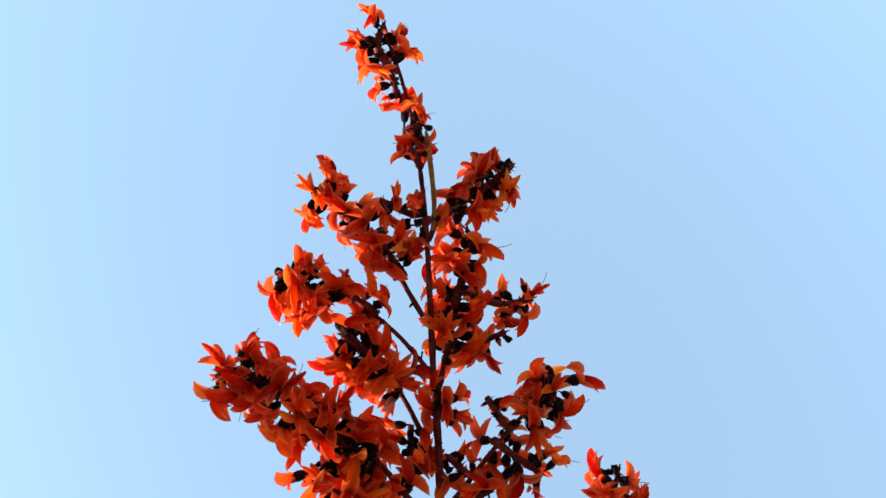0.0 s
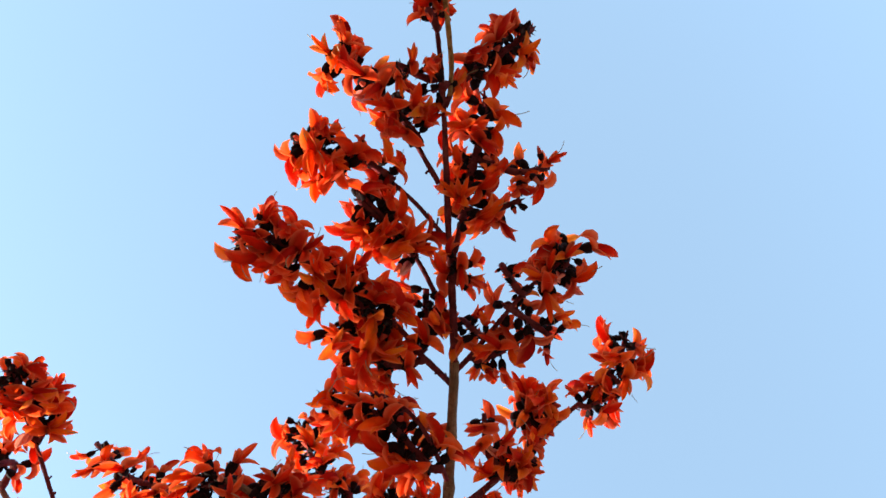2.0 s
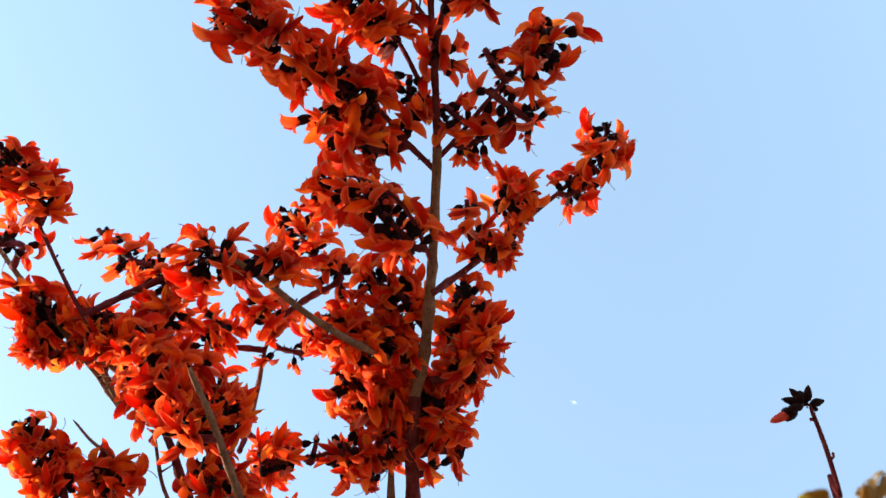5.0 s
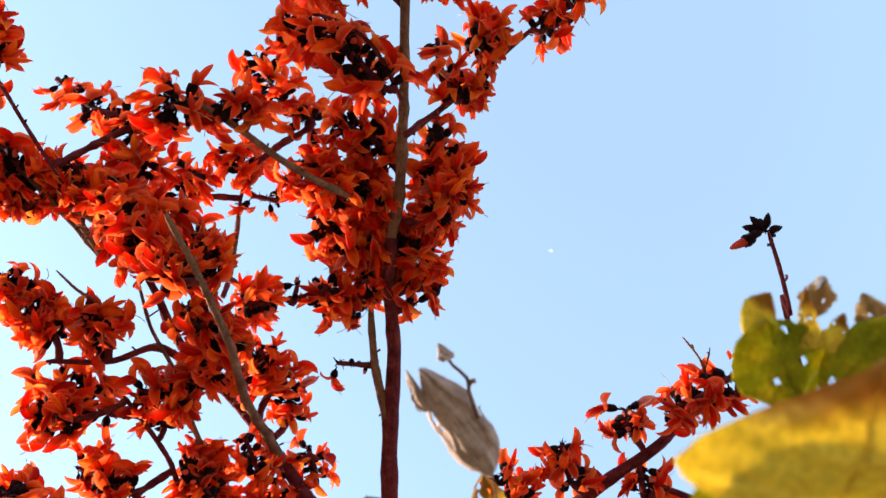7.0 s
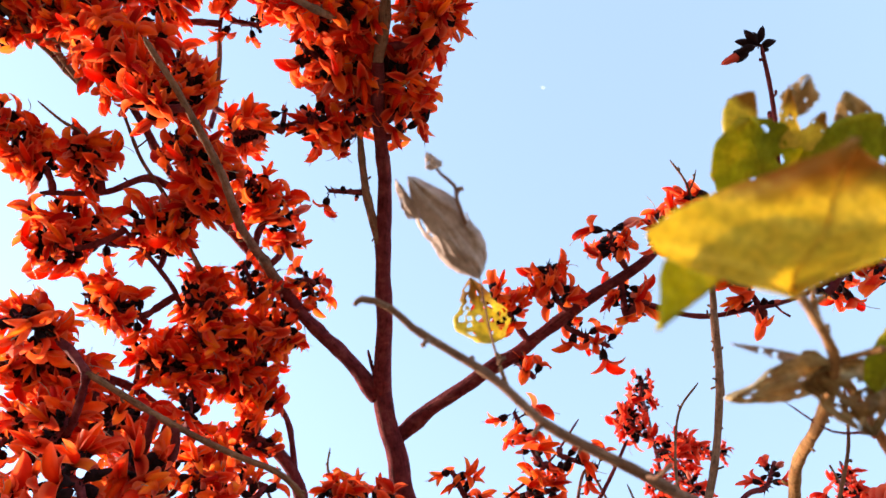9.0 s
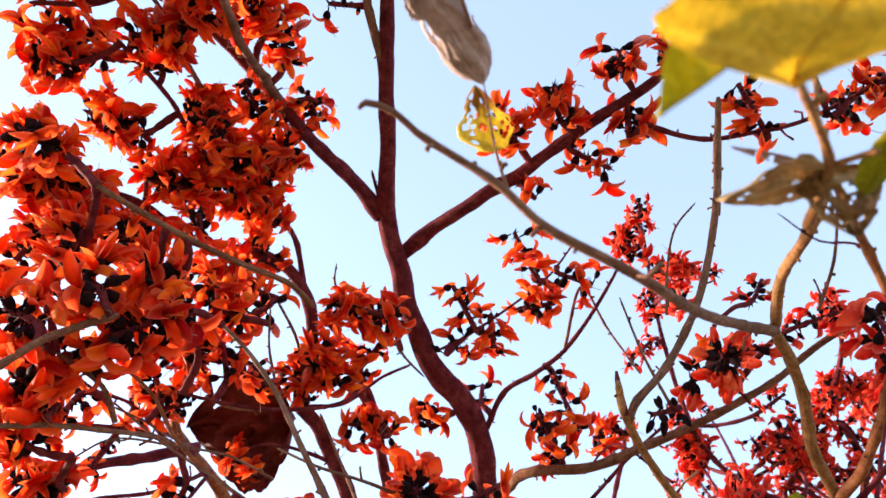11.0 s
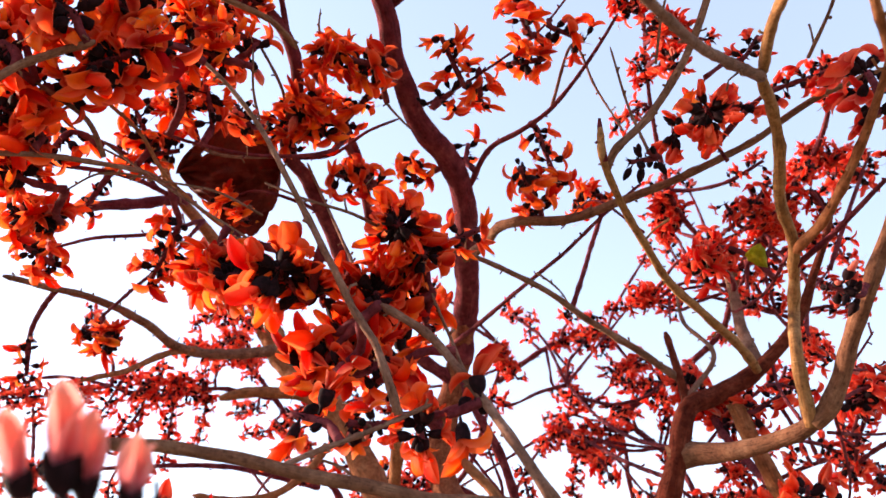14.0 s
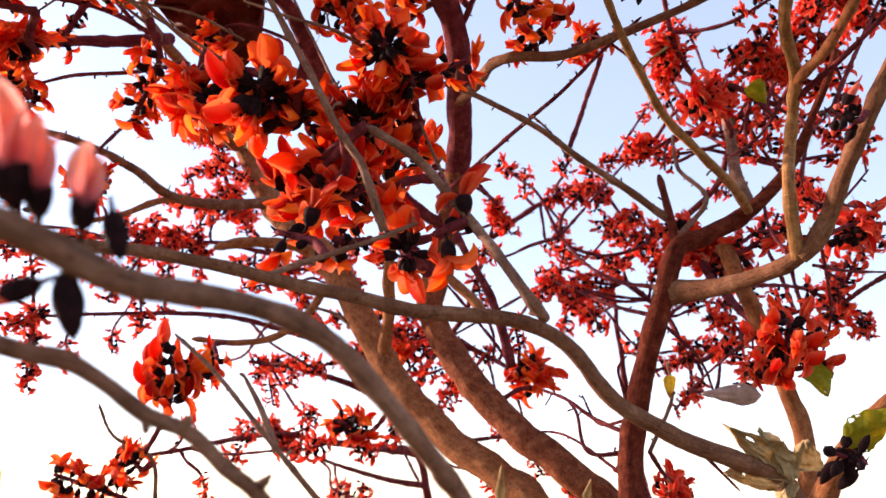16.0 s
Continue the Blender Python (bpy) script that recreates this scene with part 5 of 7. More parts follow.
# ---- leaves ----
leaf(second, (0.124, 0.096, 1.964), (0.146, 0.035, 1.985), (-0.072, -0.011, -0.013), LEAF_YELLOW, 'large yellow leaf with brown edge and insect holes', holes=0, torn=0.0, cup=0.05, curl=0.08, shape=0.78, wavy=0.35, peak=1.35, other=(0.055, -0.006, -0.005))
leaf(second, (0.106, 0.090, 1.980), (0.066, 0.096, 1.947), (-0.016, -0.018, 0.008), LEAF_GREEN, 'green leaf folded along its midrib', cup=0.1, shape=0.75, wavy=0.4, other=(0.006, 0.007, 0.016))
leaf(second, (0.196, 0.146, 2.122), (0.160, 0.078, 2.118), (-0.034, 0.003, -0.014), LEAF_GREEN, 'olive green leaf with bitten holes', holes=3, torn=0.05, cup=0.1, shape=1.25, wavy=0.5, other=(0.034, -0.006, 0.009))
leaf(second, (0.153, 0.091, 2.122), (0.167, 0.066, 2.126), (-0.008, -0.006, 0.003), LEAF_YELLOW, 'torn yellow-brown leaf', holes=0, torn=0.12, cup=0.1, shape=1.1, other=(0.008, 0.007, -0.005))
leaf(second, (0.203, 0.133, 2.119), (0.240, 0.079, 2.117), (-0.011, -0.013, 0.008), LEAF_GREEN, 'olive green leaf with bitten holes', holes=1, torn=0.08, cup=0.1, shape=0.9, wavy=0.6, other=(0.022, 0.012, -0.014))
leaf(second, (0.195, 0.102, 2.126), (0.192, 0.067, 2.137), (-0.007, 0.003, -0.002), LEAF_YELLOW, 'torn yellow-brown leaf', holes=2, torn=0.25, other=(0.009, 0.004, -0.002))
leaf(second, (0.199, 0.087, 2.136), (0.204, 0.062, 2.140), (-0.010, -0.004, 0.002), LEAF_BROWN, 'torn yellow-brown leaf', holes=2, torn=0.32, other=(0.014, -0.002, 0.001))
leaf(second, (0.205, 0.104, 2.125), (0.213, 0.081, 2.128), (-0.005, -0.004, 0.002), LEAF_YELLOW, 'torn yellow-brown leaf', holes=1, torn=0.25, other=(0.009, 0.003, -0.002))
leaf(second, (0.238, 0.098, 2.129), (0.226, 0.071, 2.134), (-0.011, -0.000, 0.001), LEAF_BROWN, 'torn yellow-brown leaf', holes=1, torn=0.2, other=(0.018, -0.001, 0.001))
leaf(second, (0.008, 0.207, 2.155), (-0.039, 0.135, 2.178), (-0.014, 0.011, -0.002), LEAF_DRY, 'dead grey-brown curled leaf', torn=0.15, cup=0.3, curl=0.1, shape=0.9, crumple=0.16, wavy=1.0, other=(0.019, -0.005, 0.008))
leaf(second, (-0.033, 0.164, 2.171), (-0.048, 0.136, 2.177), (-0.006, 0.003, -0.002), LEAF_DRY, 'dead grey-brown curled leaf', torn=0.2, cup=0.5, crumple=0.3, other=(0.003, -0.000, 0.000))
leaf(second, (-0.019, 0.130, 2.180), (-0.026, 0.121, 2.186), (-0.006, 0.003, -0.001), LEAF_DRY, 'dead grey-brown curled leaf', torn=0.2, cup=0.4, crumple=0.3, other=(0.005, -0.001, 0.001))
leaf(second, (0.019, 0.276, 2.167), (0.003, 0.227, 2.186), (-0.023, 0.003, -0.002), LEAF_YELLOW, 'lace-like yellow leaf eaten to its veins', holes=20, torn=0.2, other=(0.018, -0.003, 0.001))
leaf(second, (0.212, 0.208, 2.047), (0.143, 0.216, 2.030), (0.006, -0.014, 0.009), LEAF_TAN, 'brown shrivelled leaf full of holes', holes=4, torn=0.1, cup=0.35, curl=0.2, shape=1.1, crumple=0.25, other=(0.014, 0.025, 0.014))
leaf(second, (0.199, 0.205, 2.049), (0.149, 0.188, 2.048), (0.000, -0.001, 0.001), LEAF_DRY, 'brown shrivelled leaf full of holes', holes=2, torn=0.12, cup=0.6, curl=0.3, crumple=0.3, other=(-0.001, 0.005, -0.002))
leaf(second, (0.204, 0.208, 2.047), (0.225, 0.236, 2.017), (-0.016, 0.008, 0.001), LEAF_BROWN, 'brown shrivelled leaf full of holes', holes=18, torn=0.1, cup=0.3, curl=0.2, crumple=0.4, other=(0.041, 0.002, 0.016))
leaf(second, (0.228, 0.216, 2.033), (0.239, 0.162, 2.042), (-0.009, -0.004, 0.002), LEAF_GREEN, 'olive green leaf with bitten holes', cup=0.3)
leaf(palash, (-0.299, 1.013, 2.400), (-0.477, 1.007, 2.389), (-0.005, -0.058, 0.076), LEAF_DARK, 'big dark brown dead leaf with pinholes', holes=0, torn=0.03, cup=0.25, shape=0.72, crumple=0.3, other=(0.006, 0.058, -0.076))
leaf(palash, (-0.318, 1.050, 2.367), (-0.420, 1.073, 2.335), (0.011, -0.037, 0.048), LEAF_DARK, 'big dark brown dead leaf with pinholes', holes=0, torn=0.15, cup=0.3)
leaf(second, (0.548, 1.013, 1.675), (0.598, 0.966, 1.719), (-0.015, -0.008, 0.022), LEAF_GREEN, 'olive leaf with brown edge', torn=0.1, cup=0.3)
leaf(second, (0.491, 1.131, 1.760), (0.392, 1.110, 1.760), (-0.000, 0.005, -0.015), LEAF_DRY, 'dead grey-brown curled leaf', torn=0.2, cup=0.4)
leaf(second, (0.574, 1.114, 1.810), (0.585, 1.112, 1.756), (0.023, -0.001, 0.003), LEAF_GREEN, 'small green leaf', torn=0.1)
leaf(second, (0.376, 1.201, 1.803), (0.376, 1.214, 1.767), (0.011, 0.000, 0.000), LEAF_YELLOW, 'small yellow leaf')
leaf(second, (0.462, 0.937, 2.196), (0.487, 0.956, 2.172), (0.013, -0.006, 0.008), LEAF_GREEN, 'small green leaf')
leaf(second, (0.394, 0.860, 1.627), (0.316, 0.820, 1.680), (0.019, -0.007, 0.021), LEAF_TAN, 'shrivelled tan leaf', torn=0.0, cup=0.3, curl=0.3, holes=1, crumple=0.45, other=(-0.002, 0.025, -0.012))
leaf(second, (0.394, 0.860, 1.627), (0.350, 0.819, 1.684), (-0.015, 0.009, 0.006), LEAF_TAN, 'shrivelled tan leaf', torn=0.0, cup=0.3, curl=0.3, holes=1, crumple=0.45, other=(0.014, 0.001, -0.002))
leaf(second, (0.385, 0.860, 1.627), (0.307, 0.836, 1.635), (-0.000, 0.005, -0.015), LEAF_TAN, 'shrivelled tan leaf', torn=0.0, cup=0.3, curl=0.3, holes=1, crumple=0.45, other=(0.011, 0.017, 0.012))
leaf(second, (0.401, 0.856, 1.639), (0.403, 0.824, 1.670), (-0.010, -0.001, 0.003), LEAF_TAN, 'shrivelled tan leaf', torn=0.0, cup=0.3, curl=0.3, holes=1, crumple=0.45, other=(0.036, 0.023, -0.005))
leaf(second, (0.394, 0.860, 1.627), (0.375, 0.851, 1.594), (0.013, 0.000, -0.000), LEAF_TAN, 'shrivelled tan leaf', torn=0.0, cup=0.3, curl=0.3, holes=1, crumple=0.45, other=(-0.005, 0.022, -0.001))
leaf(palash, (0.055, 0.744, 1.597), (0.056, 0.719, 1.637), (-0.005, -0.000, 0.000), LEAF_BROWN, 'narrow young leaf', cup=0.5)
leaf(palash, (0.137, 0.744, 1.597), (0.141, 0.724, 1.624), (-0.004, -0.000, 0.000), LEAF_BROWN, 'narrow young leaf', cup=0.5)
leaf(palash, (-0.208, 0.351, 1.599), (-0.195, 0.334, 1.615), (0.004, 0.000, -0.001), LEAF_GREEN, 'small olive leaf', cup=0.3)

# ---- blossom ----
# crown sprays first: their share of dark buds is raised to deepen the shade
spray(palash, 17, [(-0.117, -0.739, 2.611), (-0.127, -0.717, 2.618), (-0.111, -0.684, 2.628)], 0.90, 0.25, False, True)
spray(palash, 9, [(-0.111, -0.681, 2.629), (-0.096, -0.633, 2.643)], 0.75, 0.60, False, True)
spray(palash, 9, [(-0.095, -0.604, 2.652), (-0.072, -0.609, 2.651)], 0.90, 0.25, False, True)
spray(palash, 2, [(-0.078, -0.560, 2.655)], 0.70, 0.13, False, True)
spray(palash, 37, [(-0.221, -0.535, 2.683), (-0.173, -0.501, 2.690), (-0.128, -0.453, 2.695), (-0.102, -0.416, 2.697)], 1.00, 0.47, True, True)
spray(palash, 27, [(-0.256, -0.410, 2.663), (-0.228, -0.400, 2.670), (-0.199, -0.368, 2.677)], 1.00, 0.25, True, True)
spray(palash, 12, [(-0.193, -0.406, 2.681), (-0.164, -0.384, 2.685), (-0.136, -0.364, 2.700)], 0.90, 0.52, True, True)
spray(palash, 37, [(-0.180, -0.337, 2.693), (-0.138, -0.298, 2.711), (-0.109, -0.265, 2.717)], 1.00, 0.25, True, True)
spray(palash, 30, [(0.052, -0.570, 2.705), (0.017, -0.542, 2.704), (-0.037, -0.503, 2.694)], 1.00, 0.47, True, True)
spray(palash, 5, [(-0.071, -0.484, 2.681)], 0.90, 0.13, False, True)
spray(palash, 6, [(-0.100, -0.499, 2.677)], 0.80, 0.25, False, True)
spray(palash, 42, [(-0.011, -0.480, 2.719), (-0.020, -0.429, 2.722), (-0.036, -0.367, 2.722), (-0.047, -0.313, 2.721)], 1.00, 0.42, True, True)
spray(palash, 11, [(0.071, -0.386, 2.732), (0.029, -0.378, 2.727)], 0.85, 0.42, True, True)
spray(palash, 7, [(-0.003, -0.329, 2.730)], 0.90, 0.25, True, True)
spray(palash, 9, [(-0.053, -0.260, 2.720), (-0.057, -0.231, 2.725)], 0.90, 0.25, False, True)
spray(palash, 82, [(-0.321, -0.281, 2.643), (-0.284, -0.283, 2.648), (-0.239, -0.251, 2.666), (-0.185, -0.209, 2.684), (-0.138, -0.177, 2.711)], 1.02, 0.32, True, True)
spray(palash, 32, [(-0.216, -0.174, 2.700), (-0.175, -0.138, 2.717), (-0.119, -0.122, 2.742)], 1.00, 0.25, True, True)
spray(palash, 12, [(-0.100, -0.173, 2.744)], 1.00, 0.25, False, True)
spray(palash, 25, [(0.097, -0.278, 2.731), (0.085, -0.245, 2.737), (0.055, -0.230, 2.738)], 1.00, 0.42, True, True)
spray(palash, 11, [(0.032, -0.186, 2.745)], 1.00, 0.25, True, True)
spray(palash, 11, [(0.008, -0.142, 2.752), (-0.029, -0.128, 2.758)], 0.90, 0.52, False, True)
spray(palash, 6, [(0.021, -0.231, 2.737)], 0.70, 0.60, False, True)
spray(palash, 6, [(-0.040, -0.173, 2.745)], 0.80, 0.60, False, True)
spray(palash, 29, [(0.205, -0.155, 2.921), (0.194, -0.110, 2.929), (0.203, -0.083, 2.929)], 1.05, 0.18, True)
spray(palash, 12, [(0.175, -0.065, 2.927), (0.138, -0.052, 2.915)], 1.00, 0.08, False)
spray(palash, 38, [(0.083, -0.057, 2.904), (0.038, -0.041, 2.891)], 1.05, 0.08, True)
spray(palash, 38, [(0.054, 0.020, 2.880), (0.027, 0.018, 2.869), (0.010, 0.043, 2.857)], 1.05, 0.08, True)
spray(palash, 7, [(-0.016, -0.015, 2.839)], 1.00, 0.08, False)
spray(palash, 84, [(-0.256, -0.079, 2.852), (-0.189, -0.064, 2.804), (-0.135, -0.035, 2.755), (-0.091, 0.010, 2.745)], 1.05, 0.15, False)
spray(palash, 52, [(-0.321, -0.025, 2.978), (-0.277, 0.047, 2.947), (-0.222, 0.076, 2.898)], 1.05, 0.15, False)
spray(palash, 88, [(-0.236, 0.123, 2.826), (-0.176, 0.163, 2.817), (-0.109, 0.196, 2.818)], 1.05, 0.08, False)
spray(palash, 60, [(-0.206, 0.248, 2.843), (-0.129, 0.265, 2.845), (-0.094, 0.274, 2.846)], 1.05, 0.08, False)
spray(palash, 52, [(-0.188, 0.068, 2.850), (-0.126, 0.090, 2.831), (-0.093, 0.132, 2.831)], 1.05, 0.08, False)
spray(palash, 96, [(-0.034, 0.082, 2.835), (-0.007, 0.142, 2.873), (-0.034, 0.220, 2.870), (-0.069, 0.273, 2.867)], 1.05, 0.08, False)
spray(palash, 23, [(-0.364, 0.014, 2.665), (-0.335, 0.014, 2.666)], 1.00, 0.08, True)
spray(palash, 21, [(-0.295, 0.009, 2.678), (-0.268, 0.039, 2.688)], 1.00, 0.18, False)
spray(palash, 26, [(-0.627, -0.002, 2.927), (-0.554, 0.043, 2.888), (-0.480, 0.058, 2.840)], 1.00, 0.21, False)
spray(palash, 56, [(-0.488, 0.066, 2.839), (-0.480, 0.126, 2.837), (-0.523, 0.155, 2.815)], 1.00, 0.08, False)
spray(palash, 28, [(-0.361, 0.122, 2.942), (-0.347, 0.178, 2.940)], 1.05, 0.08, False)
spray(palash, 5, [(-0.324, 0.206, 2.940)], 0.90, 0.08, False)
spray(palash, 24, [(-0.419, 0.147, 2.889), (-0.438, 0.183, 2.887)], 1.00, 0.08, False)
spray(palash, 52, [(-0.613, -0.124, 2.671), (-0.610, -0.094, 2.700), (-0.603, -0.045, 2.739)], 1.00, 0.08, True)
spray(palash, 9, [(-0.680, 0.007, 2.785)], 1.00, 0.08, False)
spray(palash, 77, [(-0.670, 0.075, 2.793), (-0.637, 0.116, 2.792), (-0.648, 0.180, 2.780)], 1.00, 0.08, False)
spray(palash, 28, [(-0.565, 0.113, 2.815), (-0.566, 0.164, 2.783)], 1.00, 0.08, False)
spray(palash, 46, [(-0.509, 0.205, 2.784), (-0.424, 0.182, 2.737), (-0.370, 0.247, 2.787)], 1.00, 0.08, False)
spray(palash, 87, [(-0.505, 0.147, 2.767), (-0.452, 0.180, 2.702), (-0.395, 0.209, 2.661), (-0.373, 0.238, 2.630)], 1.00, 0.08, True)
spray(palash, 24, [(-0.351, 0.205, 2.694), (-0.337, 0.250, 2.679)], 1.00, 0.08, False)
spray(palash, 77, [(-0.686, 0.276, 2.776), (-0.645, 0.326, 2.759), (-0.612, 0.368, 2.745)], 1.00, 0.08, False)
spray(palash, 46, [(-0.660, 0.450, 2.738), (-0.632, 0.457, 2.768), (-0.561, 0.502, 2.753)], 1.00, 0.08, False)
spray(palash, 18, [(-0.578, 0.344, 2.774), (-0.544, 0.387, 2.760)], 0.90, 0.30, False)
spray(palash, 70, [(-0.378, 0.301, 2.662), (-0.339, 0.369, 2.692), (-0.399, 0.439, 2.721), (-0.451, 0.445, 2.719)], 1.00, 0.08, False)
spray(palash, 38, [(-0.316, 0.415, 2.782), (-0.284, 0.500, 2.805), (-0.290, 0.555, 2.808)], 1.00, 0.08, False)
spray(palash, 24, [(-0.354, 0.361, 2.853), (-0.308, 0.362, 2.852)], 0.95, 0.08, False)
spray(palash, 35, [(-0.214, 0.320, 2.814), (-0.151, 0.352, 2.792)], 1.00, 0.08, False)
spray(palash, 77, [(-0.211, 0.208, 2.799), (-0.163, 0.248, 2.806), (-0.068, 0.267, 2.799), (-0.025, 0.313, 2.794)], 1.05, 0.08, False)
spray(palash, 74, [(-0.056, 0.160, 2.836), (-0.003, 0.161, 2.835), (-0.031, 0.210, 2.819)], 1.05, 0.08, False)
spray(palash, 63, [(-0.229, 0.128, 2.794), (-0.172, 0.165, 2.781), (-0.122, 0.157, 2.795)], 1.05, 0.08, False)
spray(palash, 35, [(-0.148, 0.306, 2.786), (-0.096, 0.303, 2.798), (-0.071, 0.346, 2.784)], 1.00, 0.08, False)
spray(palash, 7, [(-0.153, 0.431, 2.755)], 0.80, 0.80, False)
spray(palash, 28, [(-0.604, 0.579, 2.716), (-0.550, 0.589, 2.712)], 1.00, 0.08, False)
spray(palash, 42, [(-0.443, 0.584, 2.714), (-0.384, 0.601, 2.750)], 1.00, 0.08, False)
spray(palash, 18, [(-0.263, 0.619, 2.818), (-0.254, 0.687, 2.816)], 0.95, 0.08, False)
spray(palash, 18, [(-0.476, 0.463, 2.734), (-0.472, 0.530, 2.743)], 0.90, 0.36, False)
spray(palash, 28, [(-0.578, 0.467, 2.505), (-0.569, 0.517, 2.533)], 1.05, 0.08, False)
spray(palash, 77, [(-0.664, 0.580, 2.554), (-0.616, 0.608, 2.572), (-0.569, 0.659, 2.588)], 1.00, 0.08, False)
spray(palash, 112, [(-0.522, 0.683, 2.666), (-0.448, 0.701, 2.655), (-0.376, 0.747, 2.673), (-0.335, 0.796, 2.667)], 1.00, 0.08, False)
spray(palash, 52, [(-0.418, 0.662, 2.678), (-0.326, 0.680, 2.725)], 1.00, 0.08, False)
spray(palash, 24, [(-0.304, 0.663, 2.783), (-0.300, 0.726, 2.733)], 1.00, 0.08, False)
spray(palash, 38, [(-0.683, 0.722, 2.527), (-0.647, 0.686, 2.548), (-0.570, 0.689, 2.546)], 1.00, 0.08, False)
spray(palash, 29, [(0.061, 0.590, 2.684), (0.096, 0.637, 2.668)], 1.00, 0.21, True)
spray(palash, 26, [(0.153, 0.549, 2.697), (0.164, 0.596, 2.669)], 1.00, 0.21, True)
spray(palash, 12, [(0.204, 0.650, 2.647)], 1.00, 0.08, True)
spray(palash, 21, [(0.252, 0.501, 2.714), (0.260, 0.532, 2.695)], 1.00, 0.21, False)
spray(palash, 16, [(0.267, 0.571, 2.671), (0.273, 0.617, 2.643)], 1.00, 0.08, False)
spray(palash, 42, [(0.312, 0.498, 2.704), (0.358, 0.485, 2.712), (0.421, 0.457, 2.728)], 1.00, 0.18, False)
spray(palash, 5, [(0.108, 0.707, 2.637)], 0.90, 0.08, False)
spray(palash, 16, [(0.455, 0.574, 2.622)], 1.00, 0.08, False)
spray(palash, 14, [(0.575, 0.549, 2.613)], 1.00, 0.08, False)
spray(palash, 14, [(0.622, 0.509, 2.602)], 1.00, 0.08, False)
spray(palash, 16, [(0.118, 0.823, 2.574)], 1.00, 0.08, False)
spray(palash, 9, [(0.185, 0.838, 2.555)], 1.00, 0.08, False)
spray(palash, 14, [(0.103, 0.876, 2.520), (0.161, 0.870, 2.529)], 1.00, 0.08, False)
spray(palash, 14, [(0.010, 0.881, 2.512)], 0.90, 0.24, False)
spray(palash, 9, [(0.048, 0.896, 2.493)], 0.90, 0.08, False)
spray(palash, 7, [(-0.020, 0.922, 2.475)], 0.90, 0.08, False)
spray(palash, 13, [(-0.573, 0.594, 2.303), (-0.520, 0.591, 2.275)], 1.10, 0.24, False, True)
spray(palash, 14, [(-0.471, 0.557, 2.321), (-0.439, 0.562, 2.297)], 1.21, 0.08, False, True)
spray(palash, 14, [(-0.425, 0.607, 2.371), (-0.397, 0.635, 2.368)], 1.16, 0.08, False, True)
spray(palash, 23, [(-0.440, 0.618, 2.274), (-0.406, 0.625, 2.298), (-0.374, 0.639, 2.330)], 1.16, 0.08, False, True)
spray(palash, 38, [(-0.449, 0.788, 2.546), (-0.360, 0.824, 2.582)], 1.00, 0.08, False)
spray(palash, 25, [(-0.571, 0.669, 2.254), (-0.538, 0.716, 2.242)], 1.16, 0.08, False, True)
spray(palash, 35, [(-0.637, 0.851, 2.211), (-0.588, 0.886, 2.215)], 1.05, 0.08, False)
spray(palash, 21, [(-0.310, 0.771, 2.338), (-0.291, 0.778, 2.312)], 0.90, 0.80, False)
spray(palash, 49, [(-0.225, 0.825, 2.500), (-0.178, 0.832, 2.492), (-0.115, 0.859, 2.490)], 1.00, 0.08, False)
spray(palash, 52, [(-0.274, 0.914, 2.464), (-0.227, 0.929, 2.462), (-0.220, 0.961, 2.437)], 1.00, 0.08, False)
spray(palash, 16, [(-0.161, 0.940, 2.482)], 0.90, 0.08, False)
spray(palash, 16, [(-0.070, 1.053, 2.450), (-0.066, 1.087, 2.422)], 0.90, 0.24, False)
spray(palash, 24, [(-0.215, 1.025, 2.402), (-0.135, 1.041, 2.381)], 1.00, 0.08, False)
spray(palash, 7, [(0.032, 1.089, 2.486)], 0.90, 0.30, False)
spray(palash, 22, [(-0.204, 0.698, 2.038), (-0.215, 0.764, 2.062)], 1.28, 0.08, True, True, True)
spray(palash, 9, [(-0.168, 0.783, 2.047), (-0.171, 0.844, 2.060)], 1.20, 0.08, True, True, True)
spray(palash, 7, [(-0.286, 0.805, 2.091), (-0.285, 0.853, 2.108)], 1.15, 0.08, True, True, True)
spray(palash, 6, [(-0.204, 0.742, 2.047), (-0.178, 0.758, 2.025)], 1.16, 0.08, True, True)
spray(palash, 6, [(-0.327, 0.810, 2.104)], 1.16, 0.08, True, True)
spray(palash, 24, [(-0.071, 0.717, 2.109), (-0.068, 0.780, 2.140)], 1.15, 0.10, True, True, True)
spray(palash, 12, [(-0.040, 0.768, 2.098), (-0.042, 0.832, 2.126)], 1.10, 0.10, True, True, True)
spray(palash, 7, [(0.006, 0.880, 2.183)], 1.00, 0.08, True)
spray(palash, 14, [(-0.100, 0.792, 2.051), (-0.098, 0.853, 2.064)], 1.15, 0.08, True, True, True)
spray(palash, 10, [(-0.133, 0.799, 1.996), (-0.127, 0.861, 2.006)], 1.20, 0.08, True, True, True)
spray(palash, 10, [(-0.078, 0.855, 2.131), (-0.039, 0.860, 2.125)], 1.00, 0.08, False)
spray(palash, 20, [(-0.154, 0.788, 2.011), (-0.126, 0.795, 1.992), (-0.097, 0.788, 1.951), (-0.140, 0.772, 1.937)], 1.10, 0.09, True, True)
spray(palash, 11, [(-0.039, 0.758, 1.858), (-0.041, 0.808, 1.892)], 1.15, 0.15, True, True, True)
spray(palash, 3, [(0.013, 0.727, 1.884)], 1.21, 0.00, True, True)
spray(palash, 4, [(-0.155, 0.731, 1.872)], 1.21, 0.00, True, True)
spray(palash, 8, [(-0.115, 0.713, 1.863), (-0.085, 0.714, 1.860)], 0.88, 0.80, True, True)
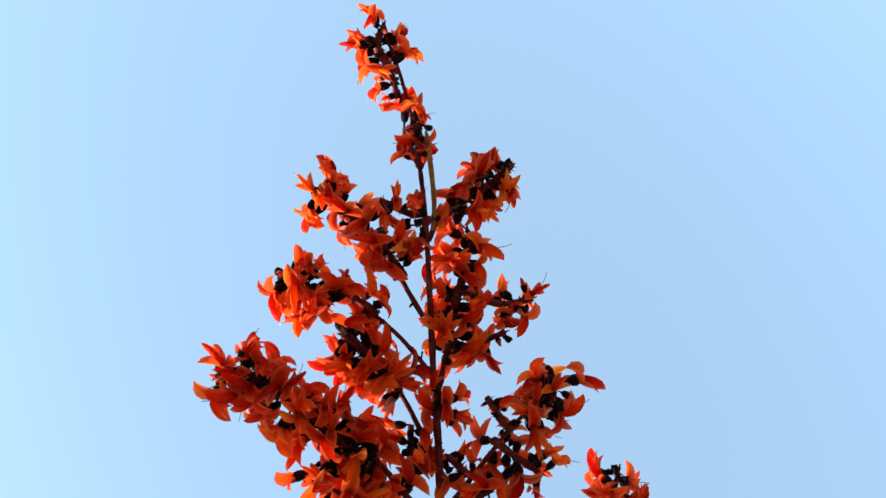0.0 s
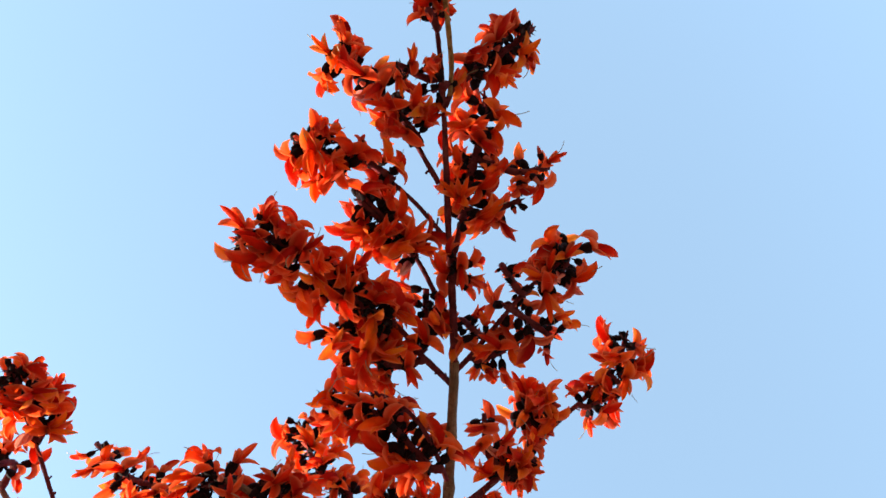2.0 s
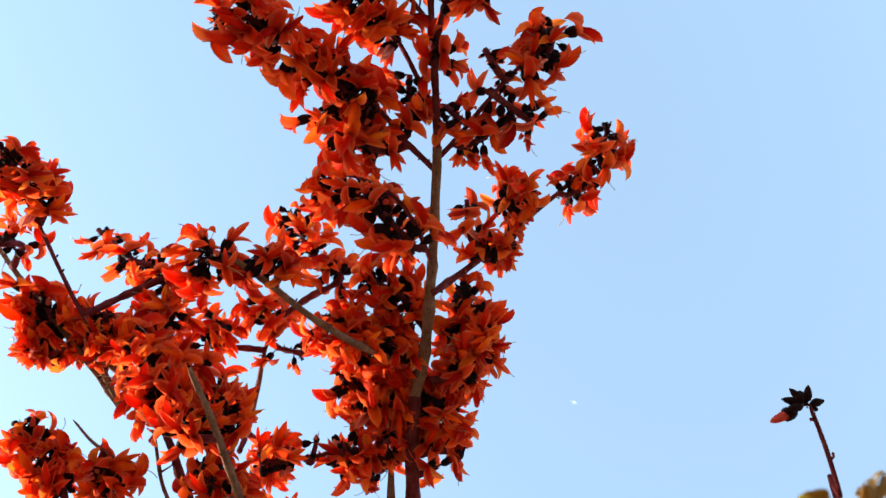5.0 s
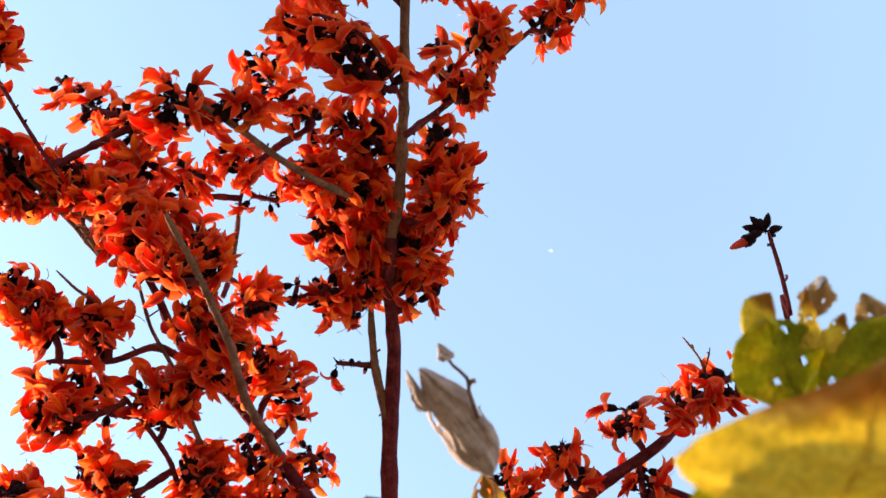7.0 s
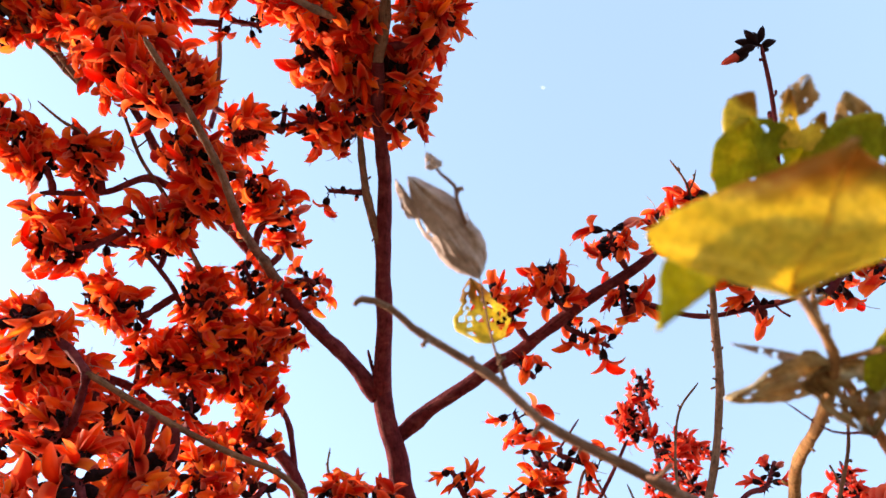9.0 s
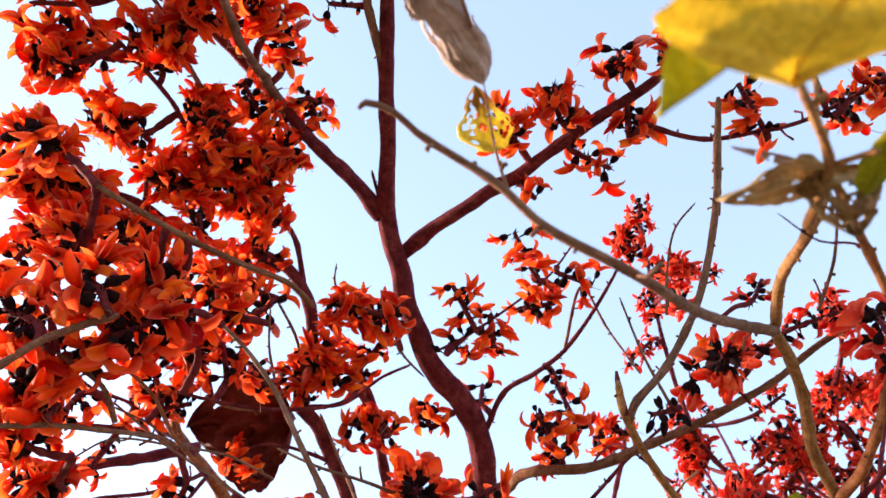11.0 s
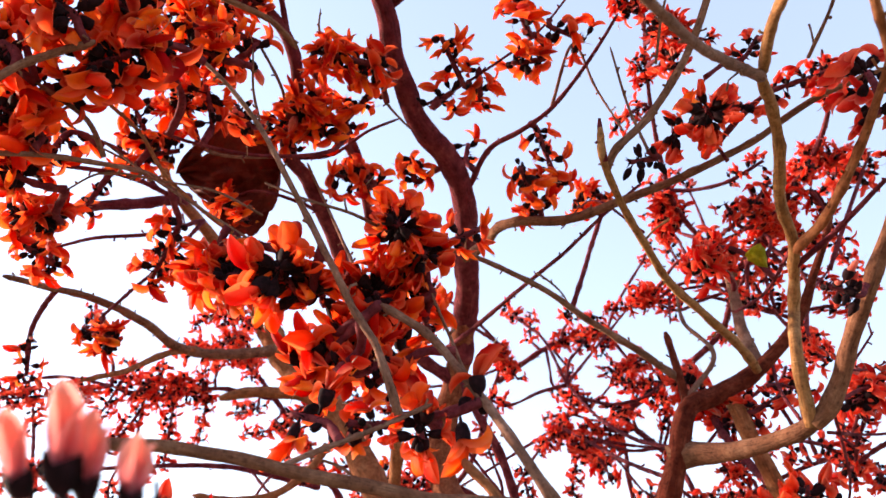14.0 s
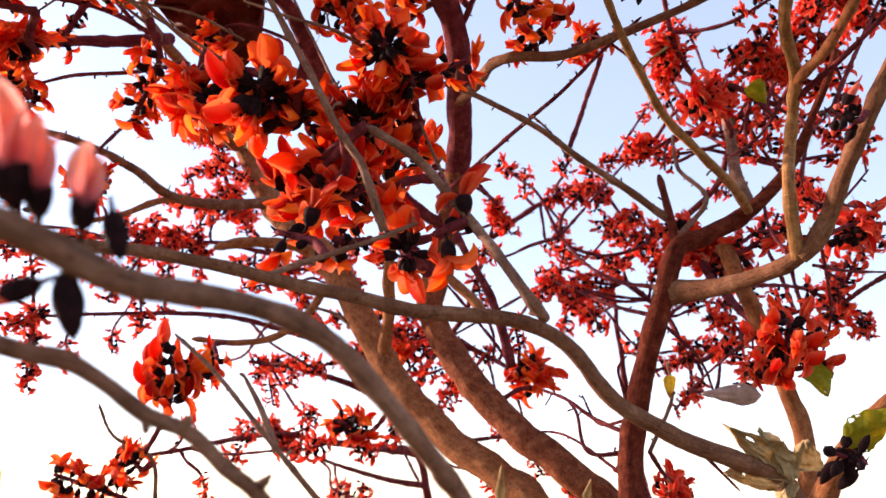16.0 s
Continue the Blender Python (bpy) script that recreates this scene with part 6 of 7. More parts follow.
spray(palash, 21, [(-0.466, 0.996, 2.238)], 1.00, 0.08, False)
spray(palash, 21, [(-0.550, 1.004, 2.425)], 0.95, 0.08, False)
spray(palash, 18, [(-0.599, 0.991, 2.358)], 0.70, 0.80, False)
spray(palash, 28, [(-0.692, 1.220, 2.187), (-0.630, 1.240, 2.161)], 1.00, 0.21, False)
spray(palash, 12, [(-0.808, 1.263, 2.162)], 0.80, 0.42, False)
spray(palash, 18, [(0.136, 0.973, 2.310)], 0.95, 0.08, False)
spray(palash, 19, [(0.166, 1.004, 2.435)], 0.90, 0.30, False)
spray(palash, 21, [(0.275, 1.313, 2.525), (0.337, 1.306, 2.535)], 1.00, 0.08, False)
spray(second, 22, [(0.351, 0.742, 2.308), (0.384, 0.813, 2.347)], 1.30, 0.08, True, True, True)
spray(second, 8, [(0.321, 0.800, 2.314), (0.355, 0.835, 2.351)], 1.20, 0.15, True, True, True)
spray(second, 8, [(0.429, 0.799, 2.365), (0.432, 0.844, 2.389)], 1.20, 0.15, True, True, True)
spray(second, 9, [(0.231, 0.734, 2.212), (0.272, 0.739, 2.224)], 0.80, 1.00, False)
spray(second, 14, [(0.504, 0.790, 2.391)], 0.80, 0.42, False)
spray(second, 6, [(0.439, 0.758, 2.431)], 0.85, 0.08, False)
spray(second, 7, [(0.505, 0.632, 2.269)], 1.10, 0.08, False, True)
spray(second, 7, [(0.518, 0.655, 2.238)], 1.10, 0.08, False, True)
spray(second, 13, [(0.459, 0.762, 2.046), (0.494, 0.762, 2.031)], 1.20, 0.80, True)
spray(far, 38, [(0.712, 1.003, 2.643), (0.749, 1.074, 2.600)], 0.86, 0.08, False)
spray(far, 136, [(0.620, 1.216, 2.493), (0.677, 1.266, 2.427), (0.714, 1.210, 2.501), (0.738, 1.175, 2.548), (0.843, 1.184, 2.538)], 0.86, 0.08, False)
spray(far, 52, [(0.444, 1.220, 2.485), (0.461, 1.294, 2.420)], 0.86, 0.08, False)
spray(far, 10, [(0.596, 1.254, 2.442)], 0.86, 0.08, False)
spray(far, 22, [(0.897, 1.403, 2.416)], 0.86, 0.08, False)
spray(far, 19, [(0.769, 1.331, 2.342)], 0.86, 0.08, False)
spray(far, 14, [(0.381, 0.975, 2.808)], 0.77, 0.30, False)
spray(far, 23, [(0.378, 1.056, 2.700), (0.401, 1.085, 2.663)], 0.77, 0.24, False)
spray(far, 16, [(0.473, 1.030, 2.737)], 0.77, 0.24, False)
spray(far, 14, [(0.377, 1.120, 2.616)], 0.77, 0.08, False)
spray(second, 33, [(0.499, 1.202, 2.343), (0.531, 1.223, 2.317)], 1.00, 0.08, False)
spray(far, 35, [(0.435, 1.494, 2.371), (0.474, 1.487, 2.381)], 0.86, 0.08, False)
spray(far, 35, [(0.134, 1.838, 2.402), (0.166, 1.864, 2.328)], 0.86, 0.08, False)
spray(far, 60, [(0.275, 1.840, 2.394), (0.415, 1.830, 2.424), (0.462, 1.838, 2.402)], 0.86, 0.08, False)
spray(far, 22, [(0.321, 1.827, 2.281)], 0.86, 0.08, False)
spray(far, 96, [(0.275, 1.911, 2.195), (0.337, 1.926, 2.151), (0.415, 1.947, 2.092)], 0.90, 0.08, False)
spray(far, 22, [(0.469, 1.781, 2.264)], 0.86, 0.08, False)
spray(far, 22, [(0.430, 1.710, 2.162)], 0.86, 0.08, False)
spray(second, 76, [(0.444, 1.305, 2.110), (0.528, 1.370, 2.074), (0.575, 1.319, 2.068)], 1.00, 0.08, False)
spray(far, 25, [(0.552, 1.691, 1.919)], 0.86, 0.08, False)
spray(second, 22, [(0.510, 1.043, 1.860), (0.525, 1.106, 1.804)], 1.15, 0.05, True, True, True)
spray(second, 12, [(0.503, 1.093, 1.841), (0.526, 1.140, 1.797)], 1.10, 0.05, True, True, True)
spray(second, 10, [(0.564, 1.087, 1.857), (0.570, 1.137, 1.805)], 1.10, 0.05, True, True, True)
spray(second, 20, [(0.481, 1.150, 1.799), (0.535, 1.127, 1.803)], 0.90, 0.36, True)
spray(far, 22, [(0.869, 1.545, 2.029)], 0.86, 0.08, False)
spray(far, 8, [(0.932, 1.566, 1.970)], 0.77, 0.08, False)
spray(second, 25, [(0.579, 0.984, 1.967), (0.649, 1.025, 2.000)], 1.00, 0.08, False)
spray(second, 7, [(0.512, 1.129, 2.006)], 1.00, 0.08, False)
spray(palash, 32, [(0.173, 1.512, 1.885), (0.197, 1.527, 1.840)], 1.10, 0.08, False)
spray(far, 25, [(-0.069, 1.979, 2.004)], 0.86, 0.08, False)
spray(far, 41, [(-0.615, 1.827, 2.431), (-0.567, 1.905, 2.361)], 0.86, 0.08, False)
spray(far, 19, [(-0.615, 1.801, 2.505)], 0.86, 0.08, False)
spray(far, 30, [(-0.725, 1.882, 2.276), (-0.792, 1.786, 2.250)], 0.77, 0.08, False)
spray(palash, 24, [(-0.512, 1.369, 1.867), (-0.529, 1.420, 1.785)], 1.40, 0.05, False, True, True)
spray(palash, 16, [(-0.469, 1.444, 1.866)], 1.00, 0.08, False)
spray(far, 41, [(-0.522, 1.989, 1.975), (-0.400, 2.094, 1.978)], 0.86, 0.08, False)
spray(far, 74, [(-0.539, 2.245, 1.850), (-0.488, 2.268, 1.786), (-0.436, 2.280, 1.753)], 0.90, 0.08, False)
spray(palash, 28, [(-0.230, 1.635, 1.776), (-0.173, 1.695, 1.757)], 1.10, 0.08, False)
spray(far, 16, [(-0.580, 2.160, 1.793)], 0.86, 0.08, False)
spray(far, 27, [(-0.879, 1.554, 2.006), (-0.967, 1.566, 1.970)], 0.86, 0.08, False)
spray(far, 16, [(-0.709, 1.655, 2.019)], 0.86, 0.08, False)
spray(far, 22, [(-0.247, 2.188, 2.012)], 0.86, 0.08, False)
spray(palash, 18, [(-0.625, 1.468, 1.709), (-0.592, 1.483, 1.667)], 0.90, 0.08, False)
spray(palash, 28, [(-0.719, 1.580, 1.633)], 1.10, 0.08, False)
spray(far, 12, [(-0.596, 1.893, 1.646)], 0.77, 0.08, False)
spray(far, 19, [(-0.316, 2.320, 1.640)], 0.95, 0.08, False)
spray(second, 25, [(0.377, 1.318, 1.623), (0.425, 1.321, 1.613)], 1.10, 0.08, False)
spray(far, 16, [(0.134, 2.101, 1.658)], 0.86, 0.08, False)
spray(far, 19, [(0.100, 1.939, 1.965)], 0.86, 0.08, False)
spray(far, 19, [(0.009, 2.015, 1.901)], 0.86, 0.08, False)
spray(far, 19, [(0.409, 1.820, 2.152)], 0.86, 0.08, False)
spray(far, 14, [(-0.917, 1.591, 1.900)], 0.86, 0.08, False)
spray(far, 16, [(0.150, 2.041, 1.828)], 0.77, 0.08, False)
spray(far, 19, [(0.585, 1.713, 1.856)], 0.69, 0.08, False)
spray(far, 19, [(0.499, 1.527, 2.381)], 0.77, 0.08, False)
spray(far, 16, [(0.433, 1.531, 2.369)], 0.77, 0.08, False)
spray(palash, 38, [(-0.706, 0.645, 2.648), (-0.653, 0.662, 2.626), (-0.591, 0.679, 2.604)], 1.00, 0.08, False)
spray(palash, 38, [(-0.548, 0.691, 2.706), (-0.482, 0.692, 2.705), (-0.424, 0.681, 2.720)], 1.00, 0.08, False)
spray(palash, 35, [(-0.615, 0.639, 2.492), (-0.532, 0.616, 2.440)], 1.00, 0.08, False)
spray(palash, 32, [(-0.380, 0.742, 2.707), (-0.312, 0.726, 2.746)], 1.00, 0.08, False)
spray(palash, 35, [(-0.547, 0.713, 2.561), (-0.487, 0.745, 2.569)], 1.00, 0.08, False)
spray(palash, 24, [(-0.364, 0.797, 2.652), (-0.325, 0.839, 2.596)], 0.90, 0.24, False)
spray(palash, 24, [(-0.388, 0.744, 2.439), (-0.337, 0.760, 2.418)], 1.00, 0.21, False)
spray(palash, 21, [(-0.459, 0.899, 2.481), (-0.457, 0.956, 2.489)], 0.90, 0.08, False)
spray(palash, 21, [(-0.308, 0.941, 2.461), (-0.272, 0.986, 2.419)], 0.90, 0.24, False)
spray(palash, 21, [(-0.622, 0.770, 2.235), (-0.591, 0.780, 2.222)], 1.00, 0.08, False)
spray(palash, 21, [(-0.651, 0.926, 2.195), (-0.635, 0.987, 2.197)], 0.80, 0.08, False)
spray(palash, 24, [(-0.404, 1.012, 2.333), (-0.356, 1.031, 2.309)], 0.90, 0.24, False)
spray(palash, 28, [(-0.646, 0.469, 2.703), (-0.577, 0.479, 2.697)], 1.00, 0.08, False)
spray(palash, 28, [(-0.467, 0.213, 2.717), (-0.413, 0.222, 2.688)], 1.00, 0.08, False)
spray(palash, 28, [(-0.592, 0.154, 2.812), (-0.536, 0.177, 2.797)], 1.00, 0.08, False)
spray(palash, 35, [(-0.404, 0.308, 2.717), (-0.348, 0.346, 2.694)], 1.00, 0.08, False)
spray(palash, 28, [(-0.500, 0.459, 2.744), (-0.409, 0.455, 2.710)], 1.00, 0.08, False)
spray(palash, 32, [(-0.341, 0.441, 2.812), (-0.305, 0.482, 2.787)], 1.00, 0.08, False)
spray(palash, 32, [(-0.535, 0.360, 2.745), (-0.569, 0.336, 2.760)], 1.00, 0.24, False)
spray(palash, 24, [(-0.360, 0.579, 2.787), (-0.329, 0.650, 2.767)], 1.00, 0.08, False)
spray(palash, 24, [(-0.560, 0.572, 2.675), (-0.498, 0.589, 2.664)], 1.00, 0.08, False)
spray(palash, 21, [(-0.426, 0.578, 2.706), (-0.391, 0.611, 2.686)], 1.00, 0.24, False)
spray(palash, 25, [(-0.276, 0.781, 2.070), (-0.324, 0.831, 2.104)], 1.10, 0.09, False, True)
spray(palash, 21, [(-0.114, 0.819, 2.064), (-0.065, 0.857, 2.099)], 1.10, 0.09, False, True)
spray(palash, 15, [(-0.155, 0.796, 1.962), (-0.187, 0.821, 1.956)], 1.10, 0.06, False, True)
spray(far, 35, [(-0.225, 1.926, 2.151), (-0.287, 1.900, 2.225)], 0.86, 0.08, False)
spray(far, 33, [(-0.567, 1.868, 2.467), (-0.490, 1.812, 2.475)], 0.86, 0.08, False)
spray(far, 27, [(-0.693, 1.781, 2.563), (-0.631, 1.786, 2.549)], 0.86, 0.08, False)
spray(far, 22, [(-0.138, 2.067, 2.055), (-0.089, 2.045, 2.117)], 0.86, 0.08, False)
spray(far, 27, [(-0.333, 2.176, 2.045), (-0.230, 2.211, 1.947)], 0.86, 0.08, False)
spray(far, 19, [(-0.752, 1.827, 2.281), (-0.691, 1.822, 2.295)], 0.86, 0.08, False)
spray(far, 22, [(0.486, 1.692, 2.215), (0.528, 1.706, 2.176)], 0.86, 0.08, False)
spray(far, 22, [(0.439, 1.771, 2.292), (0.513, 1.761, 2.320)], 0.86, 0.08, False)
spray(far, 19, [(0.618, 1.655, 2.019), (0.672, 1.664, 1.994)], 0.86, 0.08, False)
spray(far, 22, [(0.663, 1.288, 2.455), (0.661, 1.364, 2.392)], 0.86, 0.08, False)
spray(far, 19, [(0.452, 1.273, 2.499), (0.499, 1.285, 2.466)], 0.86, 0.08, False)
spray(far, 27, [(0.721, 1.296, 2.433), (0.698, 1.277, 2.488)], 0.86, 0.08, False)
spray(far, 22, [(0.885, 1.253, 2.554), (0.827, 1.253, 2.554)], 0.86, 0.08, False)
spray(second, 25, [(0.509, 1.214, 2.367), (0.542, 1.228, 2.326)], 1.00, 0.08, False)
spray(far, 19, [(0.757, 1.371, 2.223), (0.721, 1.398, 2.146)], 0.77, 0.08, False)
spray(second, 16, [(0.509, 1.334, 2.027), (0.575, 1.330, 2.037)], 1.00, 0.08, False)
spray(second, 13, [(0.520, 1.005, 1.668), (0.559, 1.000, 1.653)], 1.40, 1.00, True)
spray(far, 25, [(-1.030, 1.604, 2.193)], 0.86, 0.08, False)
spray(far, 25, [(-0.951, 1.611, 2.181)], 0.86, 0.08, False)
spray(far, 22, [(-0.858, 1.605, 2.192)], 0.86, 0.08, False)
spray(far, 25, [(-0.837, 1.708, 2.212)], 0.86, 0.08, False)
spray(far, 25, [(-0.794, 1.799, 2.255)], 0.86, 0.08, False)
spray(far, 27, [(-0.757, 1.896, 2.287)], 0.86, 0.08, False)
spray(far, 25, [(-0.679, 1.896, 2.287)], 0.86, 0.08, False)
spray(far, 27, [(-0.795, 1.739, 2.156)], 0.86, 0.08, False)
spray(far, 30, [(-0.735, 1.842, 2.177)], 0.86, 0.08, False)
spray(far, 27, [(-0.679, 1.930, 2.225)], 0.86, 0.08, False)
spray(far, 25, [(-0.581, 2.021, 2.268)], 0.86, 0.08, False)
spray(far, 22, [(-0.516, 2.049, 2.217)], 0.86, 0.08, False)
spray(far, 22, [(-0.450, 2.033, 2.246)], 0.86, 0.08, False)
spray(far, 22, [(-0.418, 2.073, 2.174)], 0.86, 0.08, False)
spray(far, 22, [(-0.639, 1.794, 2.471)], 0.86, 0.08, False)
spray(far, 22, [(-0.585, 1.828, 2.409)], 0.86, 0.08, False)
spray(far, 19, [(-0.647, 1.850, 2.368)], 0.86, 0.08, False)
spray(far, 19, [(-0.564, 1.953, 2.389)], 0.86, 0.08, False)
spray(far, 16, [(-0.978, 1.637, 2.135)], 0.86, 0.08, False)
spray(far, 16, [(-1.031, 1.662, 2.088)], 0.86, 0.08, False)
spray(palash, 17, [(-0.639, 0.651, 2.458)], 1.00, 0.13, False)
spray(palash, 17, [(-0.545, 0.620, 2.390)], 1.00, 0.13, False)
spray(palash, 17, [(-0.590, 0.638, 2.326)], 1.00, 0.13, False)
spray(palash, 17, [(-0.556, 0.703, 2.300)], 1.00, 0.13, False)
spray(palash, 17, [(-0.447, 0.648, 2.391)], 1.00, 0.13, False)
spray(palash, 17, [(-0.480, 0.661, 2.302)], 1.00, 0.13, False)
spray(palash, 15, [(-0.631, 0.749, 2.278)], 1.00, 0.13, False)
spray(palash, 15, [(-0.422, 0.750, 2.428)], 1.00, 0.13, False)
spray(palash, 17, [(-0.359, 0.765, 2.486)], 1.00, 0.13, False)
spray(palash, 15, [(-0.598, 0.844, 2.322)], 1.00, 0.13, False)
spray(palash, 17, [(-0.649, 0.611, 2.576)], 1.00, 0.13, False)
spray(palash, 17, [(-0.573, 0.647, 2.537)], 1.00, 0.13, False)
spray(palash, 17, [(-0.505, 0.667, 2.517)], 1.00, 0.13, False)
spray(palash, 15, [(-0.436, 0.736, 2.590)], 1.00, 0.13, False)
spray(palash, 15, [(-0.337, 0.828, 2.492)], 1.00, 0.13, False)
spray(palash, 12, [(-0.396, 0.883, 2.431)], 1.00, 0.13, False)
spray(palash, 15, [(-0.529, 0.946, 2.435)], 1.00, 0.13, False)
spray(palash, 12, [(-0.450, 0.922, 2.462)], 1.00, 0.13, False)
spray(far, 19, [(-0.685, 1.834, 2.388)], 0.86, 0.08, False)
spray(far, 19, [(-0.576, 1.847, 2.359)], 0.86, 0.08, False)
spray(far, 19, [(-0.375, 1.994, 2.276)], 0.86, 0.08, False)
spray(far, 16, [(-0.758, 1.687, 2.228)], 0.86, 0.08, False)
spray(far, 16, [(-0.681, 1.791, 2.241)], 0.86, 0.08, False)
spray(far, 19, [(-0.309, 2.008, 2.246)], 0.86, 0.08, False)
spray(far, 19, [(-0.256, 2.203, 2.056)], 0.86, 0.08, False)
spray(far, 16, [(-0.113, 2.102, 2.036)], 0.86, 0.08, False)
spray(far, 16, [(-0.048, 2.089, 2.065)], 0.86, 0.08, False)
spray(far, 16, [(0.048, 2.033, 1.944)], 0.86, 0.08, False)
spray(far, 16, [(0.158, 1.854, 2.342)], 0.86, 0.08, False)
spray(far, 16, [(-0.523, 2.129, 1.977)], 0.86, 0.08, False)
spray(far, 16, [(-0.441, 2.075, 2.097)], 0.86, 0.08, False)
spray(far, 19, [(0.321, 1.838, 2.254)], 0.86, 0.08, False)
spray(far, 19, [(0.401, 1.840, 2.130)], 0.86, 0.08, False)
spray(far, 19, [(0.327, 1.870, 2.062)], 0.86, 0.08, False)
spray(far, 19, [(0.253, 1.840, 2.130)], 0.86, 0.08, False)
spray(far, 16, [(0.479, 1.685, 2.231)], 0.86, 0.08, False)
spray(far, 16, [(0.535, 1.719, 2.154)], 0.86, 0.08, False)
spray(far, 16, [(0.597, 1.699, 1.954)], 0.86, 0.08, False)
spray(far, 16, [(0.636, 1.599, 1.934)], 0.86, 0.08, False)
spray(far, 16, [(0.548, 1.754, 2.077)], 0.86, 0.08, False)
spray(far, 14, [(0.654, 1.512, 1.882)], 0.86, 0.08, False)
spray(far, 16, [(0.861, 1.547, 2.047)], 0.86, 0.08, False)
spray(far, 14, [(0.842, 1.402, 2.127)], 0.86, 0.08, False)
spray(far, 16, [(0.737, 1.363, 2.213)], 0.86, 0.08, False)
spray(palash, 35, [(-0.184, 1.850, 2.068), (-0.125, 1.890, 1.956)], 1.00, 0.08, False)
spray(far, 19, [(-0.085, 1.615, 2.131)], 0.86, 0.08, False)
spray(far, 16, [(-0.125, 1.598, 2.181)], 0.86, 0.08, False)
spray(far, 16, [(-0.033, 1.585, 2.366)], 0.86, 0.08, False)
spray(far, 16, [(-0.053, 1.563, 2.430)], 0.86, 0.08, False)
spray(far, 19, [(-0.350, 1.900, 2.225)], 0.86, 0.08, False)
spray(far, 19, [(-0.443, 1.916, 2.181)], 0.86, 0.08, False)
spray(far, 19, [(-0.272, 1.947, 2.092)], 0.86, 0.08, False)
spray(far, 16, [(-0.095, 1.865, 2.026)], 0.86, 0.08, False)
spray(palash, 9, [(-0.129, 0.840, 2.075), (-0.077, 0.848, 2.051)], 1.10, 0.06, False, True)
spray(palash, 15, [(-0.066, 0.911, 2.023), (-0.096, 0.850, 1.955)], 1.10, 0.06, False, True)
spray(palash, 11, [(-0.157, 0.818, 1.987), (-0.168, 0.809, 1.953)], 1.10, 0.06, False, True)
spray(palash, 21, [(-0.052, 0.935, 2.106), (-0.036, 0.948, 2.067)], 1.00, 0.09, False)
spray(second, 8, [(0.523, 1.480, 2.663)], 0.95, 0.10, False)
spray(far, 10, [(0.551, 1.569, 2.621)], 0.82, 0.10, False)
spray(far, 11, [(0.633, 1.592, 2.765)], 0.82, 0.10, False)
spray(second, 12, [(0.621, 1.719, 2.616)], 0.95, 0.10, False)
spray(far, 8, [(0.561, 1.787, 2.636)], 0.82, 0.10, False)
spray(far, 10, [(0.567, 1.126, 2.466)], 0.82, 0.10, False)
spray(second, 11, [(0.618, 1.195, 2.450)], 0.95, 0.10, False)
spray(far, 12, [(0.637, 1.261, 2.443)], 0.82, 0.10, False)
spray(far, 8, [(0.698, 1.319, 2.459)], 0.82, 0.10, False)
spray(second, 10, [(0.725, 1.397, 2.419)], 0.95, 0.10, False)
spray(far, 11, [(0.603, 1.198, 2.260)], 0.82, 0.10, False)
spray(far, 12, [(0.712, 1.178, 2.498)], 0.82, 0.10, False)
spray(second, 8, [(0.776, 1.245, 2.487)], 0.95, 0.10, False)
spray(far, 10, [(0.842, 1.285, 2.555)], 0.82, 0.10, False)
spray(far, 11, [(0.910, 1.330, 2.607)], 0.82, 0.10, False)
spray(second, 12, [(0.803, 1.126, 2.466)], 0.95, 0.10, False)
spray(far, 8, [(0.763, 1.209, 2.409)], 0.82, 0.10, False)
spray(far, 10, [(0.723, 1.270, 2.418)], 0.82, 0.10, False)
spray(second, 11, [(0.766, 1.331, 2.426)], 0.95, 0.10, False)
spray(far, 12, [(0.775, 1.449, 2.270)], 0.82, 0.10, False)
spray(far, 8, [(0.682, 1.237, 2.152)], 0.82, 0.10, False)
spray(second, 10, [(0.643, 1.319, 2.099)], 0.95, 0.10, False)
spray(far, 11, [(0.617, 1.320, 2.276)], 0.82, 0.10, False)
spray(far, 12, [(0.628, 1.358, 2.348)], 0.82, 0.10, False)
spray(second, 8, [(0.542, 1.826, 2.524)], 0.95, 0.10, False)
spray(far, 10, [(0.547, 1.569, 2.412)], 0.82, 0.10, False)
spray(far, 11, [(0.372, 1.659, 2.367)], 0.82, 0.10, False)
spray(second, 12, [(0.353, 1.734, 2.364)], 0.95, 0.10, False)
spray(far, 8, [(0.427, 1.804, 2.377)], 0.82, 0.10, False)
spray(far, 10, [(0.498, 1.890, 2.343)], 0.82, 0.10, False)
spray(second, 11, [(0.499, 1.640, 2.211)], 0.95, 0.10, False)
spray(far, 12, [(0.601, 1.695, 2.266)], 0.82, 0.10, False)
spray(far, 8, [(0.717, 1.731, 2.373)], 0.82, 0.10, False)
spray(second, 10, [(0.821, 1.376, 2.297)], 0.95, 0.10, False)
spray(far, 11, [(0.309, 1.934, 2.221)], 0.82, 0.10, False)
spray(far, 12, [(0.321, 1.685, 2.084)], 0.82, 0.10, False)
spray(second, 8, [(0.381, 1.774, 2.041)], 0.95, 0.10, False)
spray(far, 10, [(0.269, 1.817, 2.132)], 0.82, 0.10, False)
spray(far, 11, [(0.432, 1.894, 2.123)], 0.82, 0.10, False)
spray(second, 12, [(0.499, 1.892, 2.339)], 0.95, 0.10, False)
spray(far, 8, [(0.674, 1.661, 2.152)], 0.82, 0.10, False)
spray(far, 10, [(0.635, 1.765, 2.067)], 0.82, 0.10, False)
spray(second, 11, [(0.719, 1.830, 2.095)], 0.95, 0.10, False)
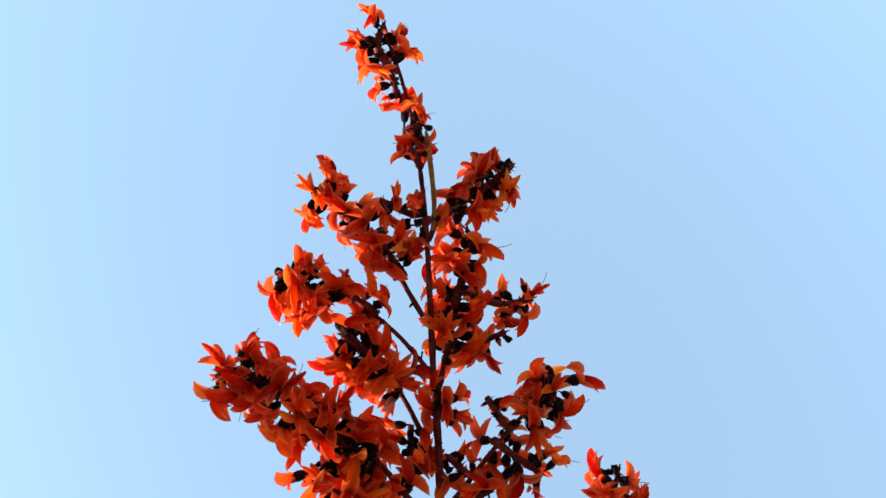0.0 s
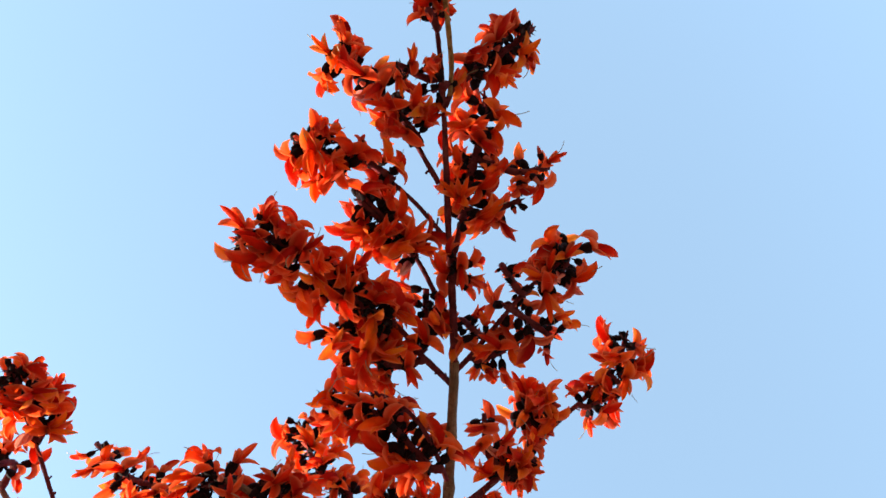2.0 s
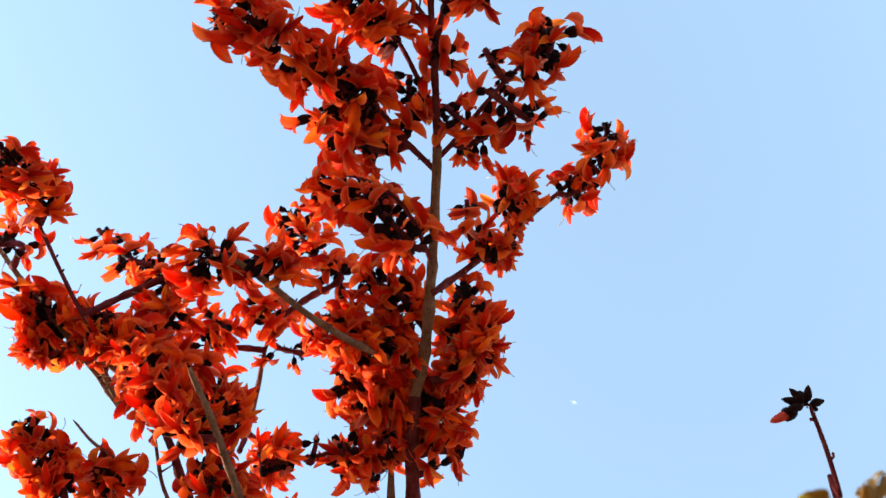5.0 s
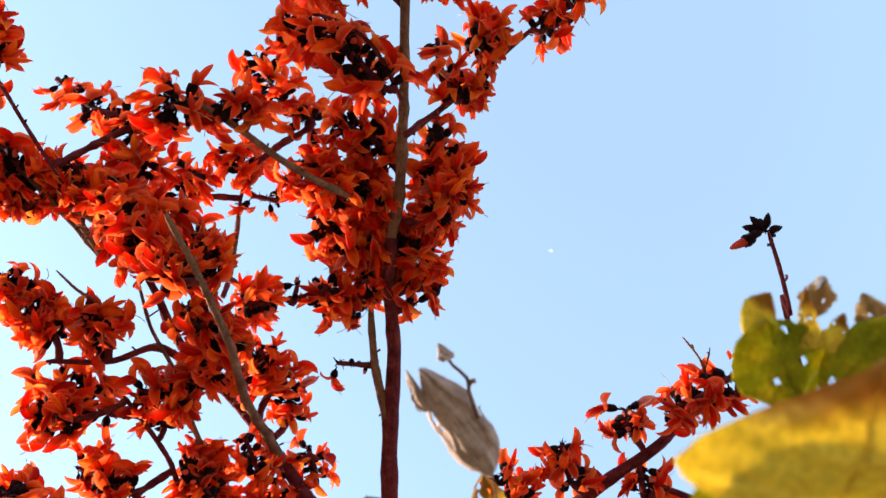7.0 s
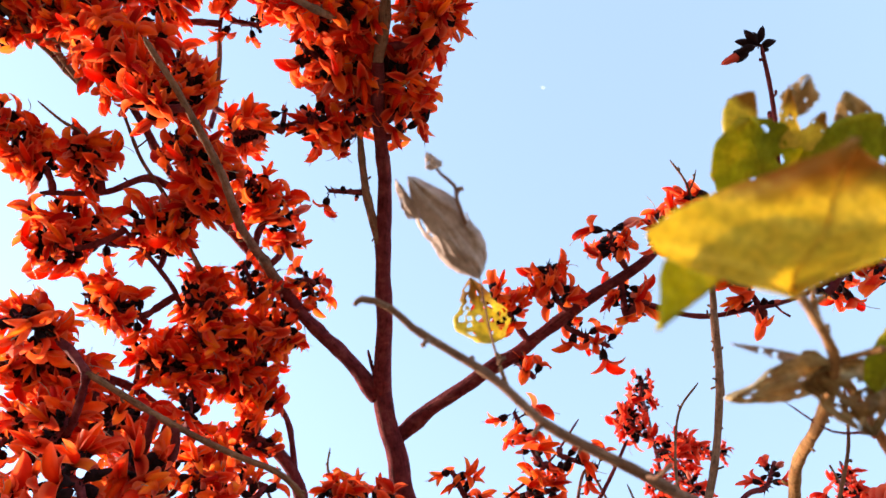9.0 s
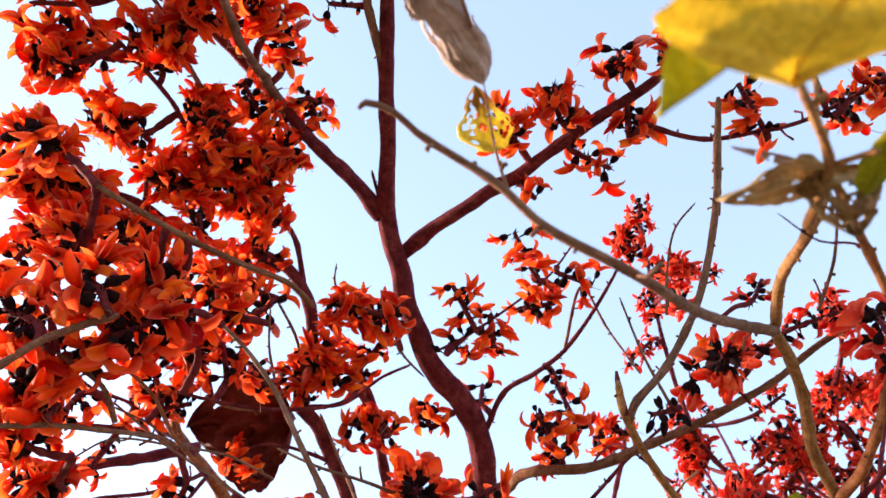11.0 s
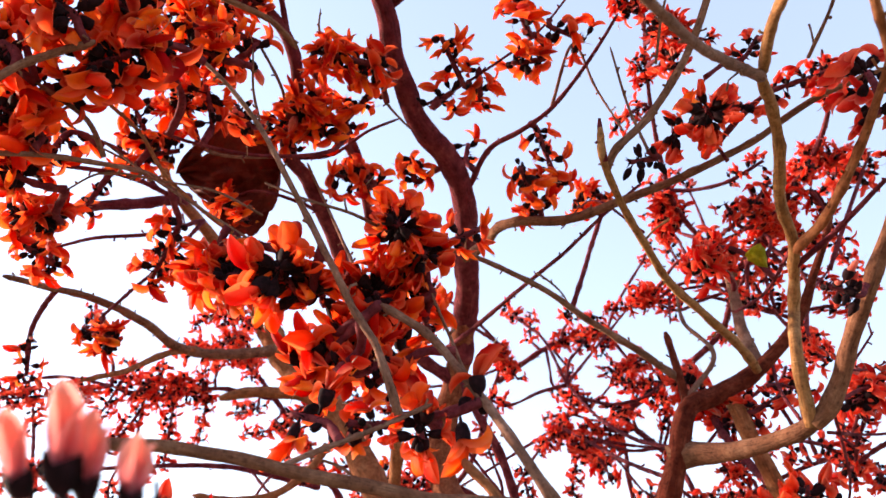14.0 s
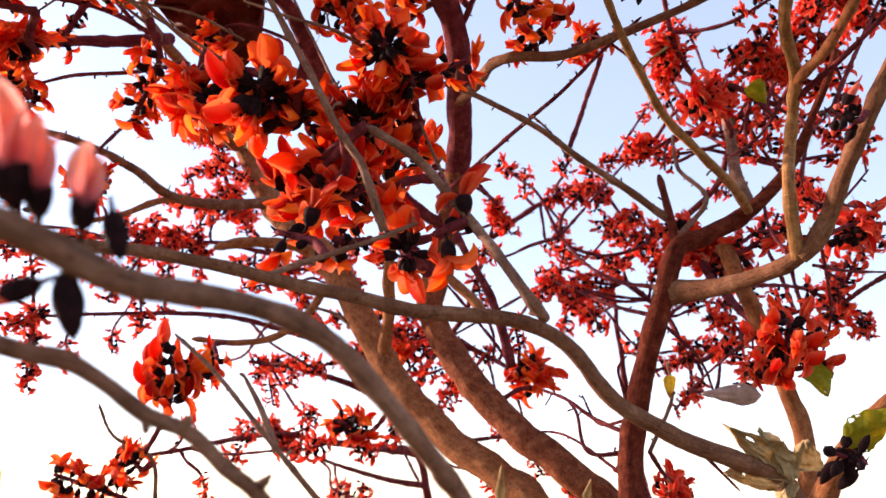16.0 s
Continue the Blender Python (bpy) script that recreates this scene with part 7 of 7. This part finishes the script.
spray(far, 12, [(0.644, 1.948, 1.970)], 0.82, 0.10, False)
spray(far, 8, [(0.740, 2.004, 2.022)], 0.82, 0.10, False)
spray(second, 10, [(0.683, 1.730, 1.956)], 0.95, 0.10, False)
spray(far, 11, [(0.627, 1.838, 1.863)], 0.82, 0.10, False)
spray(far, 12, [(0.666, 1.375, 2.121)], 0.82, 0.10, False)
spray(second, 8, [(0.874, 1.434, 2.134)], 0.95, 0.10, False)
spray(far, 10, [(0.933, 1.498, 2.132)], 0.82, 0.10, False)
spray(far, 11, [(0.737, 1.302, 1.966)], 0.82, 0.10, False)
spray(second, 12, [(0.755, 1.370, 1.955)], 0.95, 0.10, False)
spray(far, 8, [(0.848, 1.439, 1.941)], 0.82, 0.10, False)
spray(far, 10, [(0.708, 1.479, 2.008)], 0.82, 0.10, False)
spray(second, 11, [(0.552, 2.004, 2.022)], 0.95, 0.10, False)
spray(far, 12, [(0.178, 1.720, 1.986)], 0.82, 0.10, False)
spray(far, 8, [(-0.109, 1.789, 2.001)], 0.82, 0.10, False)
spray(second, 10, [(-0.063, 1.878, 1.958)], 0.95, 0.10, False)
spray(far, 11, [(-0.023, 1.958, 1.943)], 0.82, 0.10, False)
spray(far, 12, [(0.030, 2.046, 1.903)], 0.82, 0.10, False)
spray(second, 8, [(-0.199, 1.736, 1.941)], 0.95, 0.10, False)
spray(far, 10, [(-0.345, 1.812, 1.936)], 0.82, 0.10, False)
spray(far, 11, [(-0.398, 1.888, 1.930)], 0.82, 0.10, False)
spray(second, 12, [(-0.329, 1.954, 1.953)], 0.95, 0.10, False)
spray(far, 8, [(-0.396, 2.083, 1.800)], 0.82, 0.10, False)
spray(far, 10, [(-0.361, 1.811, 1.728)], 0.82, 0.10, False)
spray(second, 11, [(-0.305, 1.880, 1.743)], 0.95, 0.10, False)
spray(far, 12, [(-0.359, 1.925, 1.825)], 0.82, 0.10, False)
spray(far, 8, [(-0.277, 2.067, 1.634)], 0.82, 0.10, False)
spray(second, 10, [(-0.231, 2.141, 1.635)], 0.95, 0.10, False)
spray(far, 11, [(-0.545, 1.581, 2.379)], 0.82, 0.10, False)
spray(far, 12, [(-0.519, 1.651, 2.391)], 0.82, 0.10, False)
spray(second, 8, [(-0.559, 1.731, 2.374)], 0.95, 0.10, False)
spray(far, 10, [(-0.621, 1.815, 2.345)], 0.82, 0.10, False)
spray(far, 11, [(-0.558, 1.888, 2.351)], 0.82, 0.10, False)
spray(second, 12, [(-0.592, 1.615, 2.282)], 0.95, 0.10, False)
spray(far, 8, [(-0.730, 1.699, 2.256)], 0.82, 0.10, False)
spray(far, 10, [(-0.937, 1.718, 2.412)], 0.82, 0.10, False)
spray(second, 11, [(0.178, 1.776, 2.458)], 0.95, 0.10, False)
spray(far, 12, [(0.231, 1.855, 2.443)], 0.82, 0.10, False)
spray(far, 8, [(0.295, 1.585, 2.366)], 0.82, 0.10, False)
spray(second, 10, [(0.122, 1.720, 2.195)], 0.95, 0.10, False)
spray(far, 11, [(0.097, 1.821, 2.121)], 0.82, 0.10, False)
spray(far, 12, [(-0.511, 2.011, 1.794)], 0.82, 0.10, False)
spray(second, 8, [(-0.577, 2.103, 1.741)], 0.95, 0.10, False)
spray(far, 10, [(-0.620, 1.795, 1.773)], 0.82, 0.10, False)
spray(far, 11, [(-0.943, 1.801, 1.968)], 0.82, 0.10, False)
spray(second, 12, [(-1.068, 1.860, 2.010)], 0.95, 0.10, False)
spray(far, 8, [(-0.894, 1.929, 2.025)], 0.82, 0.10, False)
spray(far, 10, [(-0.482, 2.045, 1.906)], 0.82, 0.10, False)
spray(second, 11, [(-0.115, 1.795, 1.773)], 0.95, 0.10, False)
spray(far, 12, [(-0.190, 1.886, 1.727)], 0.82, 0.10, False)
spray(far, 8, [(0.245, 1.968, 1.704)], 0.82, 0.10, False)
spray(second, 10, [(0.346, 2.056, 1.664)], 0.95, 0.10, False)
spray(far, 11, [(0.678, 1.532, 2.038)], 0.82, 0.10, False)
spray(far, 12, [(0.691, 1.704, 2.031)], 0.82, 0.10, False)
spray(second, 8, [(0.722, 1.358, 1.989)], 0.95, 0.10, False)
spray(second, 22, [(0.426, 1.002, 2.216), (0.406, 1.010, 2.192), (0.445, 0.997, 2.230)], 1.00, 0.06, False)
spray(palash, 16, [(-0.324, 0.326, 2.756), (-0.276, 0.327, 2.768)], 1.00, 0.20, False)
spray(palash, 5, [(-0.250, 0.319, 2.773)], 0.80, 0.60, False)
spray(palash, 8, [(-0.205, 0.324, 2.781)], 0.90, 0.30, False)
spray(far, 26, [(0.277, 0.808, 2.637), (0.309, 0.846, 2.612)], 0.95, 0.30, False)
spray(far, 10, [(0.313, 0.791, 2.647)], 0.85, 0.40, False)
spray(far, 26, [(0.341, 0.872, 2.596), (0.410, 0.870, 2.597)], 0.95, 0.25, False)
spray(far, 18, [(0.383, 0.918, 2.566)], 0.95, 0.15, False)
bloom(palash, 'flower', CLOSED[0], (-0.162, 0.251, 1.708), (-0.159, 0.223, 1.746), 1.02, 'half-open pink-orange flower in a dark cup')
bloom(palash, 'flower', CLOSED[1], (-0.156, 0.259, 1.706), (-0.150, 0.238, 1.733), 0.82, 'half-open pink-orange flower in a dark cup')
bloom(palash, 'flower', CLOSED[2], (-0.140, 0.262, 1.702), (-0.132, 0.243, 1.726), 0.80, 'half-open pink-orange flower in a dark cup')
bloom(palash, 'flower', CLOSED[1], (-0.176, 0.250, 1.705), (-0.178, 0.233, 1.725), 0.80, 'half-open pink-orange flower in a dark cup')
bloom(palash, 'flower', DARK_BUDS[0], (-0.128, 0.260, 1.707), (-0.125, 0.266, 1.690), 0.70, 'closed dark flower bud')
bloom(palash, 'flower', DARK_BUDS[1], (-0.148, 0.271, 1.684), (-0.144, 0.280, 1.658), 0.90, 'closed dark flower bud')
bloom(palash, 'flower', BUDS[2], (-0.159, 0.272, 1.682), (-0.178, 0.273, 1.675), 0.85, 'closed dark flower bud')
bloom(palash, 'flower', DARK_BUDS[1], (0.337, 0.153, 2.516), (0.314, 0.150, 2.522), 0.72, 'velvety black flower bud')
bloom(palash, 'flower', DARK_BUDS[0], (0.338, 0.150, 2.515), (0.322, 0.135, 2.520), 0.66, 'velvety black flower bud')
bloom(palash, 'flower', DARK_BUDS[2], (0.336, 0.155, 2.512), (0.311, 0.158, 2.505), 0.68, 'velvety black flower bud')
bloom(palash, 'flower', DARK_BUDS[1], (0.343, 0.150, 2.515), (0.345, 0.137, 2.519), 0.60, 'velvety black flower bud')
bloom(palash, 'flower', DARK_BUDS[0], (0.348, 0.154, 2.516), (0.364, 0.152, 2.521), 0.62, 'velvety black flower bud')
bloom(palash, 'flower', DARK_BUDS[2], (0.343, 0.152, 2.519), (0.342, 0.143, 2.539), 0.60, 'velvety black flower bud')
bloom(palash, 'flower', DARK_BUDS[2], (0.347, 0.157, 2.516), (0.363, 0.166, 2.524), 0.50, 'velvety black flower bud')
bloom(palash, 'flower', BUDS[0], (0.331, 0.161, 2.515), (0.299, 0.173, 2.508), 0.95, 'velvety black flower bud with an orange tip')

def moon(at, wide):
    """A slim bright crescent, far off."""
    verts, faces, n = [], [], 16
    back = np.array((0.0, 0.0, 1.6)) - np.array(at)
    u, v = across(back)
    for i in range(n + 1):
        t = math.pi * i / n - 0.4
        for r in (1.0, 1.0 - 0.42 * math.sin(math.pi * i / n)):
            verts.append(np.array(at) + (u * math.cos(t) + v * math.sin(t)) * wide * r)
    for i in range(n):
        faces.append((2 * i, 2 * i + 2, 2 * i + 3, 2 * i + 1))
    ob = mesh_object("moon", verts, faces, [moonlight()])
    tagged(ob, "thin white crescent moon in the day sky", "moon", "", "structure")


moon((455.4, 1004.0, 2898.9), 8.0)
